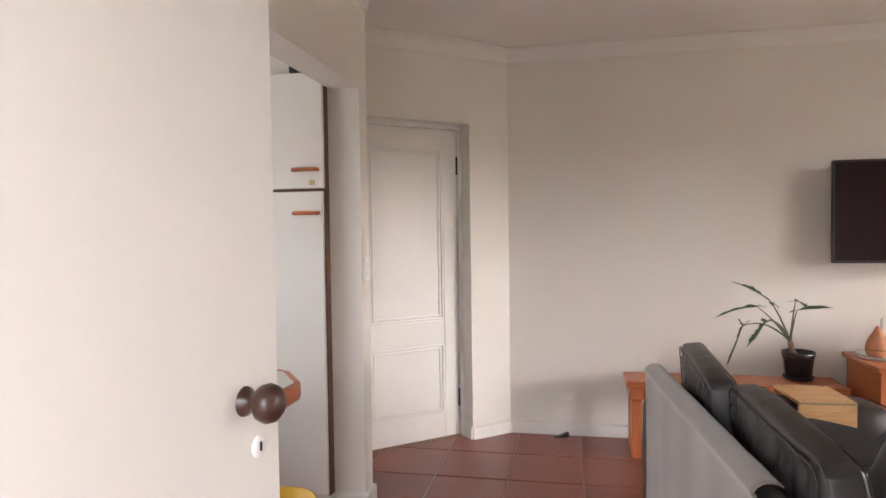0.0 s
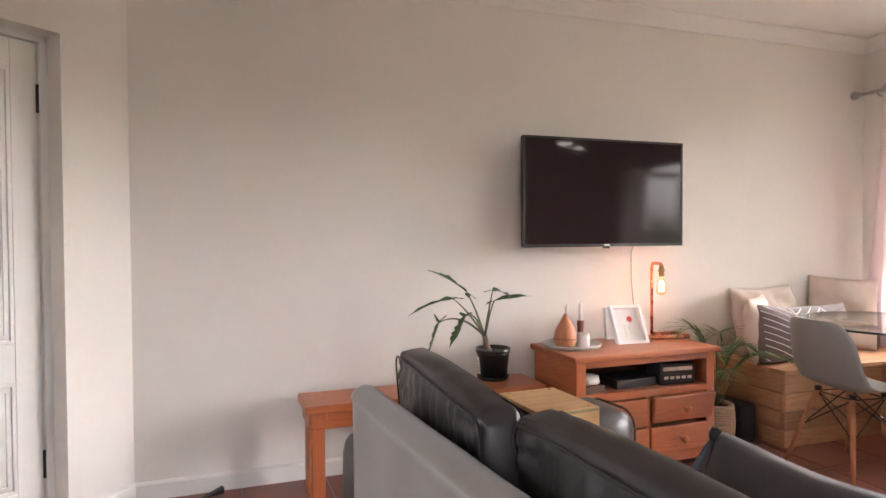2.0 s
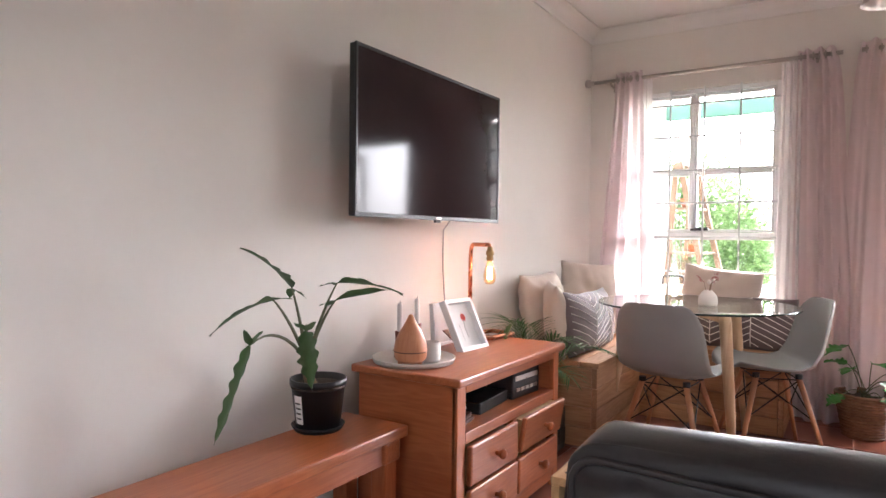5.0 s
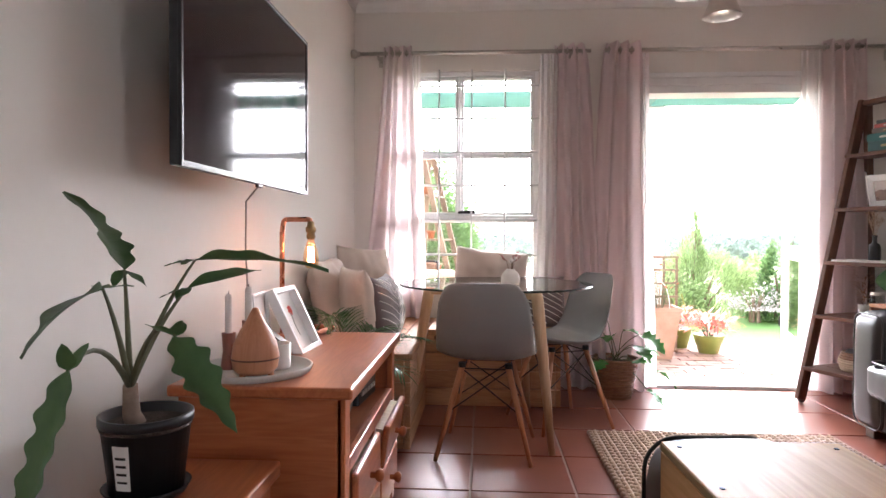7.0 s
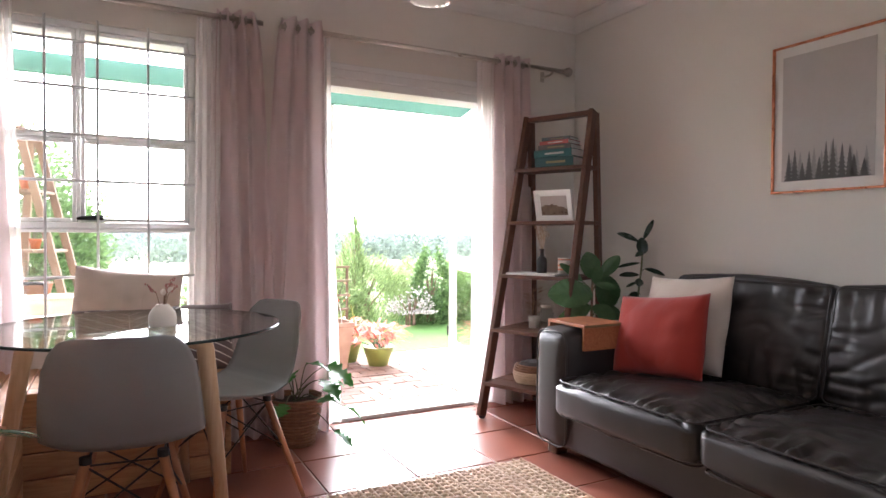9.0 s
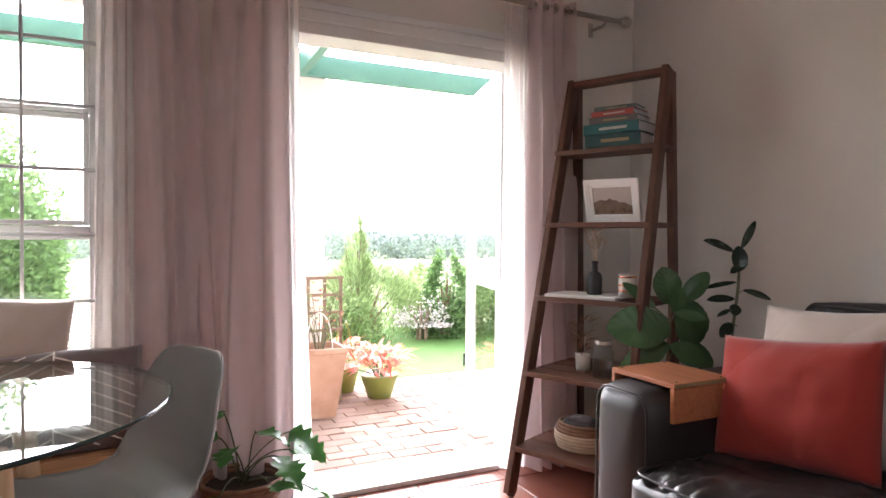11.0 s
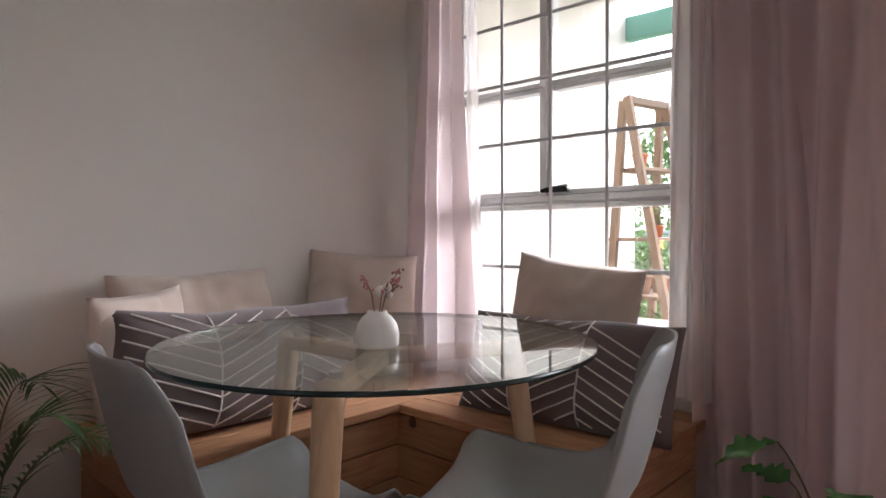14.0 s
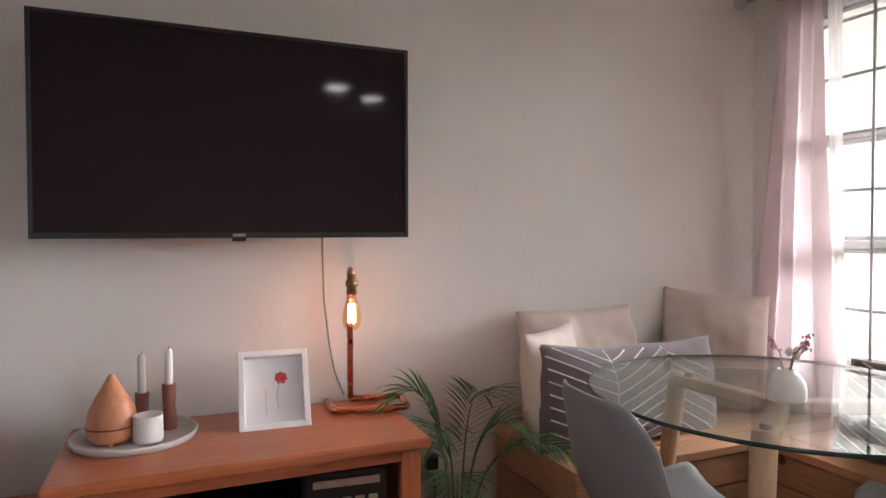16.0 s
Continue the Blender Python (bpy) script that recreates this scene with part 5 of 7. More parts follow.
cushion(pose(3.515, 4.245, SZ, -12, 0, 2), 0.54, 0.44, 0.17, LINEN, "plump natural linen cushion against the wall", 1, wrinkle=0.034)
cushion(pose(4.085, 4.205, SZ + 0.01, -12, 4, -36), 0.42, 0.48, 0.15, LINEN, "natural linen cushion in the seat corner", 2, wrinkle=0.032)
cushion(pose(3.535, 4.005, SZ, -9, 2, 3), 0.80, 0.345, 0.20, MAUVE_GREY, "long mauve-grey cushion with white stitched leaf lines", 3, True)
cushion(pose(4.10, 3.345, SZ, -20, 0, -86), 0.68, 0.32, 0.18, MAUVE_GREY, "mauve-grey cushion with white stitched leaf lines below the window", 4, True)
cushion(pose(4.36, 3.49, SZ + 0.055, -8, 6, -88), 0.47, 0.41, 0.16, LINEN, "natural linen cushion with pulled corners on the window side", 5, sag=0.008, wrinkle=0.034)
cushion(pose(3.285, 4.10, SZ, -6, 0, 30), 0.36, 0.40, 0.13, LINEN, "natural linen cushion wedged at the seat's end", 8)

# ---- glass table ----
TX, TY, TZ, TR = 3.545, 3.45, 0.755, 0.495
tab = thing("glass_table", pose(TX, TY, 0), "round clear glass table on three pale beech legs", "table")
gt = part("glass_top", lathe([(0, TZ), (TR - 0.003, TZ), (TR - 0.003, TZ - 0.010), (0, TZ - 0.010)], 96), TABLE_GLASS, tab, "clear glass top")
gt.visible_shadow = False
part("glass_rim", lathe([(TR - 0.0029, TZ), (TR, TZ - 0.003), (TR, TZ - 0.007), (TR - 0.0029, TZ - 0.010)], 96), EDGE_GLASS, tab, "dark green glass edge", True)
for k, ang in enumerate((94, 214, 334)):
    a = radians(ang)
    c, s = math.cos(a), math.sin(a)
    lg = bmesh.new()
    tube([(0.335 * c, 0.335 * s, TZ - 0.022), (0.345 * c, 0.345 * s, TZ - 0.06), (0.40 * c, 0.40 * s, 0.35), (0.455 * c, 0.455 * s, 0.0)], [0.026, 0.029, 0.024, 0.015], 14, bm=lg)
    part("leg", lg, BEECH_Z, tab, "", True)
    rb = box(0.0, -0.026, TZ - 0.058, 0.335, 0.026, TZ - 0.024, 0.006)
    bmesh.ops.transform(rb, matrix=pose(0, 0, 0, 0, 0, ang), verts=rb.verts[:])
    part("cross_rail", rb, BEECH_X, tab)
    part("glass_pad", lathe([(0, TZ - 0.024), (0.014, TZ - 0.024), (0.014, TZ - 0.011), (0, TZ - 0.011)], 16, m=pose(0.30 * c, 0.30 * s, 0)), STEEL, tab, "steel disc under the glass")
vase = thing("bud_vase", pose(3.475, 3.375, TZ), "squat white ceramic vase with dried pink sprigs", "vase")
part("body", lathe([(0, 0), (0.043, 0), (0.046, 0.006), (0.047, 0.028), (0.043, 0.048), (0.032, 0.064), (0.023, 0.071), (0.021, 0.077), (0.018, 0.077), (0.018, 0.066), (0, 0.06)], 36), CERAMIC, vase, "", True)
vr = random.Random(3)
sg = bmesh.new()
bd = bmesh.new()
for k in range(9):
    a = vr.uniform(0, 6.28)
    e = Vector((0.05 * math.cos(a), 0.05 * math.sin(a), vr.uniform(0.125, 0.17)))
    tube([(0.01 * math.cos(a), 0.01 * math.sin(a), 0.075), (0.4 * e.x, 0.4 * e.y, 0.115), e], 0.0012, 5, bm=sg)
    for j in range(6):
        q = Vector((0.4 * e.x, 0.4 * e.y, 0.115)).lerp(e, vr.uniform(0.2, 1)) + Vector((vr.uniform(-0.008, 0.008), vr.uniform(-0.008, 0.008), vr.uniform(-0.004, 0.004)))
        lathe([(0, -0.004), (0.0035, 0), (0, 0.005)], 6, bm=bd, m=Matrix.Translation(q))
part("sprigs", sg, BARK, vase)
part("buds", bd, surface("dried_pink", (0.42, 0.13, 0.14), (0.55, 0.25, 0.24), rough=0.8), vase, "dried pink buds", True)
pb = bmesh.new()
for k in range(3):
    lathe([(0, 0), (0.008, 0.006), (0.010, 0.014), (0.006, 0.022), (0, 0.024)], 10, bm=pb, m=pose(0.012 * math.cos(k * 2.1) + 0.01, 0.012 * math.sin(k * 2.1) - 0.01, 0.10 + 0.008 * k, 12 * k, 10, 0))
part("bunny_tails", pb, STITCH, vase, "", True)


# ---- moulded chairs ----
def chair(m):
    c = thing("dining_chair", m, "grey moulded plastic shell chair on splayed beech legs", "chair", "chairs at the glass table")
    prof = [(0.225, 0.418, 0.185), (0.215, 0.436, 0.205), (0.17, 0.445, 0.222), (0.08, 0.437, 0.230), (-0.03, 0.430, 0.230), (-0.12, 0.436, 0.226), (-0.185, 0.465, 0.222), (-0.222, 0.53, 0.218), (-0.245, 0.61, 0.212), (-0.262, 0.69, 0.200), (-0.275, 0.745, 0.180), (-0.282, 0.782, 0.150), (-0.284, 0.796, 0.118)]
    P = np.array(prof)
    tt = lin(0, 1, len(P))

    def fn(u, v):
        t = v
        y, z, w = (float(np.interp(t, tt, P[:, i])) for i in range(3))
        s = 2 * u - 1
        seatness = max(0.0, 1 - t / 0.5)
        backness = min(1.0, t / 0.5)
        e = abs(s) ** 3
        zz = z + 0.045 * e * min(1, seatness * 1.4) * min(1, t * 7) + 0.02 * e * (1 - abs(2 * t - 1))
        yy = y + 0.06 * e * backness * (1 - 0.55 * max(0, (t - 0.75) * 4))
        return Vector((s * w, yy, zz))

    part("shell", sheet(fn, 28, 40, 0.006), GREY_SHELL, c, "grey moulded plastic shell", True)
    for sx in (-1, 1):
        for sy in (-1, 1):
            part("leg", tube([(0.105 * sx, 0.10 * sy - 0.01, 0.405), (0.21 * sx, 0.205 * sy - 0.01, 0.0)], [0.015, 0.0095], 12), LEG_WOOD, c, "tapered beech leg", True)
            part("mount", lathe([(0, 0), (0.017, 0), (0.017, 0.022), (0, 0.022)], 14, m=pose(0.105 * sx, 0.10 * sy - 0.01, 0.402)), DARK_METAL, c)
    q = lambda sx, sy, f: Vector((0.105 * sx + 0.105 * sx * f, 0.10 * sy - 0.01 + 0.105 * sy * f, 0.405 * (1 - f)))
    for (a, b) in (((-1, -1), (1, -1)), ((1, -1), (1, 1)), ((1, 1), (-1, 1)), ((-1, 1), (-1, -1))):
        for (e, f, g, h) in ((a, 0.02, b, 0.48), (b, 0.02, a, 0.48), (a, 0.02, b, 0.02)):
            part("wire_brace", tube([q(*e, f), q(*g, h)], 0.0033, 6), DARK_METAL, c, "black wire brace")
    return c


ch1 = chair(pose(3.24, 3.49, 0, 0, 0, -96))
copy_thing(ch1, pose(3.69, 3.115, -0.0, 0, 0, 23) )


# ---- curtains and rods ----
def curtain(y0, y1, yb0, yb1, z0, z1, folds, label, material=CURTAIN, xc=4.405, amp=0.038, seed=0, spread=1.3):
    c = thing("curtain", Matrix.Identity(4), label, "curtain", "curtains")

    def fn(u, v):
        z = z1 + (z0 - z1) * v
        ya, yb = y0 + (yb0 - y0) * v ** spread, y1 + (yb1 - y1) * v ** spread
        ph = 2 * math.pi * folds * (u + 0.09 * noise.noise(Vector((u * 3.1, v * 0.7, seed * 4.0))))
        wob = 0.45 * noise.noise(Vector((u * 4 + seed, v * 1.6, seed)))
        x = xc + amp * (0.75 + 0.45 * v) * math.sin(ph + wob * 3) + 0.012 * noise.noise(Vector((u * 9, v * 3, seed + 2)))
        y = ya + (yb - ya) * (u + 0.025 * math.sin(2 * ph + seed) / folds * (0.4 + v)) + 0.012 * wob * v
        return Vector((x, y, z))

    part("cloth", sheet(fn, int(folds * 16), 30, 0.0), material, c, "", True)
    if material is CURTAIN:
        for k in range(int(folds * 2)):
            u = (k + 0.5) / (folds * 2)
            part("eyelet", tube([(4.405 + 0.021 * math.cos(a), y0 + (y1 - y0) * u, z1 - 0.045 + 0.021 * math.sin(a)) for a in lin(0, 2 * math.pi, 15)], 0.0035, 6, cap=False), STEEL, c, "steel eyelet ring", True)
    return c


CZ = 2.235
curtain(4.17, 3.985, 4.33, 3.91, 0.46, CZ, 4, "mauve eyelet curtain gathered beside the window", seed=1)
curtain(3.06, 2.87, 3.07, 2.74, 0.015, CZ, 3, "mauve eyelet curtain hanging to the floor", seed=2, amp=0.05, xc=4.415, spread=0.5)
curtain(2.735, 2.52, 2.85, 2.47, 0.015, CZ, 3, "mauve eyelet curtain hanging beside the garden door", seed=3, amp=0.05, xc=4.38, spread=0.5)
curtain(1.40, 1.13, 1.37, 1.10, 0.015, CZ, 4, "mauve eyelet curtain beside the ladder shelf", seed=4)
curtain(3.15, 3.04, 3.17, 3.03, 0.50, CZ - 0.05, 3, "white lining at the curtain's edge", SHEER, 4.45, 0.018, 5)
curtain(2.53, 2.45, 2.52, 2.38, 0.02, CZ - 0.05, 3, "white lining of the garden door curtain", SHEER, 4.46, 0.02, 6)
curtain(1.50, 1.35, 1.49, 1.32, 0.02, CZ - 0.05, 4, "white lining of the curtain by the shelf", SHEER, 4.455, 0.022, 7)
curtain(3.99, 3.93, 3.97, 3.88, 0.50, CZ - 0.05, 3, "white lining beside the window", SHEER, 4.455, 0.016, 8)
for (a, b) in ((4.335, 2.83), (2.74, 0.845)):
    rod = thing("curtain_rod", Matrix.Identity(4), "brushed nickel curtain rod with ball ends", "curtain rod", "curtain rods")
    part("pole", tube([(4.405, a, 2.19), (4.405, b, 2.19)], 0.0125, 14), STEEL, rod, "", True)
    ends = ((a, 1),) if a > 4 else ((b, -1),)
    for (y, s) in ends:
        part("finial", lathe([(0.0125, 0), (0.018, 0.006), (0.018, 0.012), (0.012, 0.016), (0.026, 0.026), (0.031, 0.042), (0.026, 0.058), (0, 0.066)], 20, m=pose(4.405, y - 0.01 * s, 2.19, -90 * s)), STEEL, rod, "", True)
    for y in (a - 0.13, b + 0.13) if a > 4 else (a - 0.05, b + 0.10):
        part("bracket", tube([(EX, y, 2.16), (4.43, y, 2.16), (4.405, y, 2.172)], 0.008, 8), STEEL, rod)
        part("bracket_plate", box(EX - 0.006, y - 0.015, 2.13, EX, y + 0.015, 2.20, 0.002), STEEL, rod)

# ---- philodendron in a wicker basket ----
phil = thing("philodendron_plant", pose(4.27, 2.69, 0), "lobed-leaf philodendron in a brown wicker basket", "potted plant")
bk = bmesh.new()
for k in range(15):
    z = 0.008 + 0.0165 * k
    r = 0.095 + 0.045 * z / 0.25
    tube([(r * (1 + 0.018 * math.sin(11 * a + math.pi * (k % 2))) * math.cos(a), r * (1 + 0.018 * math.sin(11 * a + math.pi * (k % 2))) * math.sin(a), z) for a in lin(0, 2 * math.pi, 67)], 0.009, 6, bm=bk, cap=False)
part("basket", bk, WICKER, phil, "brown woven wicker basket", True)
part("liner", lathe([(0, 0.22), (0.125, 0.22), (0.09, 0), (0, 0)], 20), SOIL, phil)
PH = [((-0.12, 0.08, 0.52), 0.15, (-0.6, 0.9, -0.2)), ((-0.05, -0.16, 0.40), 0.18, (-0.5, -0.8, -0.5)), ((-0.04, -0.25, 0.17), 0.15, (-0.3, -0.9, -0.5)), ((-0.12, -0.10, 0.34), 0.17, (-0.9, -0.4, -0.3)), ((-0.16, 0.06, 0.40), 0.13, (-0.9, 0.4, 0.1)), ((-0.10, -0.03, 0.43), 0.14, (-0.6, -0.7, 0.0)), ((-0.20, 0.10, 0.26), 0.12, (-0.8, 0.7, -0.3)), ((0.05, -0.18, 0.30), 0.14, (0.2, -0.9, -0.2)), ((-0.16, -0.16, 0.08), 0.13, (-0.6, -0.7, -0.4)), ((-0.02, 0.08, 0.40), 0.12, (0.1, 0.9, 0.2)), ((-0.12, -0.08, 0.24), 0.12, (-0.8, -0.6, 0.3))]
for k, (e, ll, d) in enumerate(PH):
    e = Vector(e)
    b0 = Vector((0.02 * math.cos(k), 0.02 * math.sin(k), 0.22))
    mid = b0.lerp(e, 0.5) + Vector((0, 0, 0.07))
    pts = [(1 - a) ** 2 * b0 + 2 * a * (1 - a) * mid + a * a * e for a in lin(0, 1, 8)]
    sk = part("leaf_stalk", tube(pts, 0.0028, 6), STEM, phil, "", True)
    part("leaf", leaf_blade(ll, ll * 0.85, 0.5, lobes=5, depth=0.42, n=40, fold=0.2, seed=k, m=aim(e, d, 0.3 * math.sin(k * 2.0))), LEAF_IVY, sk, "", True)

# ---- ladder shelf ----
LS = pose(4.155, 1.08, 0, 0, 0, 23)
sh = thing("ladder_shelf", LS, "dark-stained wooden A-frame ladder shelf in the corner", "shelf")
TOP, LEAN_Y = 1.84, 0.46
yz = lambda z: LEAN_Y * (1 - z / TOP)


def board(p, q, w, t, material, name, parent, along):
    """A straight board from p to q with a w by t section; w lies along the given direction."""
    p, q, along = Vector(p), Vector(q), Vector(along).normalized()
    d = (q - p)
    n = d.normalized().cross(along).normalized()
    bm = bmesh.new()
    for o in (p, q):
        for (a, b) in ((-1, -1), (1, -1), (1, 1), (-1, 1)):
            bm.verts.new(o + along * a * w / 2 + n * b * t / 2)
    bm.verts.ensure_lookup_table()
    v = bm.verts
    for f in ((0, 1, 2, 3), (7, 6, 5, 4), (0, 4, 5, 1), (1, 5, 6, 2), (2, 6, 7, 3), (3, 7, 4, 0)):
        bm.faces.new([v[i] for i in f])
    bmesh.ops.recalc_face_normals(bm, faces=bm.faces[:])
    bmesh.ops.bevel(bm, geom=bm.edges[:], offset=0.003, segments=1, affect="EDGES")
    return part(name, bm, material, parent)


for s in (-1, 1):
    board((0.225 * s * 1.10, yz(0), 0.02), (0.225 * s, 0, TOP), 0.03, 0.065, DARK_WOOD_Z, "front_leg", sh, (1, 0, 0))
    board((0.225 * s * 1.06, -0.13, 0.02), (0.225 * s * 0.995, -0.035, TOP - 0.01), 0.03, 0.05, DARK_WOOD_Z, "back_leg", sh, (1, 0, 0))
    part("castor", lathe([(0, -0.012), (0.018, -0.012), (0.020, 0), (0.018, 0.012), (0, 0.012)], 16, m=pose(0.2475 * s, yz(0) - 0.01, 0.0205, 0, 90, 0)), BLACK_PLASTIC, sh)
part("top_rail", box(-0.21, -0.032, TOP - 0.03, 0.21, 0.03, TOP - 0.002, 0.003), DARK_WOOD_X, sh)
SHZ = (1.506, 1.177, 0.853, 0.531, 0.221)
for z in SHZ:
    f0, b0 = yz(z) + 0.05, -0.03 - 0.1 * (1 - z / TOP)
    n = 3 if z > 1.2 else 4
    es = lin(b0, f0, n + 1)
    for a, b in zip(es, es[1:]):
        part("shelf_slat", box(-0.245, a + 0.003, z - 0.022, 0.245, b - 0.003, z, 0.003), DARK_WOOD_X, sh)


def on_shelf(k, x, y, rz=0.0):
    return LS @ pose(x, y, SHZ[k], 0, 0, rz)


BOOKS = [((0.30, 0.20, 0.055), (0.015, 0.060, 0.060), 0, 3), ((0.31, 0.21, 0.045), (0.012, 0.085, 0.085), 0.056, -2), ((0.26, 0.18, 0.03), (0.10, 0.08, 0.07), 0.102, 2), ((0.24, 0.17, 0.024), (0.34, 0.06, 0.045), 0.133, -3), ((0.22, 0.15, 0.02), (0.08, 0.10, 0.10), 0.158, 4)]
for i, (sz, col, z, rz) in enumerate(BOOKS):
    sz = (sz[0] * 0.84, sz[1] * 0.9, sz[2])
    b = thing("book", LS @ pose(-0.035, 0.055, SHZ[0] + z, 0, 0, rz), ("dark green hardcover book", "teal green hardcover book", "grey-brown hardcover book", "red hardcover book", "dark slate paperback book")[i] + " in a stack", "book", "books on the ladder shelf")
    cm = surface("book_cover", col, tuple(c * 1.25 for c in col), scale=14, rough=0.55, bump=0.1)
    cb = bmesh.new()
    for zz in (0, sz[2] - 0.003):
        box(-sz[0] / 2, -sz[1] / 2 * 0.9, zz, sz[0] / 2, sz[1] / 2 * 0.9, zz + 0.003, 0.001, bm=cb)
    box(-sz[0] / 2, sz[1] / 2 * 0.9 - 0.003, 0.003, sz[0] / 2, sz[1] / 2 * 0.9, sz[2] - 0.003, 0.001, bm=cb)
    part("cover", cb, cm, b)
    part("page_block", box(-sz[0] / 2 + 0.004, -sz[1] / 2 * 0.88, 0.003, sz[0] / 2 - 0.004, sz[1] / 2 * 0.9 - 0.004, sz[2] - 0.003), WHITE_PAPER, b)
    part("spine_bar", box(-sz[0] * 0.3, sz[1] / 2 * 0.9, sz[2] * 0.35, sz[0] * 0.2, sz[1] / 2 * 0.9 + 0.0015, sz[2] * 0.6), STEEL if i % 2 else PLY_EDGE, b)
pf = thing("landscape_frame", LS @ pose(-0.055, 0.13, SHZ[1], 14, 0, 180), "white ridged frame with a brown landscape photo", "picture frame")
W2, H2 = 0.25, 0.19
for k, (e, dd) in enumerate(((0, 0.014), (0.012, 0.010), (0.024, 0.006))):
    part("moulding", frame_rect(-W2 / 2 + e, W2 / 2 - e, e, H2 - e, 0.0125, -dd, 0.006, 0.002), WINDOW_WHITE, pf).matrix_basis = Matrix(((0, 1, 0, 0), (1, 0, 0, 0), (0, 0, 1, 0), (0, 0, 0, 1)))
part("photo", box(-W2 / 2 + 0.036, 0.0, 0.036, W2 / 2 - 0.036, 0.004, H2 - 0.036), surface("photo_sky", (0.42, 0.36, 0.33), (0.55, 0.50, 0.47), scale=5, rough=0.3, bump=0), pf)
hb = sheet(lambda u, v: (-W2 / 2 + 0.036 + (W2 - 0.072) * u, -0.0012, 0.036 + v * (0.045 + 0.02 * math.sin(3 * u + 0.5) + 0.012 * noise.noise(Vector((u * 8, 1, 1))))), 24, 2)
part("photo_hill", hb, surface("photo_hill", (0.12, 0.08, 0.06), (0.24, 0.16, 0.11), scale=30, rough=0.3, bump=0), pf)
bo = thing("bottle_vase", on_shelf(2, 0.055, 0.17), "small dark glass bottle with dried grass stems", "vase")
part("bottle", lathe([(0, 0), (0.030, 0), (0.032, 0.006), (0.032, 0.075), (0.026, 0.092), (0.013, 0.102), (0.012, 0.135), (0.015, 0.138), (0.015, 0.145), (0.010, 0.145), (0.010, 0.10), (0.027, 0.07), (0.027, 0.006), (0, 0.005)], 24), BLACK_PLASTIC, bo, "dark brown glass bottle", True)
gm = bmesh.new()
gr = random.Random(8)
for k in range(12):
    a = gr.uniform(0, 6.28)
    e = Vector((0.075 * math.cos(a) * gr.random(), 0.04 * math.sin(a), gr.uniform(0.22, 0.31)))
    tube([(0, 0, 0.12), (e.x * 0.4, e.y * 0.4, 0.19), e], 0.001, 4, bm=gm)
    for j in range(14):
        q = Vector((e.x * 0.4, e.y * 0.4, 0.19)).lerp(e, gr.random())
        leaf_blade(0.022, 0.007, 0.2, n=3, m=aim(q, (gr.uniform(-1, 1), gr.uniform(-1, 1), gr.uniform(0.2, 1.2))), bm=gm)
part("dried_grass", gm, SEAGRASS, bo, "pale dried grass")
bd_ = thing("white_book", on_shelf(2, 0.04, 0.18, 5), "thin white book lying under the bottle vase", "book")
part("cover", box(-0.16, -0.10, 0.0, 0.16, 0.10, 0.012, 0.002), WHITE_PAPER, bd_)
bo.matrix_basis = on_shelf(2, 0.015, 0.17) @ pose(0, 0, 0.012)
jc = thing("copper_tumbler", on_shelf(2, -0.14, 0.18) @ pose(0, 0, 0.012), "small copper-banded tumbler candle", "candle jar")
part("cup", lathe([(0, 0), (0.036, 0), (0.036, 0.095), (0.033, 0.095), (0.033, 0.06), (0, 0.06)], 26), CERAMIC, jc, "", True)
for z in (0.028, 0.05, 0.085):
    part("band", lathe([(0.0362, z - 0.004), (0.0372, z), (0.0362, z + 0.004)], 26), COPPER, jc, "copper band")
gj = thing("glass_jar", on_shelf(3, -0.075, 0.26), "clear glass jar with twine on the shelf", "jar")
part("jar", lathe([(0, 0), (0.04, 0), (0.042, 0.11), (0.034, 0.125), (0.034, 0.14), (0.031, 0.14), (0.031, 0.12), (0.038, 0.11), (0.037, 0.004), (0, 0.004)], 26), CLEAR_JAR, gj, "", True)
part("lid", lathe([(0, 0.155), (0.035, 0.155), (0.036, 0.14), (0, 0.14)], 26), STEEL, gj)
pg = thing("pampas_bunch", on_shelf(3, 0.06, 0.18), "small bunch of dried brown pampas grass in a cup", "dried flowers")
pm = bmesh.new()
for k in range(160):
    a = gr.uniform(0, 6.28)
    z = gr.uniform(0.06, 0.24)
    leaf_blade(0.05, 0.006, 0.6, n=3, m=aim((0.03 * math.cos(a) * z * 6, 0.02 * math.sin(a), z), (math.cos(a), math.sin(a), 0.8)), bm=pm)
part("plumes", pm, surface("pampas", (0.30, 0.17, 0.11), (0.44, 0.28, 0.19), rough=0.9), pg)
part("cup", lathe([(0, 0), (0.03, 0), (0.034, 0.07), (0.03, 0.07), (0, 0.06)], 20), CERAMIC, pg, "", True)
rb_ = thing("woven_bowl", on_shelf(4, 0.015, 0.27), "round two-tone woven grass basket on the bottom shelf", "basket")
for k in range(8):
    r = 0.10 + 0.012 * math.sin(k * 0.5)
    part("coil", tube([(r * math.cos(a), 0.8 * r * math.sin(a), 0.008 + k * 0.0135) for a in lin(0, 2 * math.pi, 40)], 0.008, 6, cap=False), SEAGRASS if k < 5 else WICKER, rb_, "", True)
part("cloth", soft_box(0.15, 0.11, 0.08, 0.03, 8, 0.01, 0.01, 4, 20), GREY_COTTON, rb_, "dark cloth folded inside", True).matrix_basis = pose(0, 0, 0.085)
sb = thing("small_box", on_shelf(4, -0.15, 0.31, 12), "small red-brown wooden box on the bottom shelf", "box")
part("body", box(-0.05, -0.05, 0, 0.05, 0.05, 0.06, 0.003), PINE_ORANGE_X, sb)
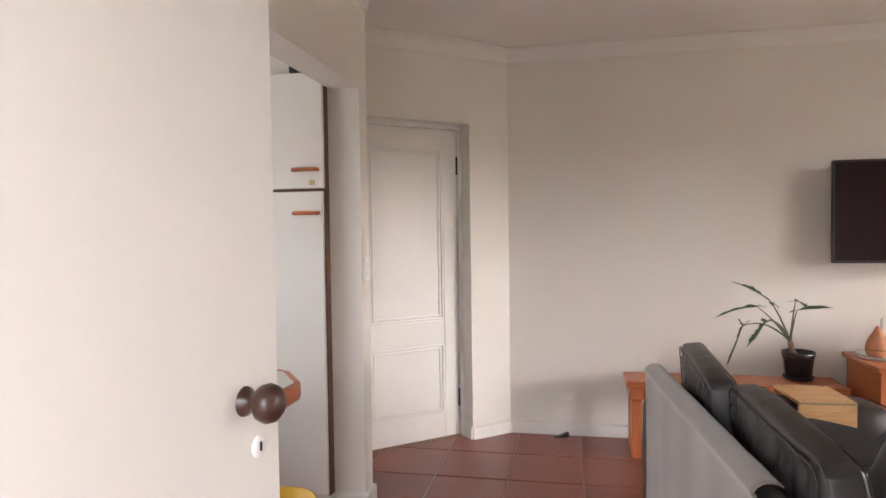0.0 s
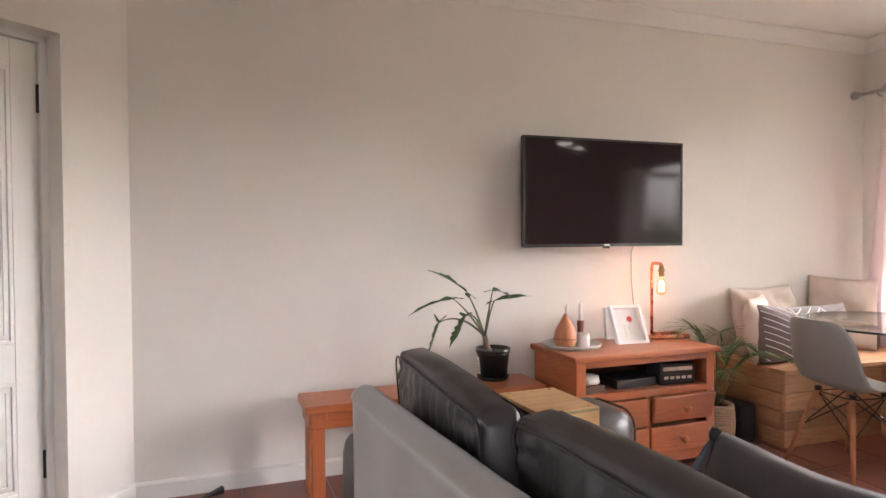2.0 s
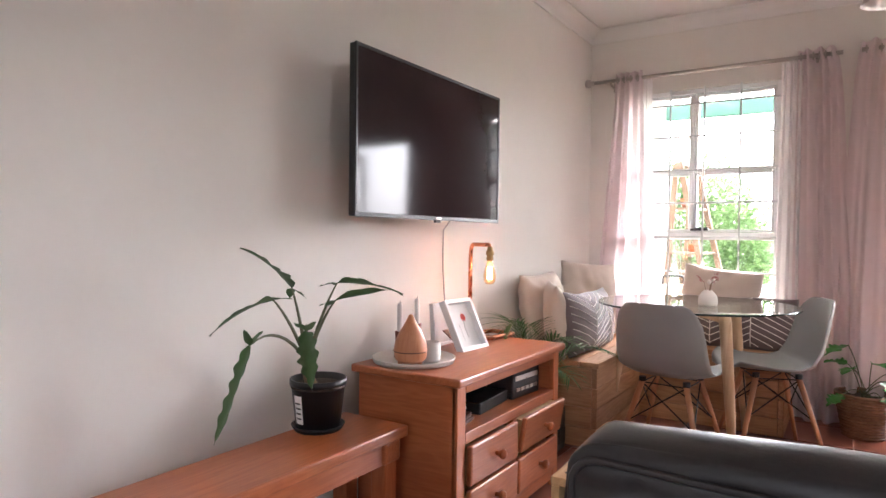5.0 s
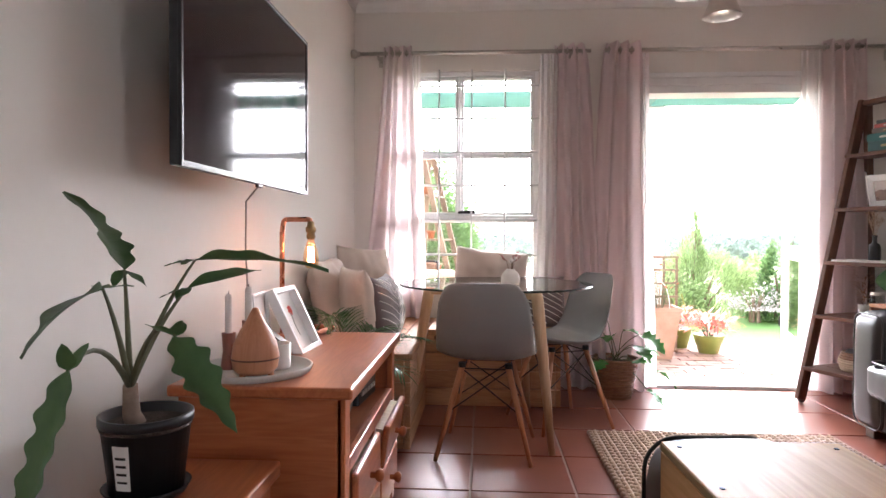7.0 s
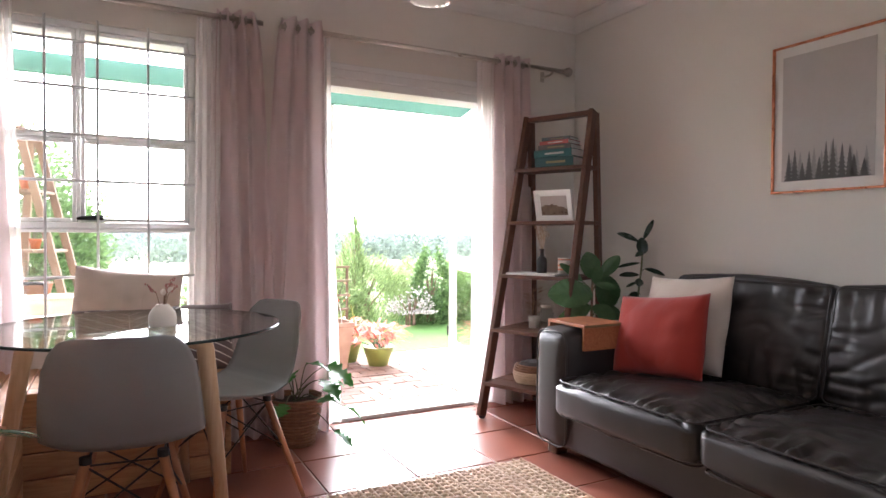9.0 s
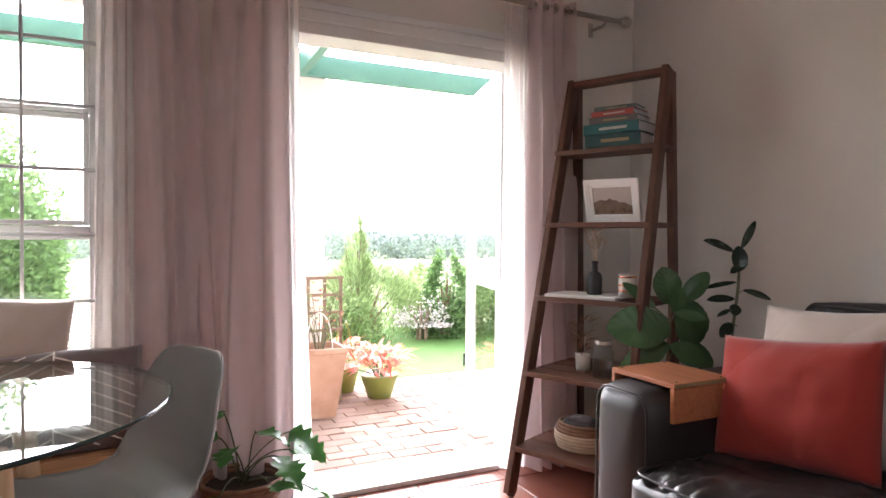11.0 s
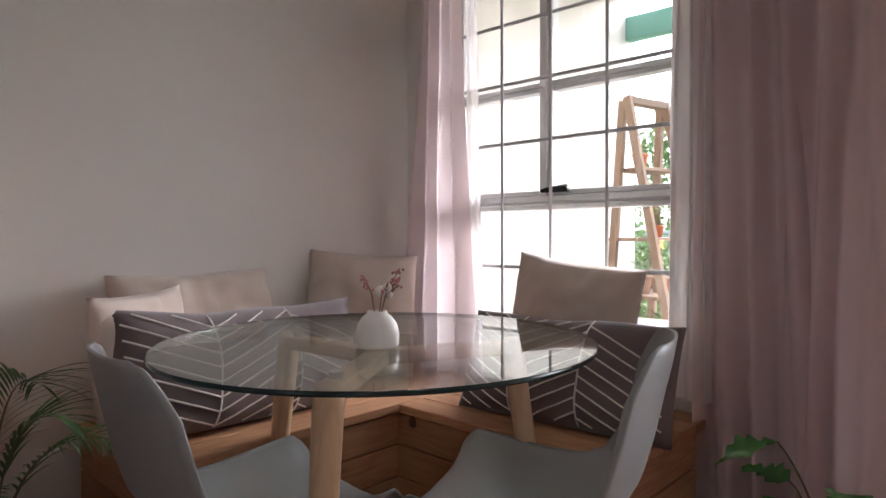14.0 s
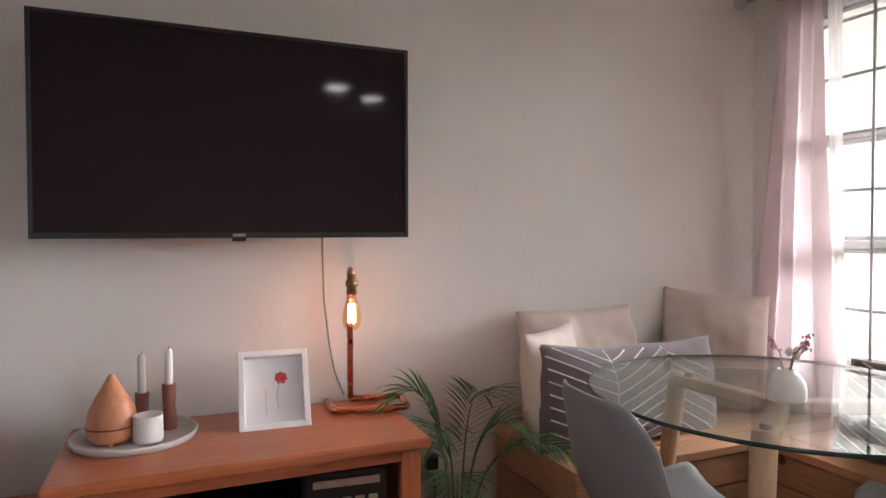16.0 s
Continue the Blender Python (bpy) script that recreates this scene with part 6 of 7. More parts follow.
part("lid", box(-0.053, -0.053, 0.06, 0.053, 0.053, 0.072, 0.003), PINE_ORANGE_X, sb)

# ---- plants behind the sofa arm ----
VIEW_R, VIEW_N = Vector((-0.372, -0.928, 0)), Vector((-0.928, 0.372, 0))


def facing(p, d, n):
    """A pose at p whose +y runs along d and whose +z leans towards n."""
    y = Vector(d).normalized()
    x = y.cross(Vector(n)).normalized()
    z = x.cross(y)
    return Matrix(((x.x, y.x, z.x, p[0]), (x.y, y.y, z.y, p[1]), (x.z, y.z, z.z, p[2]), (0, 0, 0, 1)))


def broad_leaf(length, width, seed, tip=2.5, ruffle=0.06, n=18):
    """A broad leaf along +y, rounded towards the tip, with sunk midrib and side veins."""
    def fn(u, v):
        s, t = 2 * u - 1, v
        hw = width / 2 * max(0.02, math.sin(math.pi * t ** 0.85) ** 0.62 * (0.72 + 0.42 * t))
        rib = 0.016 * width * math.cos(2 * math.pi * (t * 7 - abs(s) * 1.6))
        z = 0.16 * abs(s) * hw + rib * abs(s) - 0.12 * length * t ** tip + ruffle * hw * math.sin(9 * t + 2 * s + seed) * s * s
        return Vector((s * hw, length * t, z))
    return sheet(fn, 16, n * 2)


fig = thing("fiddle_leaf_plant", pose(3.80, 1.11, 0), "fiddle-leaf fig with broad leaves beside the sofa", "potted plant")
part("pot", lathe([(0, 0), (0.07, 0), (0.085, 0.26), (0.078, 0.26), (0.075, 0.24), (0, 0.24)], 32), CERAMIC, fig, "", True)
part("soil", lathe([(0, 0.245), (0.076, 0.242)], 20), SOIL, fig)
part("trunk", tube([(0, 0, 0.24), (0.004, 0.005, 0.5), (0, 0, 0.84)], [0.010, 0.009, 0.006], 10), BARK, fig, "", True)
# each leaf: where it starts and ends (across, up), its width, and how far it stands forward
FG = [(-0.009, 0.760, -0.268, 0.769, 0.185, 0.05), (-0.009, 0.849, -0.034, 0.997, 0.130, 0.00), (0.038, 0.855, 0.153, 0.978, 0.085, 0.00),
      (0.038, 0.868, 0.139, 0.678, 0.175, -0.03), (-0.022, 0.697, -0.232, 0.599, 0.105, 0.07), (-0.013, 0.690, 0.114, 0.627, 0.100, 0.06),
      (0.032, 0.678, 0.224, 0.595, 0.110, -0.06), (0.006, 0.817, 0.110, 0.802, 0.050, 0.06), (-0.057, 0.830, -0.181, 0.936, 0.055, -0.04),
      (0.006, 0.817, 0.013, 0.918, 0.070, 0.05)]
for k, (r0, z0, r1, z1, w, dep) in enumerate(FG):
    p = VIEW_R * r0 + VIEW_N * (0.01 + dep * 0.4) + Vector((0, 0, z0))
    q = VIEW_R * r1 + VIEW_N * (0.02 + dep) + Vector((0, 0, z1))
    sk = part("leaf_stalk", tube([(0, 0, max(0.5, z0 - 0.05)), p], 0.0035, 6), STEM, fig)
    lf = broad_leaf((q - p).length, w, k)
    bmesh.ops.transform(lf, matrix=facing(p, q - p, VIEW_N + Vector((0, 0, 0.4))), verts=lf.verts[:])
    part("leaf", lf, LEAF_FIG, sk, "", True)
rub = thing("rubber_plant", pose(3.735, 0.80, 0), "tall thin rubber plant with dark leaves behind the sofa", "potted plant")
part("pot", lathe([(0, 0), (0.07, 0), (0.082, 0.20), (0.076, 0.20), (0, 0.18)], 28), POT_CLAY, rub, "", True)
part("trunk", tube([VIEW_R * -0.05 + Vector((0, 0, 0.18)), VIEW_R * -0.035 + Vector((0, 0, 0.6)), Vector((0, 0, 0.90)), VIEW_R * 0.008 + Vector((0, 0, 1.08))], [0.008, 0.007, 0.006, 0.004], 8), STEM, rub, "", True)
RB = [(0.008, 1.070, 0.067, 1.189, 0.035, 0.00), (-0.022, 1.059, -0.145, 1.114, 0.052, 0.00), (-0.003, 1.083, -0.008, 0.985, 0.075, 0.02),
      (0.036, 1.015, -0.051, 0.979, 0.040, 0.03), (-0.009, 0.934, -0.154, 0.919, 0.026, 0.02), (-0.016, 0.865, -0.140, 0.870, 0.042, 0.02),
      (0.018, 0.899, 0.148, 0.870, 0.042, 0.00), (-0.031, 0.821, -0.100, 0.800, 0.022, 0.02), (-0.018, 0.843, -0.023, 0.800, 0.055, 0.02),
      (-0.028, 0.765, -0.089, 0.716, 0.052, 0.03), (-0.016, 0.668, 0.023, 0.603, 0.050, 0.00)]
for k, (r0, z0, r1, z1, w, dep) in enumerate(RB):
    p = VIEW_R * r0 + VIEW_N * 0.005 + Vector((0, 0, z0))
    q = VIEW_R * r1 + VIEW_N * (0.01 + dep) + Vector((0, 0, z1))
    lf = broad_leaf((q - p).length, w, k, ruffle=0.0, n=8)
    bmesh.ops.transform(lf, matrix=facing(p, q - p, VIEW_N + Vector((0, 0, 0.9))), verts=lf.verts[:])
    sk = part("leaf_stalk", tube([(0, 0, z0 - 0.015), p], 0.002, 6), STEM, rub)
    part("leaf", lf, LEAF_RUBBER, sk, "", True)


# ---- leather sofas ----
def boxed_cushion(sx, sy, sz, r, puff, seed, gather=0.012, n=52):
    """A boxed leather cushion lying flat: smooth panels that pucker along the seams, slumping a little."""
    own = soft_box(sx, sy, sz, r, n, puff, 0.0, seed, 5)
    for v in own.verts:
        x, y, z = v.co
        ex, ey = max(0.0, sx / 2 - abs(x)), max(0.0, sy / 2 - abs(y))
        top = min(1.0, max(0.0, (abs(z) - sz * 0.22) / (sz * 0.2)))
        pucker = 0.0
        for e, along, other in ((ey, x, y), (ex, y, x)):
            fold = 1 - abs(noise.noise(Vector((along * 19 + seed * 3.7, other * 3.5, seed + (3 if z > 0 else 8))))) * 3.2
            pucker += max(0.0, fold) * (e / 0.045) * math.exp(1 - e / 0.045)
        ridge = max(0.0, 1 - abs(noise.noise(Vector((x * 6 + seed, y * 9, seed + 5.0)))) * 6)
        slump = (noise.noise(Vector((x * 3.2 + seed, y * 3.2, z * 2 + seed))) * 0.014 - 0.008 * ridge) * min(1, min(ex, ey) / 0.08)
        v.co.z += (1 if z > 0 else -1) * top * (slump - gather * pucker)
        if top < 0.5:
            rip = noise.noise(Vector((x * 11 + seed, y * 11, z * 5))) * 0.0025
            v.co.x += rip * (1 if ex < 0.02 else 0) * (1 if x > 0 else -1)
            v.co.y += rip * (1 if ey < 0.02 else 0) * (1 if y > 0 else -1)
    return own


def tapered(bm, h, thin):
    """Thins an upright cushion towards its top edge (+y)."""
    for v in bm.verts:
        v.co.z *= 1 - thin * max(0.0, min(1.0, v.co.y / h + 0.5)) ** 1.5
    return bm


def seam_loop(sx, sy, z, corner=0.045):
    """A closed piping line round a panel's edge."""
    pts = []
    for cx, cy, a0 in ((1, 1, 0), (-1, 1, 90), (-1, -1, 180), (1, -1, 270)):
        for a in lin(0, 90, 6):
            q = radians(a0 + a)
            pts.append((cx * (sx / 2 - corner) + corner * math.cos(q), cy * (sy / 2 - corner) + corner * math.sin(q), z))
    return tube(pts + [pts[0]], 0.0042, 6, cap=False)


def sofa(m, L, D, arm, label, back_h=0.80, seed=0, arm_h=0.63, over=0.0, twist=0.0):
    s = thing("leather_sofa", m, label, "sofa", "leather sofas")
    h = L / 2
    part("base", box(-h + 0.03, 0.05, 0.06, h - 0.03, D - 0.07, 0.27, 0.02, 3), LEATHER, s)
    for sx in (-1, 1):
        ob = part("arm", soft_box(arm, D - 0.06, arm_h - 0.05, 0.065, 14, 0.010, 0.0012, seed + sx, 4), LEATHER, s, "padded leather armrest", True)
        ob.matrix_basis = pose(sx * (h - arm / 2), D / 2 - 0.01, 0.05 + (arm_h - 0.05) / 2)
        front = seam_loop(arm - 0.02, arm_h - 0.07, 0.0, 0.06)
        bmesh.ops.transform(front, matrix=pose(0, D / 2 - 0.045, 0, 90), verts=front.verts[:])
        part("piping", front, LEATHER, ob, "", True)
        for y in (0.10, D - 0.12):
            part("foot", box(sx * (h - 0.10) - 0.035, y - 0.035, 0, sx * (h - 0.10) + 0.035, y + 0.035, 0.065, 0.005), DARK_WOOD_Z, s, "dark wooden foot")
    w = (L - 2 * arm) / 2
    for k in (-1, 1):
        sd = D - 0.24
        ob = part("seat_cushion", boxed_cushion(w - 0.006, sd, 0.185, 0.05, 0.028, seed + 3 + k, 0.024), LEATHER, s, "creased leather seat cushion", True)
        ob.matrix_basis = pose(k * w / 2, 0.24 + sd / 2 + 0.04, 0.335)
        for z in (0.078, -0.078):
            part("piping", seam_loop(w - 0.034, sd - 0.028, z), LEATHER, ob, "", True)
        bw, bh, bt = w + over - 0.006, 0.49, 0.175
        ob = part("back_cushion", tapered(boxed_cushion(bw, bh, bt, 0.03, 0.026, seed + 7 + k, 0.016), bh, 0.42), LEATHER, s, "puffed leather back cushion", True)
        ob.matrix_basis = pose(k * (w + over) / 2, 0.175 + 0.0025 * abs(twist), 0.640, 8, 0, -twist if k < 0 else -twist * 0.5) @ pose(0, 0, 0, 90)
        for z in (bt / 2 - 0.008, 0.008 - bt / 2):
            part("piping", tapered(seam_loop(bw - 0.016, bh - 0.016, z, 0.03), bh, 0.42), LEATHER, ob, "", True)
    bk = soft_box(L - 2 * arm + 0.04, 0.08, back_h - 0.10, 0.03, 12, 0.004, 0.001, seed + 11, 5)
    part("back", bk, LEATHER, s, "", True).matrix_basis = pose(0, 0.052, 0.08 + (back_h - 0.10) / 2)
    return s


sofa(pose(2.57, 0.70, 0), 2.14, 0.97, 0.25, "black leather two-seat sofa against the wall", 0.84, 1)
S1 = pose(0.560, 2.27, 0, 0, 0, -85.8)
s1 = sofa(S1, 1.76, 1.04, 0.27, "black leather sofa seen from behind with a suede back", 0.79, 4, over=0.12, twist=7.0)


def back_cover(u, v):
    x = -0.635 + 1.27 * u
    if v < 0.82:
        z = 0.03 + (0.795 - 0.03) * v / 0.82
        y = 0.004 - 0.012 * noise.noise(Vector((x * 5, z * 1.2, 7))) * (1 - 0.5 * v) - 0.01
    else:
        a = (v - 0.82) / 0.18 * math.pi * 0.75
        z = 0.775 + 0.035 * math.sin(a) + 0.004 * noise.noise(Vector((x * 7, 1, 1)))
        y = 0.03 - 0.042 * math.cos(a)
    return Vector((x, y, z))


part("back_cover", sheet(back_cover, 60, 40, 0.004), SUEDE, s1, "taupe suede back panel with soft creases", True)


def arm_tray(m, w, d, drop, label, wood=PLY_Y):
    t = thing("arm_tray", m, label, "tray", "armrest trays")
    part("top_board", box(-w / 2, -d / 2, 0, w / 2, d / 2, 0.016, 0.002), wood, t)
    part("edge_band", box(-w / 2 - 0.0015, -d / 2 + 0.003, 0.003, w / 2 + 0.0015, d / 2 - 0.003, 0.0135), PLY_EDGE, t)
    for s in (-1, 1):
        part("side_board", box(s * w / 2 - 0.008 - 0.008 * s, -d / 2, -drop, s * w / 2 + 0.008 - 0.008 * s, d / 2, -0.0005, 0.002), wood, t)
    for sx in (-1, 1):
        for sy in (-1, 1):
            part("screw", lathe([(0, 0.0175), (0.004, 0.0172), (0.004, 0.015)], 10, m=pose(sx * (w / 2 - 0.02), sy * (d / 2 - 0.03), 0)), DARK_METAL, t)
    return t


arm_tray(pose(1.222, 3.075, 0.646, 0, 0, -88), 0.285, 0.225, 0.11, "plywood armrest tray over the sofa arm") 
arm_tray(pose(3.515, 1.40, 0.642, 0, 0, 0), 0.285, 0.26, 0.11, "red-brown pine armrest tray on the leather arm", PLY_RED)
cushion(pose(3.165, 1.13, 0.44, -16, -3, 186), 0.46, 0.47, 0.17, LINEN, "large natural linen cushion on the leather sofa", 6)
cushion(pose(3.15, 1.30, 0.43, -18, -6, 188), 0.49, 0.40, 0.16, RED_COTTON, "rust-red cotton cushion on the leather sofa", 7, wrinkle=0.016)
tp = cushion(pose(1.08, 1.98, 0.42, -24, 4, -78), 0.56, 0.40, 0.16, GREY_COTTON, "charcoal cushion with a black tassel on the sofa", 9)
ts = bmesh.new()
for k in range(60):
    a = gr.uniform(0, 6.28)
    r = 0.012 + 0.008 * gr.random()
    tube([(0, 0, 0), (r * 0.6 * math.cos(a), r * 0.6 * math.sin(a), -0.03), (r * 1.5 * math.cos(a), r * 1.5 * math.sin(a), -0.10)], 0.0018, 4, bm=ts)
lathe([(0, 0.016), (0.010, 0.012), (0.013, 0), (0.010, -0.012), (0.006, -0.016)], 12, bm=ts)
part("tassel", ts, BLACK_PLASTIC, tp, "black thread tassel").matrix_basis = pose(-0.275, -0.005, 0.385)

# ---- picture above the sofa ----
pic = thing("framed_print", pose(2.75, SY + 0.001, 1.297), "copper-framed print of misty grey pine trees", "picture")
PW, PH_ = 0.52, 0.703
Q = Matrix(((0, 1, 0, 0), (1, 0, 0, 0), (0, 0, 1, 0), (0, 0, 0, 1)))
part("frame", frame_rect(-PW / 2, PW / 2, 0, PH_, 0.010, 0, 0.022, 0.002), COPPER, pic, "thin copper frame").matrix_basis = Q
part("mount", box(-PW / 2 + 0.009, 0.004, 0.009, PW / 2 - 0.009, 0.010, PH_ - 0.009), WHITE_PAPER, pic)
part("print", box(-PW / 2 + 0.05, 0.010, 0.055, PW / 2 - 0.05, 0.0115, PH_ - 0.055), surface("misty_print", (0.52, 0.49, 0.48), (0.60, 0.57, 0.56), scale=4, rough=0.7, bump=0), pic)
tr_ = random.Random(21)
for layer, (y, n, h0, h1, col) in enumerate(((0.0125, 12, 0.10, 0.19, (0.36, 0.35, 0.35)), (0.0135, 11, 0.08, 0.20, (0.16, 0.16, 0.16)))):
    tb = bmesh.new()
    for k in range(n):
        x = -PW / 2 + 0.075 + (PW - 0.15) * (k + 0.5) / n + tr_.uniform(-0.01, 0.01)
        hh = tr_.uniform(h0, h1) * (1.15 if 0.3 < k / n < 0.65 else 0.75)
        for j in range(7):
            z0 = 0.057 + hh * j / 7
            ww = 0.026 * (1 - j / 7.5)
            v = [tb.verts.new(p) for p in ((x - ww, y, z0), (x + ww, y, z0), (x, y, z0 + hh / 4.2))]
            tb.faces.new(v)
    part("tree_layer", tb, surface("print_ink", col, tuple(c * 1.2 for c in col), scale=30, rough=0.7, bump=0), pic)

# ---- jute rug ----
rug = thing("jute_rug", pose(0, 0, 0), "rectangular braided jute rug in natural tan", "rug")
RX0, RX1, RY0, RY1 = 1.72, 3.50, 1.80, 2.97
nr = 52
rows_ = lin(RY0, RY1, nr)
for i in range(nr):
    y = rows_[i]
    rr_ = random.Random(i)
    x1 = RX1 + rr_.uniform(-0.008, 0.008)
    ts_ = lin(0, 1, 300)
    ph_ = math.pi * i + rr_.uniform(-0.6, 0.6)
    pts = [(RX0 + (x1 - RX0) * t, y + 0.0055 * math.sin(2 * math.pi * 46 * t + ph_) + 0.003 * math.sin(9 * t + i), 0.010 + 0.004 * math.sin(2 * math.pi * 46 * t + 1.5 + ph_)) for t in ts_]
    part("braid", tube(pts, [0.0108 + 0.0032 * math.sin(2 * math.pi * 92 * t + ph_) for t in ts_], 6), JUTE, rug, "", True)
fr_ = bmesh.new()
for k in range(46):
    y = RY0 + (RY1 - RY0) * k / 45
    a = gr.uniform(-0.5, 0.5)
    tube([(RX1 - 0.01, y, 0.010), (RX1 + 0.012, y + 0.006 * a, 0.008), (RX1 + 0.022, y + 0.014 * a, 0.004)], [0.004, 0.003, 0.001], 5, bm=fr_)
part("frayed_edge", fr_, JUTE, rug)

# ---- pendant lamps ----
for (x, y, w) in ((3.176, 2.459, 0.25), (2.91, 2.675, 0.25)):
    p = thing("pendant_lamp", pose(x, y, 1.975), "lit brushed nickel pendant lamp hanging from the ceiling", "lamp", "pendant lamps")
    part("shade", lathe([(0.084, 0.0), (0.082, 0.006), (0.058, 0.06), (0.054, 0.13), (0.04, 0.145), (0.012, 0.15), (0.011, 0.145), (0.036, 0.138), (0.049, 0.125), (0.053, 0.06), (0.078, 0.006), (0.080, 0.0)], 40), STEEL, p, "", True)
    part("stem", tube([(0, 0, 0.148), (0, 0, CEIL - 1.975)], 0.006, 8), STEEL, p)
    part("rose", lathe([(0, CEIL - 2.0), (0.045, CEIL - 1.995), (0.05, CEIL - 1.975), (0, CEIL - 1.975)], 24), STEEL, p)
    part("lamp_bulb", lathe([(0, 0.03), (0.018, 0.034), (0.026, 0.048), (0.02, 0.075), (0.012, 0.1), (0, 0.1)], 24), LAMP_DISC, p, "glowing lamp bulb", True)
    sp = new("pendant_light", bpy.data.lights.new("pendant_light", "AREA"))
    sp.data.shape, sp.data.size, sp.data.energy, sp.data.color = "DISK", 0.12, w, (1.0, 0.90, 0.78)
    sp.matrix_world = pose(x, y, 1.985)

# ---- kitchen seen through the opening ----
cup = thing("kitchen_cupboard", pose(-0.97, 3.0, 0), "tall cream kitchen cupboard with wooden bar handles", "cupboard")
# carcass coloured dark to paint the shadow lines at the door gaps
part("carcass", box(-0.66, 0.022, 0.08, -0.002, 0.075, 2.16, 0.002), DARK_WOOD_Z, cup)
part("plinth", box(-0.66, 0.04, 0.0, 0.0, 0.075, 0.08), WHITE_GLOSS, cup)
lowd = part("lower_door", box(-0.655, 0, 0.09, -0.008, 0.02, 1.585, 0.004), WHITE_GLOSS, cup)
upd = part("upper_door", box(-0.655, 0, 1.600, -0.001, 0.02, 2.16, 0.004), WHITE_GLOSS, cup)
for (z, par) in ((1.690, upd), (1.480, lowd)):
    part("handle", tube(arc([(-0.15, 0, z), (-0.15, -0.03, z), (-0.03, -0.03, z), (-0.03, 0, z)], 4, 0.25), 0.010, 8), PINE_ORANGE_X, par, "orange wooden bar handle", True)
part("warning_label", box(-0.075, -0.0015, 1.615, -0.045, 0, 1.64), surface("label_gold", (0.5, 0.38, 0.16), (0.6, 0.48, 0.25), rough=0.5), upd)
part("fan_box", box(-0.17, 0.0, 2.163, -0.11, 0.07, 2.205, 0.005), BLACK_PLASTIC, cup, "small black box on top")
frg = thing("fridge", pose(-1.68, 3.0, 0), "silver-grey fridge freezer beside the cupboard", "fridge")
part("body", box(-0.58, 0.03, 0.03, -0.005, 0.075, 1.80, 0.01), ZINC, frg)
part("upper_door", box(-0.58, -0.03, 0.74, -0.005, 0.028, 1.80, 0.012), ZINC, frg)
part("lower_door", box(-0.58, -0.03, 0.04, -0.005, 0.028, 0.73, 0.012), ZINC, frg)
part("control_panel", box(-0.10, -0.034, 1.70, -0.02, -0.03, 1.76, 0.002), DARK_METAL, frg)
ctr = thing("breakfast_counter", pose(0, 0, 0), "pale breakfast counter with an orange wooden edge", "counter")
pts = [(-1.35, 1.05), (-0.60, 1.05), (-0.60, 1.82), (-0.70, 1.955), (-1.35, 1.955)]


def slab(poly, z0, z1):
    bm = bmesh.new()
    a = [bm.verts.new((x, y, z0)) for x, y in poly]
    b = [bm.verts.new((x, y, z1)) for x, y in poly]
    bm.faces.new(a[::-1])
    bm.faces.new(b)
    for i in range(len(poly)):
        j = (i + 1) % len(poly)
        bm.faces.new((a[i], a[j], b[j], b[i]))
    bmesh.ops.recalc_face_normals(bm, faces=bm.faces[:])
    return bm


part("worktop", slab(pts, 0.905, 0.952), surface("laminate", (0.62, 0.60, 0.55), (0.70, 0.68, 0.63), scale=20, rough=0.4, bump=0.05), ctr)
eb = bmesh.new()
for (p, q) in zip(pts[:-1], pts[1:]):
    p, q = Vector((*p, 0)), Vector((*q, 0))
    d = (q - p).normalized()
    nn = Vector((d.y, -d.x, 0))
    eb2 = box(0, 0, 0.902, (q - p).length, 0.022, 0.953, 0.008)
    bmesh.ops.transform(eb2, matrix=Matrix(((d.x, nn.x, 0, p.x), (d.y, nn.y, 0, p.y), (0, 0, 1, 0), (0, 0, 0, 1))), verts=eb2.verts[:])
    bmesh.ops.recalc_face_normals(eb2, faces=eb2.faces[:])
    merge(eb, eb2)
part("wooden_edge", eb, PINE_ORANGE_Y, ctr, "orange wooden edge band")
part("support_panel", box(-1.25, 1.25, 0, -0.98, 1.85, 0.905), WHITE_GLOSS, ctr)
bn = thing("yellow_bucket", pose(-0.92, 2.35, 0), "yellow plastic bucket on the kitchen floor", "bucket")
part("bucket", lathe([(0, 0.005), (0.11, 0.005), (0.14, 0.33), (0.146, 0.335), (0.146, 0.345), (0.135, 0.345), (0.107, 0.02), (0, 0.02)], 36), surface("yellow_plastic", (0.75, 0.45, 0.03), (0.80, 0.52, 0.06), rough=0.4, bump=0.05), bn, "", True)
sw = thing("light_switch", pose(-0.807, 3.133, 1.20), "white wall light switch plate", "switch")
part("plate", box(-0.003, -0.035, -0.06, 0.007, 0.035, 0.06, 0.003), WINDOW_WHITE, sw)
for z in (-0.02, 0.02):
    part("rocker", box(0.007, -0.012, z - 0.015, 0.011, 0.012, z + 0.015, 0.002), WINDOW_WHITE, sw)
wd = thing("door_wedge", pose(0.13, 4.33, 0, 0, 0, 20), "small dark door wedge by the skirting", "door wedge")
wm = bmesh.new()
v = [wm.verts.new(p) for p in ((-0.05, -0.015, 0), (0.05, -0.015, 0), (0.05, 0.015, 0), (-0.05, 0.015, 0), (0.05, -0.015, 0.03), (0.05, 0.015, 0.03))]
for f in ((3, 2, 1, 0), (1, 2, 5, 4), (0, 1, 4), (3, 5, 2), (0, 4, 5, 3)):
    wm.faces.new([v[i] for i in f])
part("wedge", wm, BLACK_PLASTIC, wd)

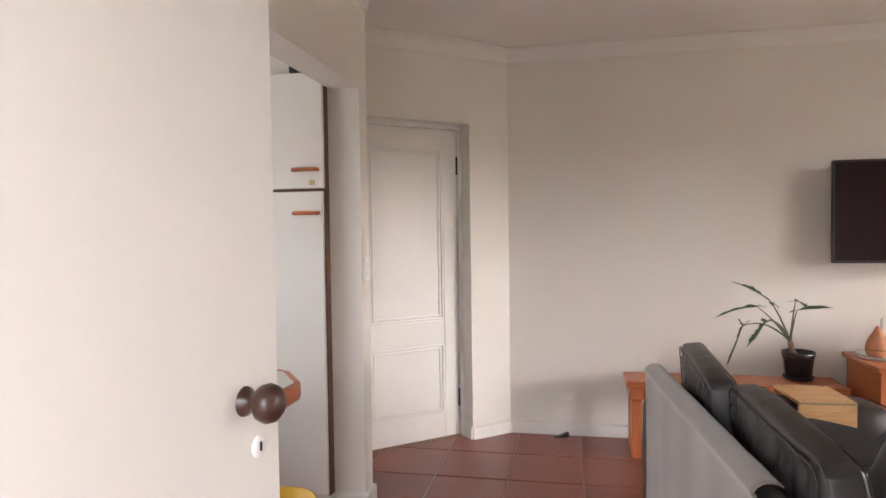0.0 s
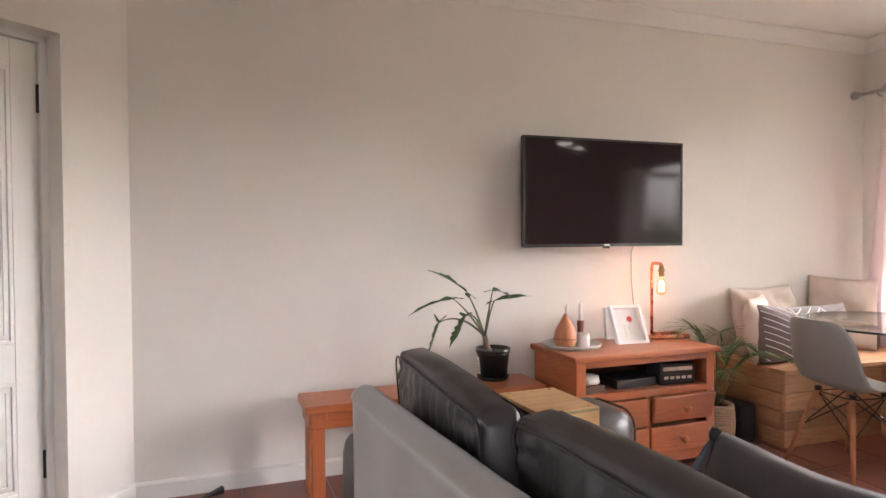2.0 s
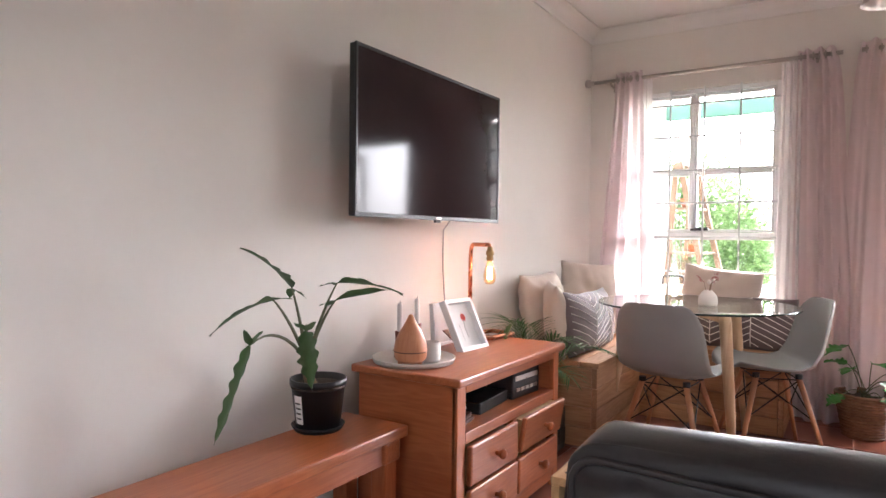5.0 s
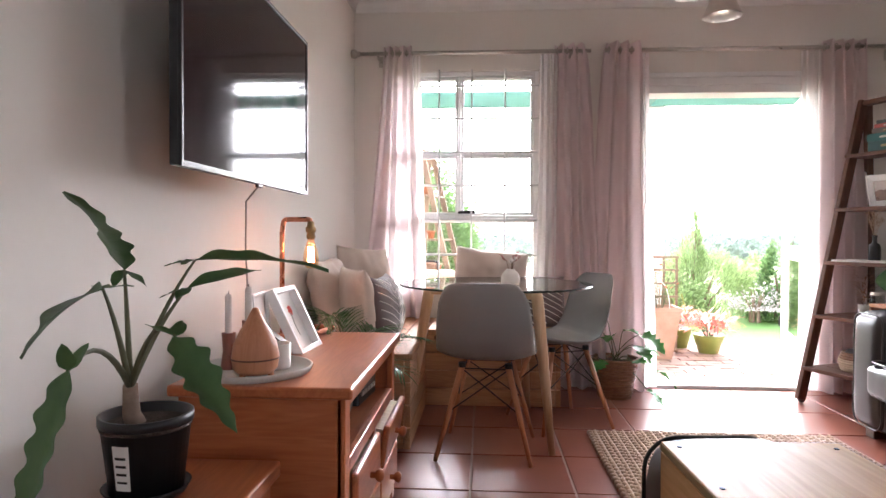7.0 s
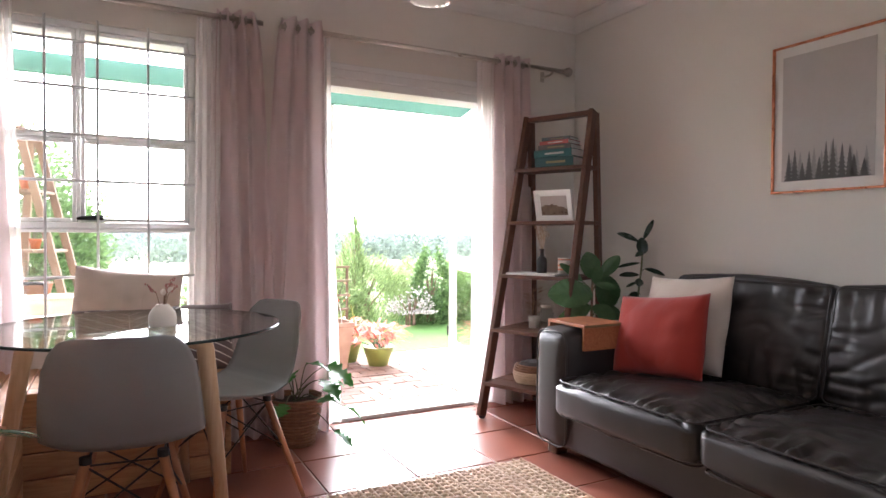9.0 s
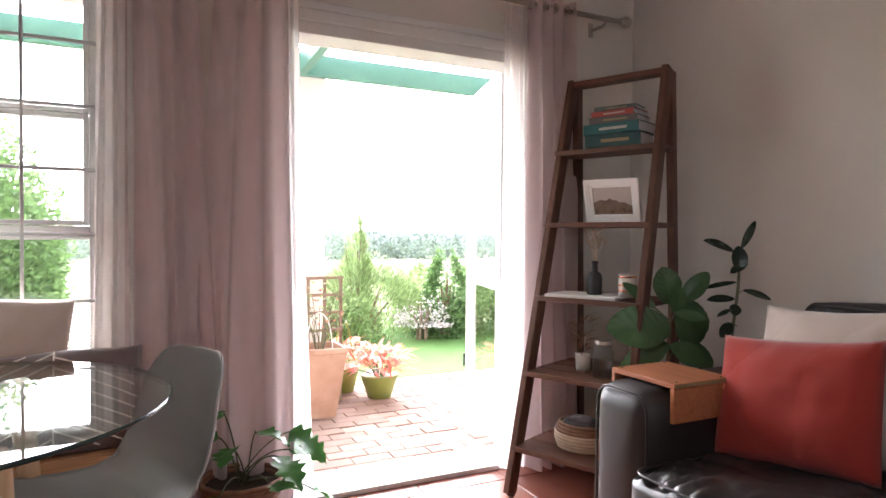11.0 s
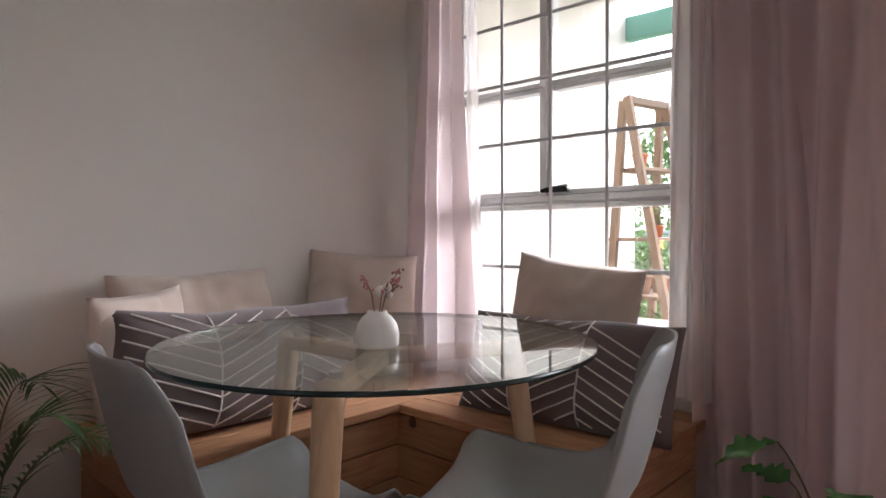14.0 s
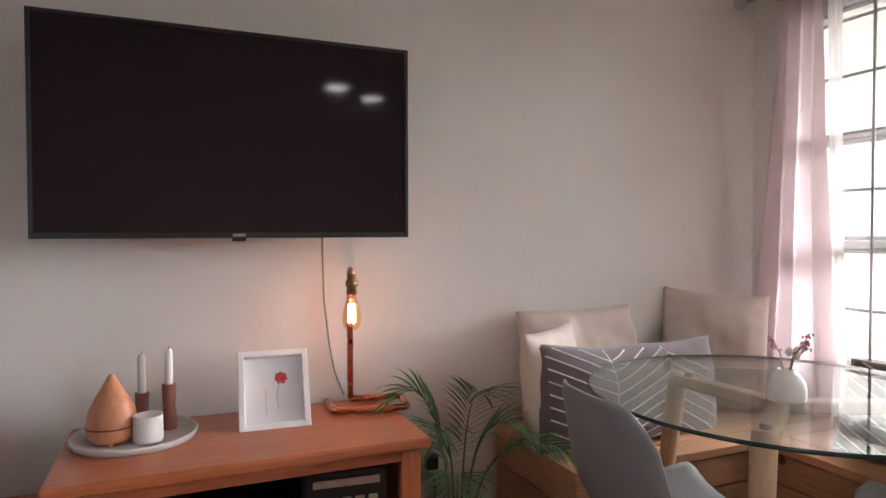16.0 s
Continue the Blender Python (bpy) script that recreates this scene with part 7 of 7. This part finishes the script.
# ---- veranda things ----
GP = -0.086
tre = thing("trellis", pose(6.30, 1.945, GP, 0, 0, 3), "weathered wooden trellis leaning on the veranda column", "trellis")
for y in (-0.24, -0.12, 0.0, 0.12, 0.24):
    part("upright", box(-0.008, y - 0.011, 0.0, 0.008, y + 0.011, 0.905, 0.002), OLD_WOOD, tre)
for z in (0.02, 0.15, 0.275, 0.40, 0.525, 0.65, 0.775, 0.895):
    part("crosspiece", box(-0.022, -0.255, z - 0.010, -0.008, 0.255, z + 0.010, 0.002), OLD_WOOD_X, tre)
for (y, z) in ((0.14, 0.70), (-0.17, 0.24)):
    hp = thing("hanging_pot", pose(6.25, 1.945 + y, GP + z), "small black hanging pot on the trellis", "plant pot", "hanging pots")
    part("pot", lathe([(0, 0), (0.034, 0), (0.052, 0.11), (0.048, 0.11), (0, 0.09)], 24), BLACK_PLASTIC, hp, "", True)
    part("hook", tube([(0.03, 0, 0.10), (0.045, 0, 0.13), (0.04, 0, 0.09)], 0.003, 6), DARK_METAL, hp)


def planter(name, at, prof, material, label, category, square=False, n=28):
    p = thing(name, pose(*at), label, category)
    part("pot", lathe(prof, 4 if square else n, m=pose(0, 0, 0, 0, 0, 45 if square else 0)), material, p, "", not square)
    return p


def sprays(parent, count, base, spread, height, ll, lw, material, seed, name="foliage"):
    r = random.Random(seed)
    bm = bmesh.new()
    st = bmesh.new()
    for k in range(count):
        a = r.uniform(0, 6.28)
        e = Vector((spread * r.random() ** 0.6 * math.cos(a), spread * r.random() ** 0.6 * math.sin(a), base + height * r.uniform(0.35, 1)))
        if k % 4 == 0:
            tube([(0.02 * math.cos(a), 0.02 * math.sin(a), base - 0.02), (e.x * 0.5, e.y * 0.5, base + 0.6 * (e.z - base)), e], 0.002, 4, bm=st)
        leaf_blade(ll * r.uniform(0.6, 1.2), lw, 0.5, n=3, m=aim(e, (math.cos(a) + r.uniform(-0.6, 0.6), math.sin(a) + r.uniform(-0.6, 0.6), r.uniform(-0.2, 1.0))), bm=bm)
    part("branchwork", st, STEM, parent)
    part(name, bm, material, parent)


tp1 = planter("clay_planter", (6.05, 1.93, GP), [(0, 0), (0.125, 0), (0.205, 0.42), (0.215, 0.43), (0.215, 0.46), (0.185, 0.46), (0.18, 0.42), (0, 0.42)], POT_CLAY, "tall square weathered clay planter", "planter", True)
sprays(tp1, 60, 0.42, 0.14, 0.45, 0.05, 0.022, HEDGE_B, 1)
sprays(tp1, 26, 0.45, 0.16, 0.40, 0.03, 0.025, PINK_FLOWER, 2, "blossoms")
part("wire_hoop", tube([(0.0, 0.09 * math.cos(a), 0.42 + 0.26 * math.sin(a)) for a in lin(0, math.pi, 16)], 0.004, 6), WINDOW_WHITE, tp1)
g1 = planter("green_pot", (6.33, 1.40, GP), [(0, 0), (0.085, 0), (0.135, 0.15), (0.142, 0.17), (0.13, 0.17), (0, 0.15)], POT_GREEN, "olive green pot of coral-red bromeliads", "planter")
sprays(g1, 220, 0.14, 0.19, 0.20, 0.14, 0.028, PINK_FLOWER, 3)
g2 = planter("green_pot", (6.60, 1.60, GP), [(0, 0), (0.085, 0), (0.125, 0.17), (0.132, 0.19), (0.12, 0.19), (0, 0.17)], POT_GREEN, "olive green hanging pot with coral foliage", "planter")
sprays(g2, 120, 0.16, 0.15, 0.22, 0.12, 0.025, PINK_FLOWER, 4)
part("hanger", tube([(0, 0.11, 0.18), (0, 0.02, 0.50), (0, -0.03, 0.53), (0, -0.11, 0.18)], 0.006, 6), POT_GREEN, g2)
zb_ = planter("zinc_bucket", (6.72, 2.37, GP), [(0, 0), (0.12, 0), (0.16, 0.30), (0.166, 0.31), (0.155, 0.31), (0.15, 0.28), (0, 0.28)], ZINC, "zinc bucket planted with flowering shrub", "planter")
sprays(zb_, 240, 0.28, 0.22, 0.42, 0.06, 0.025, HEDGE_B, 5)
sprays(zb_, 30, 0.32, 0.22, 0.38, 0.03, 0.025, PALE_FLOWER, 6, "blossoms")
zc = planter("grey_pot", (6.87, 2.64, GP), [(0, 0), (0.09, 0), (0.12, 0.22), (0.125, 0.24), (0.11, 0.24), (0, 0.2)], ZINC, "round grey pot with orange flowers", "planter")
sprays(zc, 120, 0.22, 0.16, 0.34, 0.06, 0.02, HEDGE_B, 7)
sprays(zc, 24, 0.25, 0.15, 0.3, 0.03, 0.025, PINK_FLOWER, 8, "blossoms")
og = planter("orange_pot", (6.75, -0.42, GP), [(0, 0), (0.13, 0), (0.18, 0.33), (0.19, 0.34), (0.19, 0.37), (0.165, 0.37), (0.16, 0.33), (0, 0.33)], POT_ORANGE, "large orange clay pot on the patio", "planter")
sprays(og, 160, 0.33, 0.25, 0.5, 0.10, 0.03, HEDGE_A, 9)

# ladder plant stand against the wing wall
pst = thing("plant_stand", pose(6.12, 4.02, GP, 0, 0, -12), "weathered wooden ladder plant stand", "plant stand")
for sx in (-1, 1):
    board((0.21 * sx, -0.42, 0.0), (0.17 * sx, 0.02, 1.87), 0.03, 0.05, OLD_WOOD, "front_leg", pst, (1, 0, 0))
    board((0.21 * sx, 0.16, 0.0), (0.17 * sx, 0.05, 1.85), 0.03, 0.05, OLD_WOOD, "back_leg", pst, (1, 0, 0))
part("top_rail", box(-0.155, -0.01, 1.83, 0.155, 0.06, 1.87, 0.003), OLD_WOOD_X, pst)
for (z, y0, y1, w) in ((1.46, -0.10, 0.10, 0.17), (1.06, -0.18, 0.14, 0.20), (0.74, -0.24, 0.17, 0.24), (0.36, -0.30, 0.2, 0.26)):
    for k in range(3):
        part("shelf_slat", box(-w, y0 + (y1 - y0) * k / 3 + 0.004, z - 0.02, w, y0 + (y1 - y0) * (k + 1) / 3 - 0.004, z, 0.003), OLD_WOOD_X, pst)
PM = pst.matrix_basis.copy()
for i, (x, y, z, s, mt, lab) in enumerate(((-0.08, 0.0, 1.46, 0.8, POT_ORANGE, "small orange clay pot on the plant stand"), (0.08, 0.0, 1.06, 0.7, POT_ORANGE, "small clay pot with a succulent"), (-0.12, -0.05, 0.74, 1.0, POT_CLAY, "clay pot with trailing foliage"), (0.03, -0.05, 0.74, 0.9, POT_CLAY, "pale clay pot with a cactus"), (0.15, -0.04, 0.74, 0.8, POT_ORANGE, "small terracotta pot with herbs"), (-0.05, -0.08, 0.36, 1.2, POT_CLAY, "wide clay pot on the lowest step"))):
    p = thing("stand_pot", PM @ pose(x, y, z), lab, "plant pot", "pots on the plant stand")
    part("pot", lathe([(0, 0), (0.036 * s, 0), (0.054 * s, 0.085 * s), (0.06 * s, 0.087 * s), (0.06 * s, 0.105 * s), (0.05 * s, 0.105 * s), (0, 0.09 * s)], 22), mt, p, "", True)
    sprays(p, 40, 0.09 * s, 0.07, 0.16, 0.05, 0.02, HEDGE_A, 20 + i)

# veranda table with a picnic basket, and a white wicker chair
vt = thing("veranda_table", pose(5.35, 3.80, GP), "grey veranda side table below the window", "table")
part("tabletop", box(-0.30, -0.35, 0.62, 0.30, 0.35, 0.65, 0.004), ZINC, vt)
for sx in (-1, 1):
    for sy in (-1, 1):
        part("leg", box(sx * 0.27 - 0.02, sy * 0.32 - 0.02, 0, sx * 0.27 + 0.02, sy * 0.32 + 0.02, 0.62, 0.003), ZINC, vt)
pcb = thing("picnic_basket", pose(5.25, 3.93, GP + 0.65, 0, 0, 8), "pale woven picnic basket with a dark handle", "basket")
part("body", soft_box(0.30, 0.42, 0.16, 0.03, 10, 0.004, 0.004, 2, 40), SEAGRASS, pcb, "", True).matrix_basis = pose(0, 0, 0.081)
part("handle", tube(arc([(0, 0.10, 0.16), (0, 0.10, 0.235), (0, -0.06, 0.235), (0, -0.06, 0.16)], 5, 0.3), 0.010, 8), DARK_METAL, pcb, "", True)
wc = thing("wicker_chair", pose(5.62, 3.28, GP, 0, 0, 150), "white woven wicker armchair on the veranda", "chair")
wcb = bmesh.new()
for k in range(22):
    z = 0.42 + k * 0.018
    tube([(0.27 * math.cos(a) * (1 + 0.02 * math.sin(20 * a + math.pi * k)), 0.25 * math.sin(a) * (1 + 0.02 * math.sin(20 * a + math.pi * k)), z) for a in lin(math.pi * 0.95, math.pi * 2.05, 40)], 0.008, 5, bm=wcb)
part("woven_back", wcb, WINDOW_WHITE, wc, "", True)
part("seat", soft_box(0.50, 0.48, 0.07, 0.03, 8, 0.01, 0.002, 1, 8), WINDOW_WHITE, wc, "", True).matrix_basis = pose(0, 0, 0.40)
for sx in (-1, 1):
    for sy in (-1, 1):
        part("leg", tube([(0.2 * sx, 0.18 * sy, 0.40), (0.22 * sx, 0.2 * sy, 0)], 0.014, 8), WINDOW_WHITE, wc)

# ---- floor tiles and patio bricks ----
PT, GX, GY = 0.4125, 3.562, 2.322


def tile_mesh(name, w, d, h, bev, material):
    me = bpy.data.meshes.new(name)
    b = box(-w / 2, -d / 2, -h, w / 2, d / 2, 0)
    top = [e for e in b.edges if all(abs(v.co.z) < 1e-5 for v in e.verts)]
    bmesh.ops.bevel(b, geom=top, offset=bev, segments=1, affect="EDGES")
    b.to_mesh(me)
    b.free()
    me.materials.append(material)
    return me


TILE = tile_mesh("tile", PT - 0.008, PT - 0.008, 0.008, 0.0025, TERRACOTTA)
trn = random.Random(2)
for i in range(-15, 3):
    for j in range(-9, 6):
        x, y = GX + (i + 0.5) * PT, GY + (j + 0.5) * PT
        if not (-2.4 < x < EX and -1.3 < y < 4.7):
            continue
        if x > EX - PT / 2:
            continue
        ob = new("tile", TILE)
        ob.matrix_basis = pose(x, y, trn.uniform(-0.0006, 0.0006), trn.uniform(-0.12, 0.12), trn.uniform(-0.12, 0.12), 90 * trn.randrange(4))
        ob.parent = FLOOR
CUT = tile_mesh("tile_cut", EX + 0.0 - (GX + 2 * PT) - 0.006, PT - 0.008, 0.008, 0.0025, TERRACOTTA)
for j in range(-5, 6):
    y = GY + (j + 0.5) * PT
    ob = new("tile", CUT)
    ob.matrix_basis = pose((GX + 2 * PT + EX) / 2, y, 0)
    ob.parent = FLOOR

BL, BW, JT = 0.222, 0.106, 0.006
BRICK = tile_mesh("brick", BL - JT, BW - JT, 0.03, 0.004, PAVER)
brn = random.Random(6)
near, far = [], []
nx0 = 4.76
for i in range(0, 21):
    for j in range(-24, 34):
        x = nx0 + (i + 0.5) * BW
        y = j * BL + (i % 2) * BL / 2 + brn.uniform(-0.003, 0.003)
        if x > 6.93:
            continue
        (near if 0.2 < y < 2.75 and x < 6.9 else far).append((x, y))
near.sort(key=lambda p: abs(p[1] - 1.5) + 0.3 * abs(p[0] - 5.8))
far += near[296:]
for x, y in near[:296]:
    ob = new("brick", BRICK)
    ob.matrix_basis = pose(x, y, GP + brn.uniform(-0.003, 0.003), brn.uniform(-0.8, 0.8), brn.uniform(-0.8, 0.8), 90 + brn.uniform(-1, 1))
    ob.parent = PATIO
vs, fs = [], []
for x, y in far:
    z = GP + brn.uniform(-0.003, 0.003)
    k = len(vs)
    hx, hy = (BW - JT) / 2, (BL - JT) / 2
    for (e, zz) in ((0.004, z), (0.0, z - 0.004), (0.0, z - 0.03)):
        vs += [(x - hx + e, y - hy + e, zz), (x + hx - e, y - hy + e, zz), (x + hx - e, y + hy - e, zz), (x - hx + e, y + hy - e, zz)]
    fs.append((k, k + 1, k + 2, k + 3))
    for r in (0, 4):
        for q in range(4):
            fs.append((k + r + q, k + r + 4 + q, k + r + 4 + (q + 1) % 4, k + r + (q + 1) % 4))
me = bpy.data.meshes.new("bricks")
me.from_pydata(vs, [], fs)
me.materials.append(PAVER_STUFF)
ob = new("bricks", me)
ob.parent = PATIO
tagged(ob, kind="stuff")
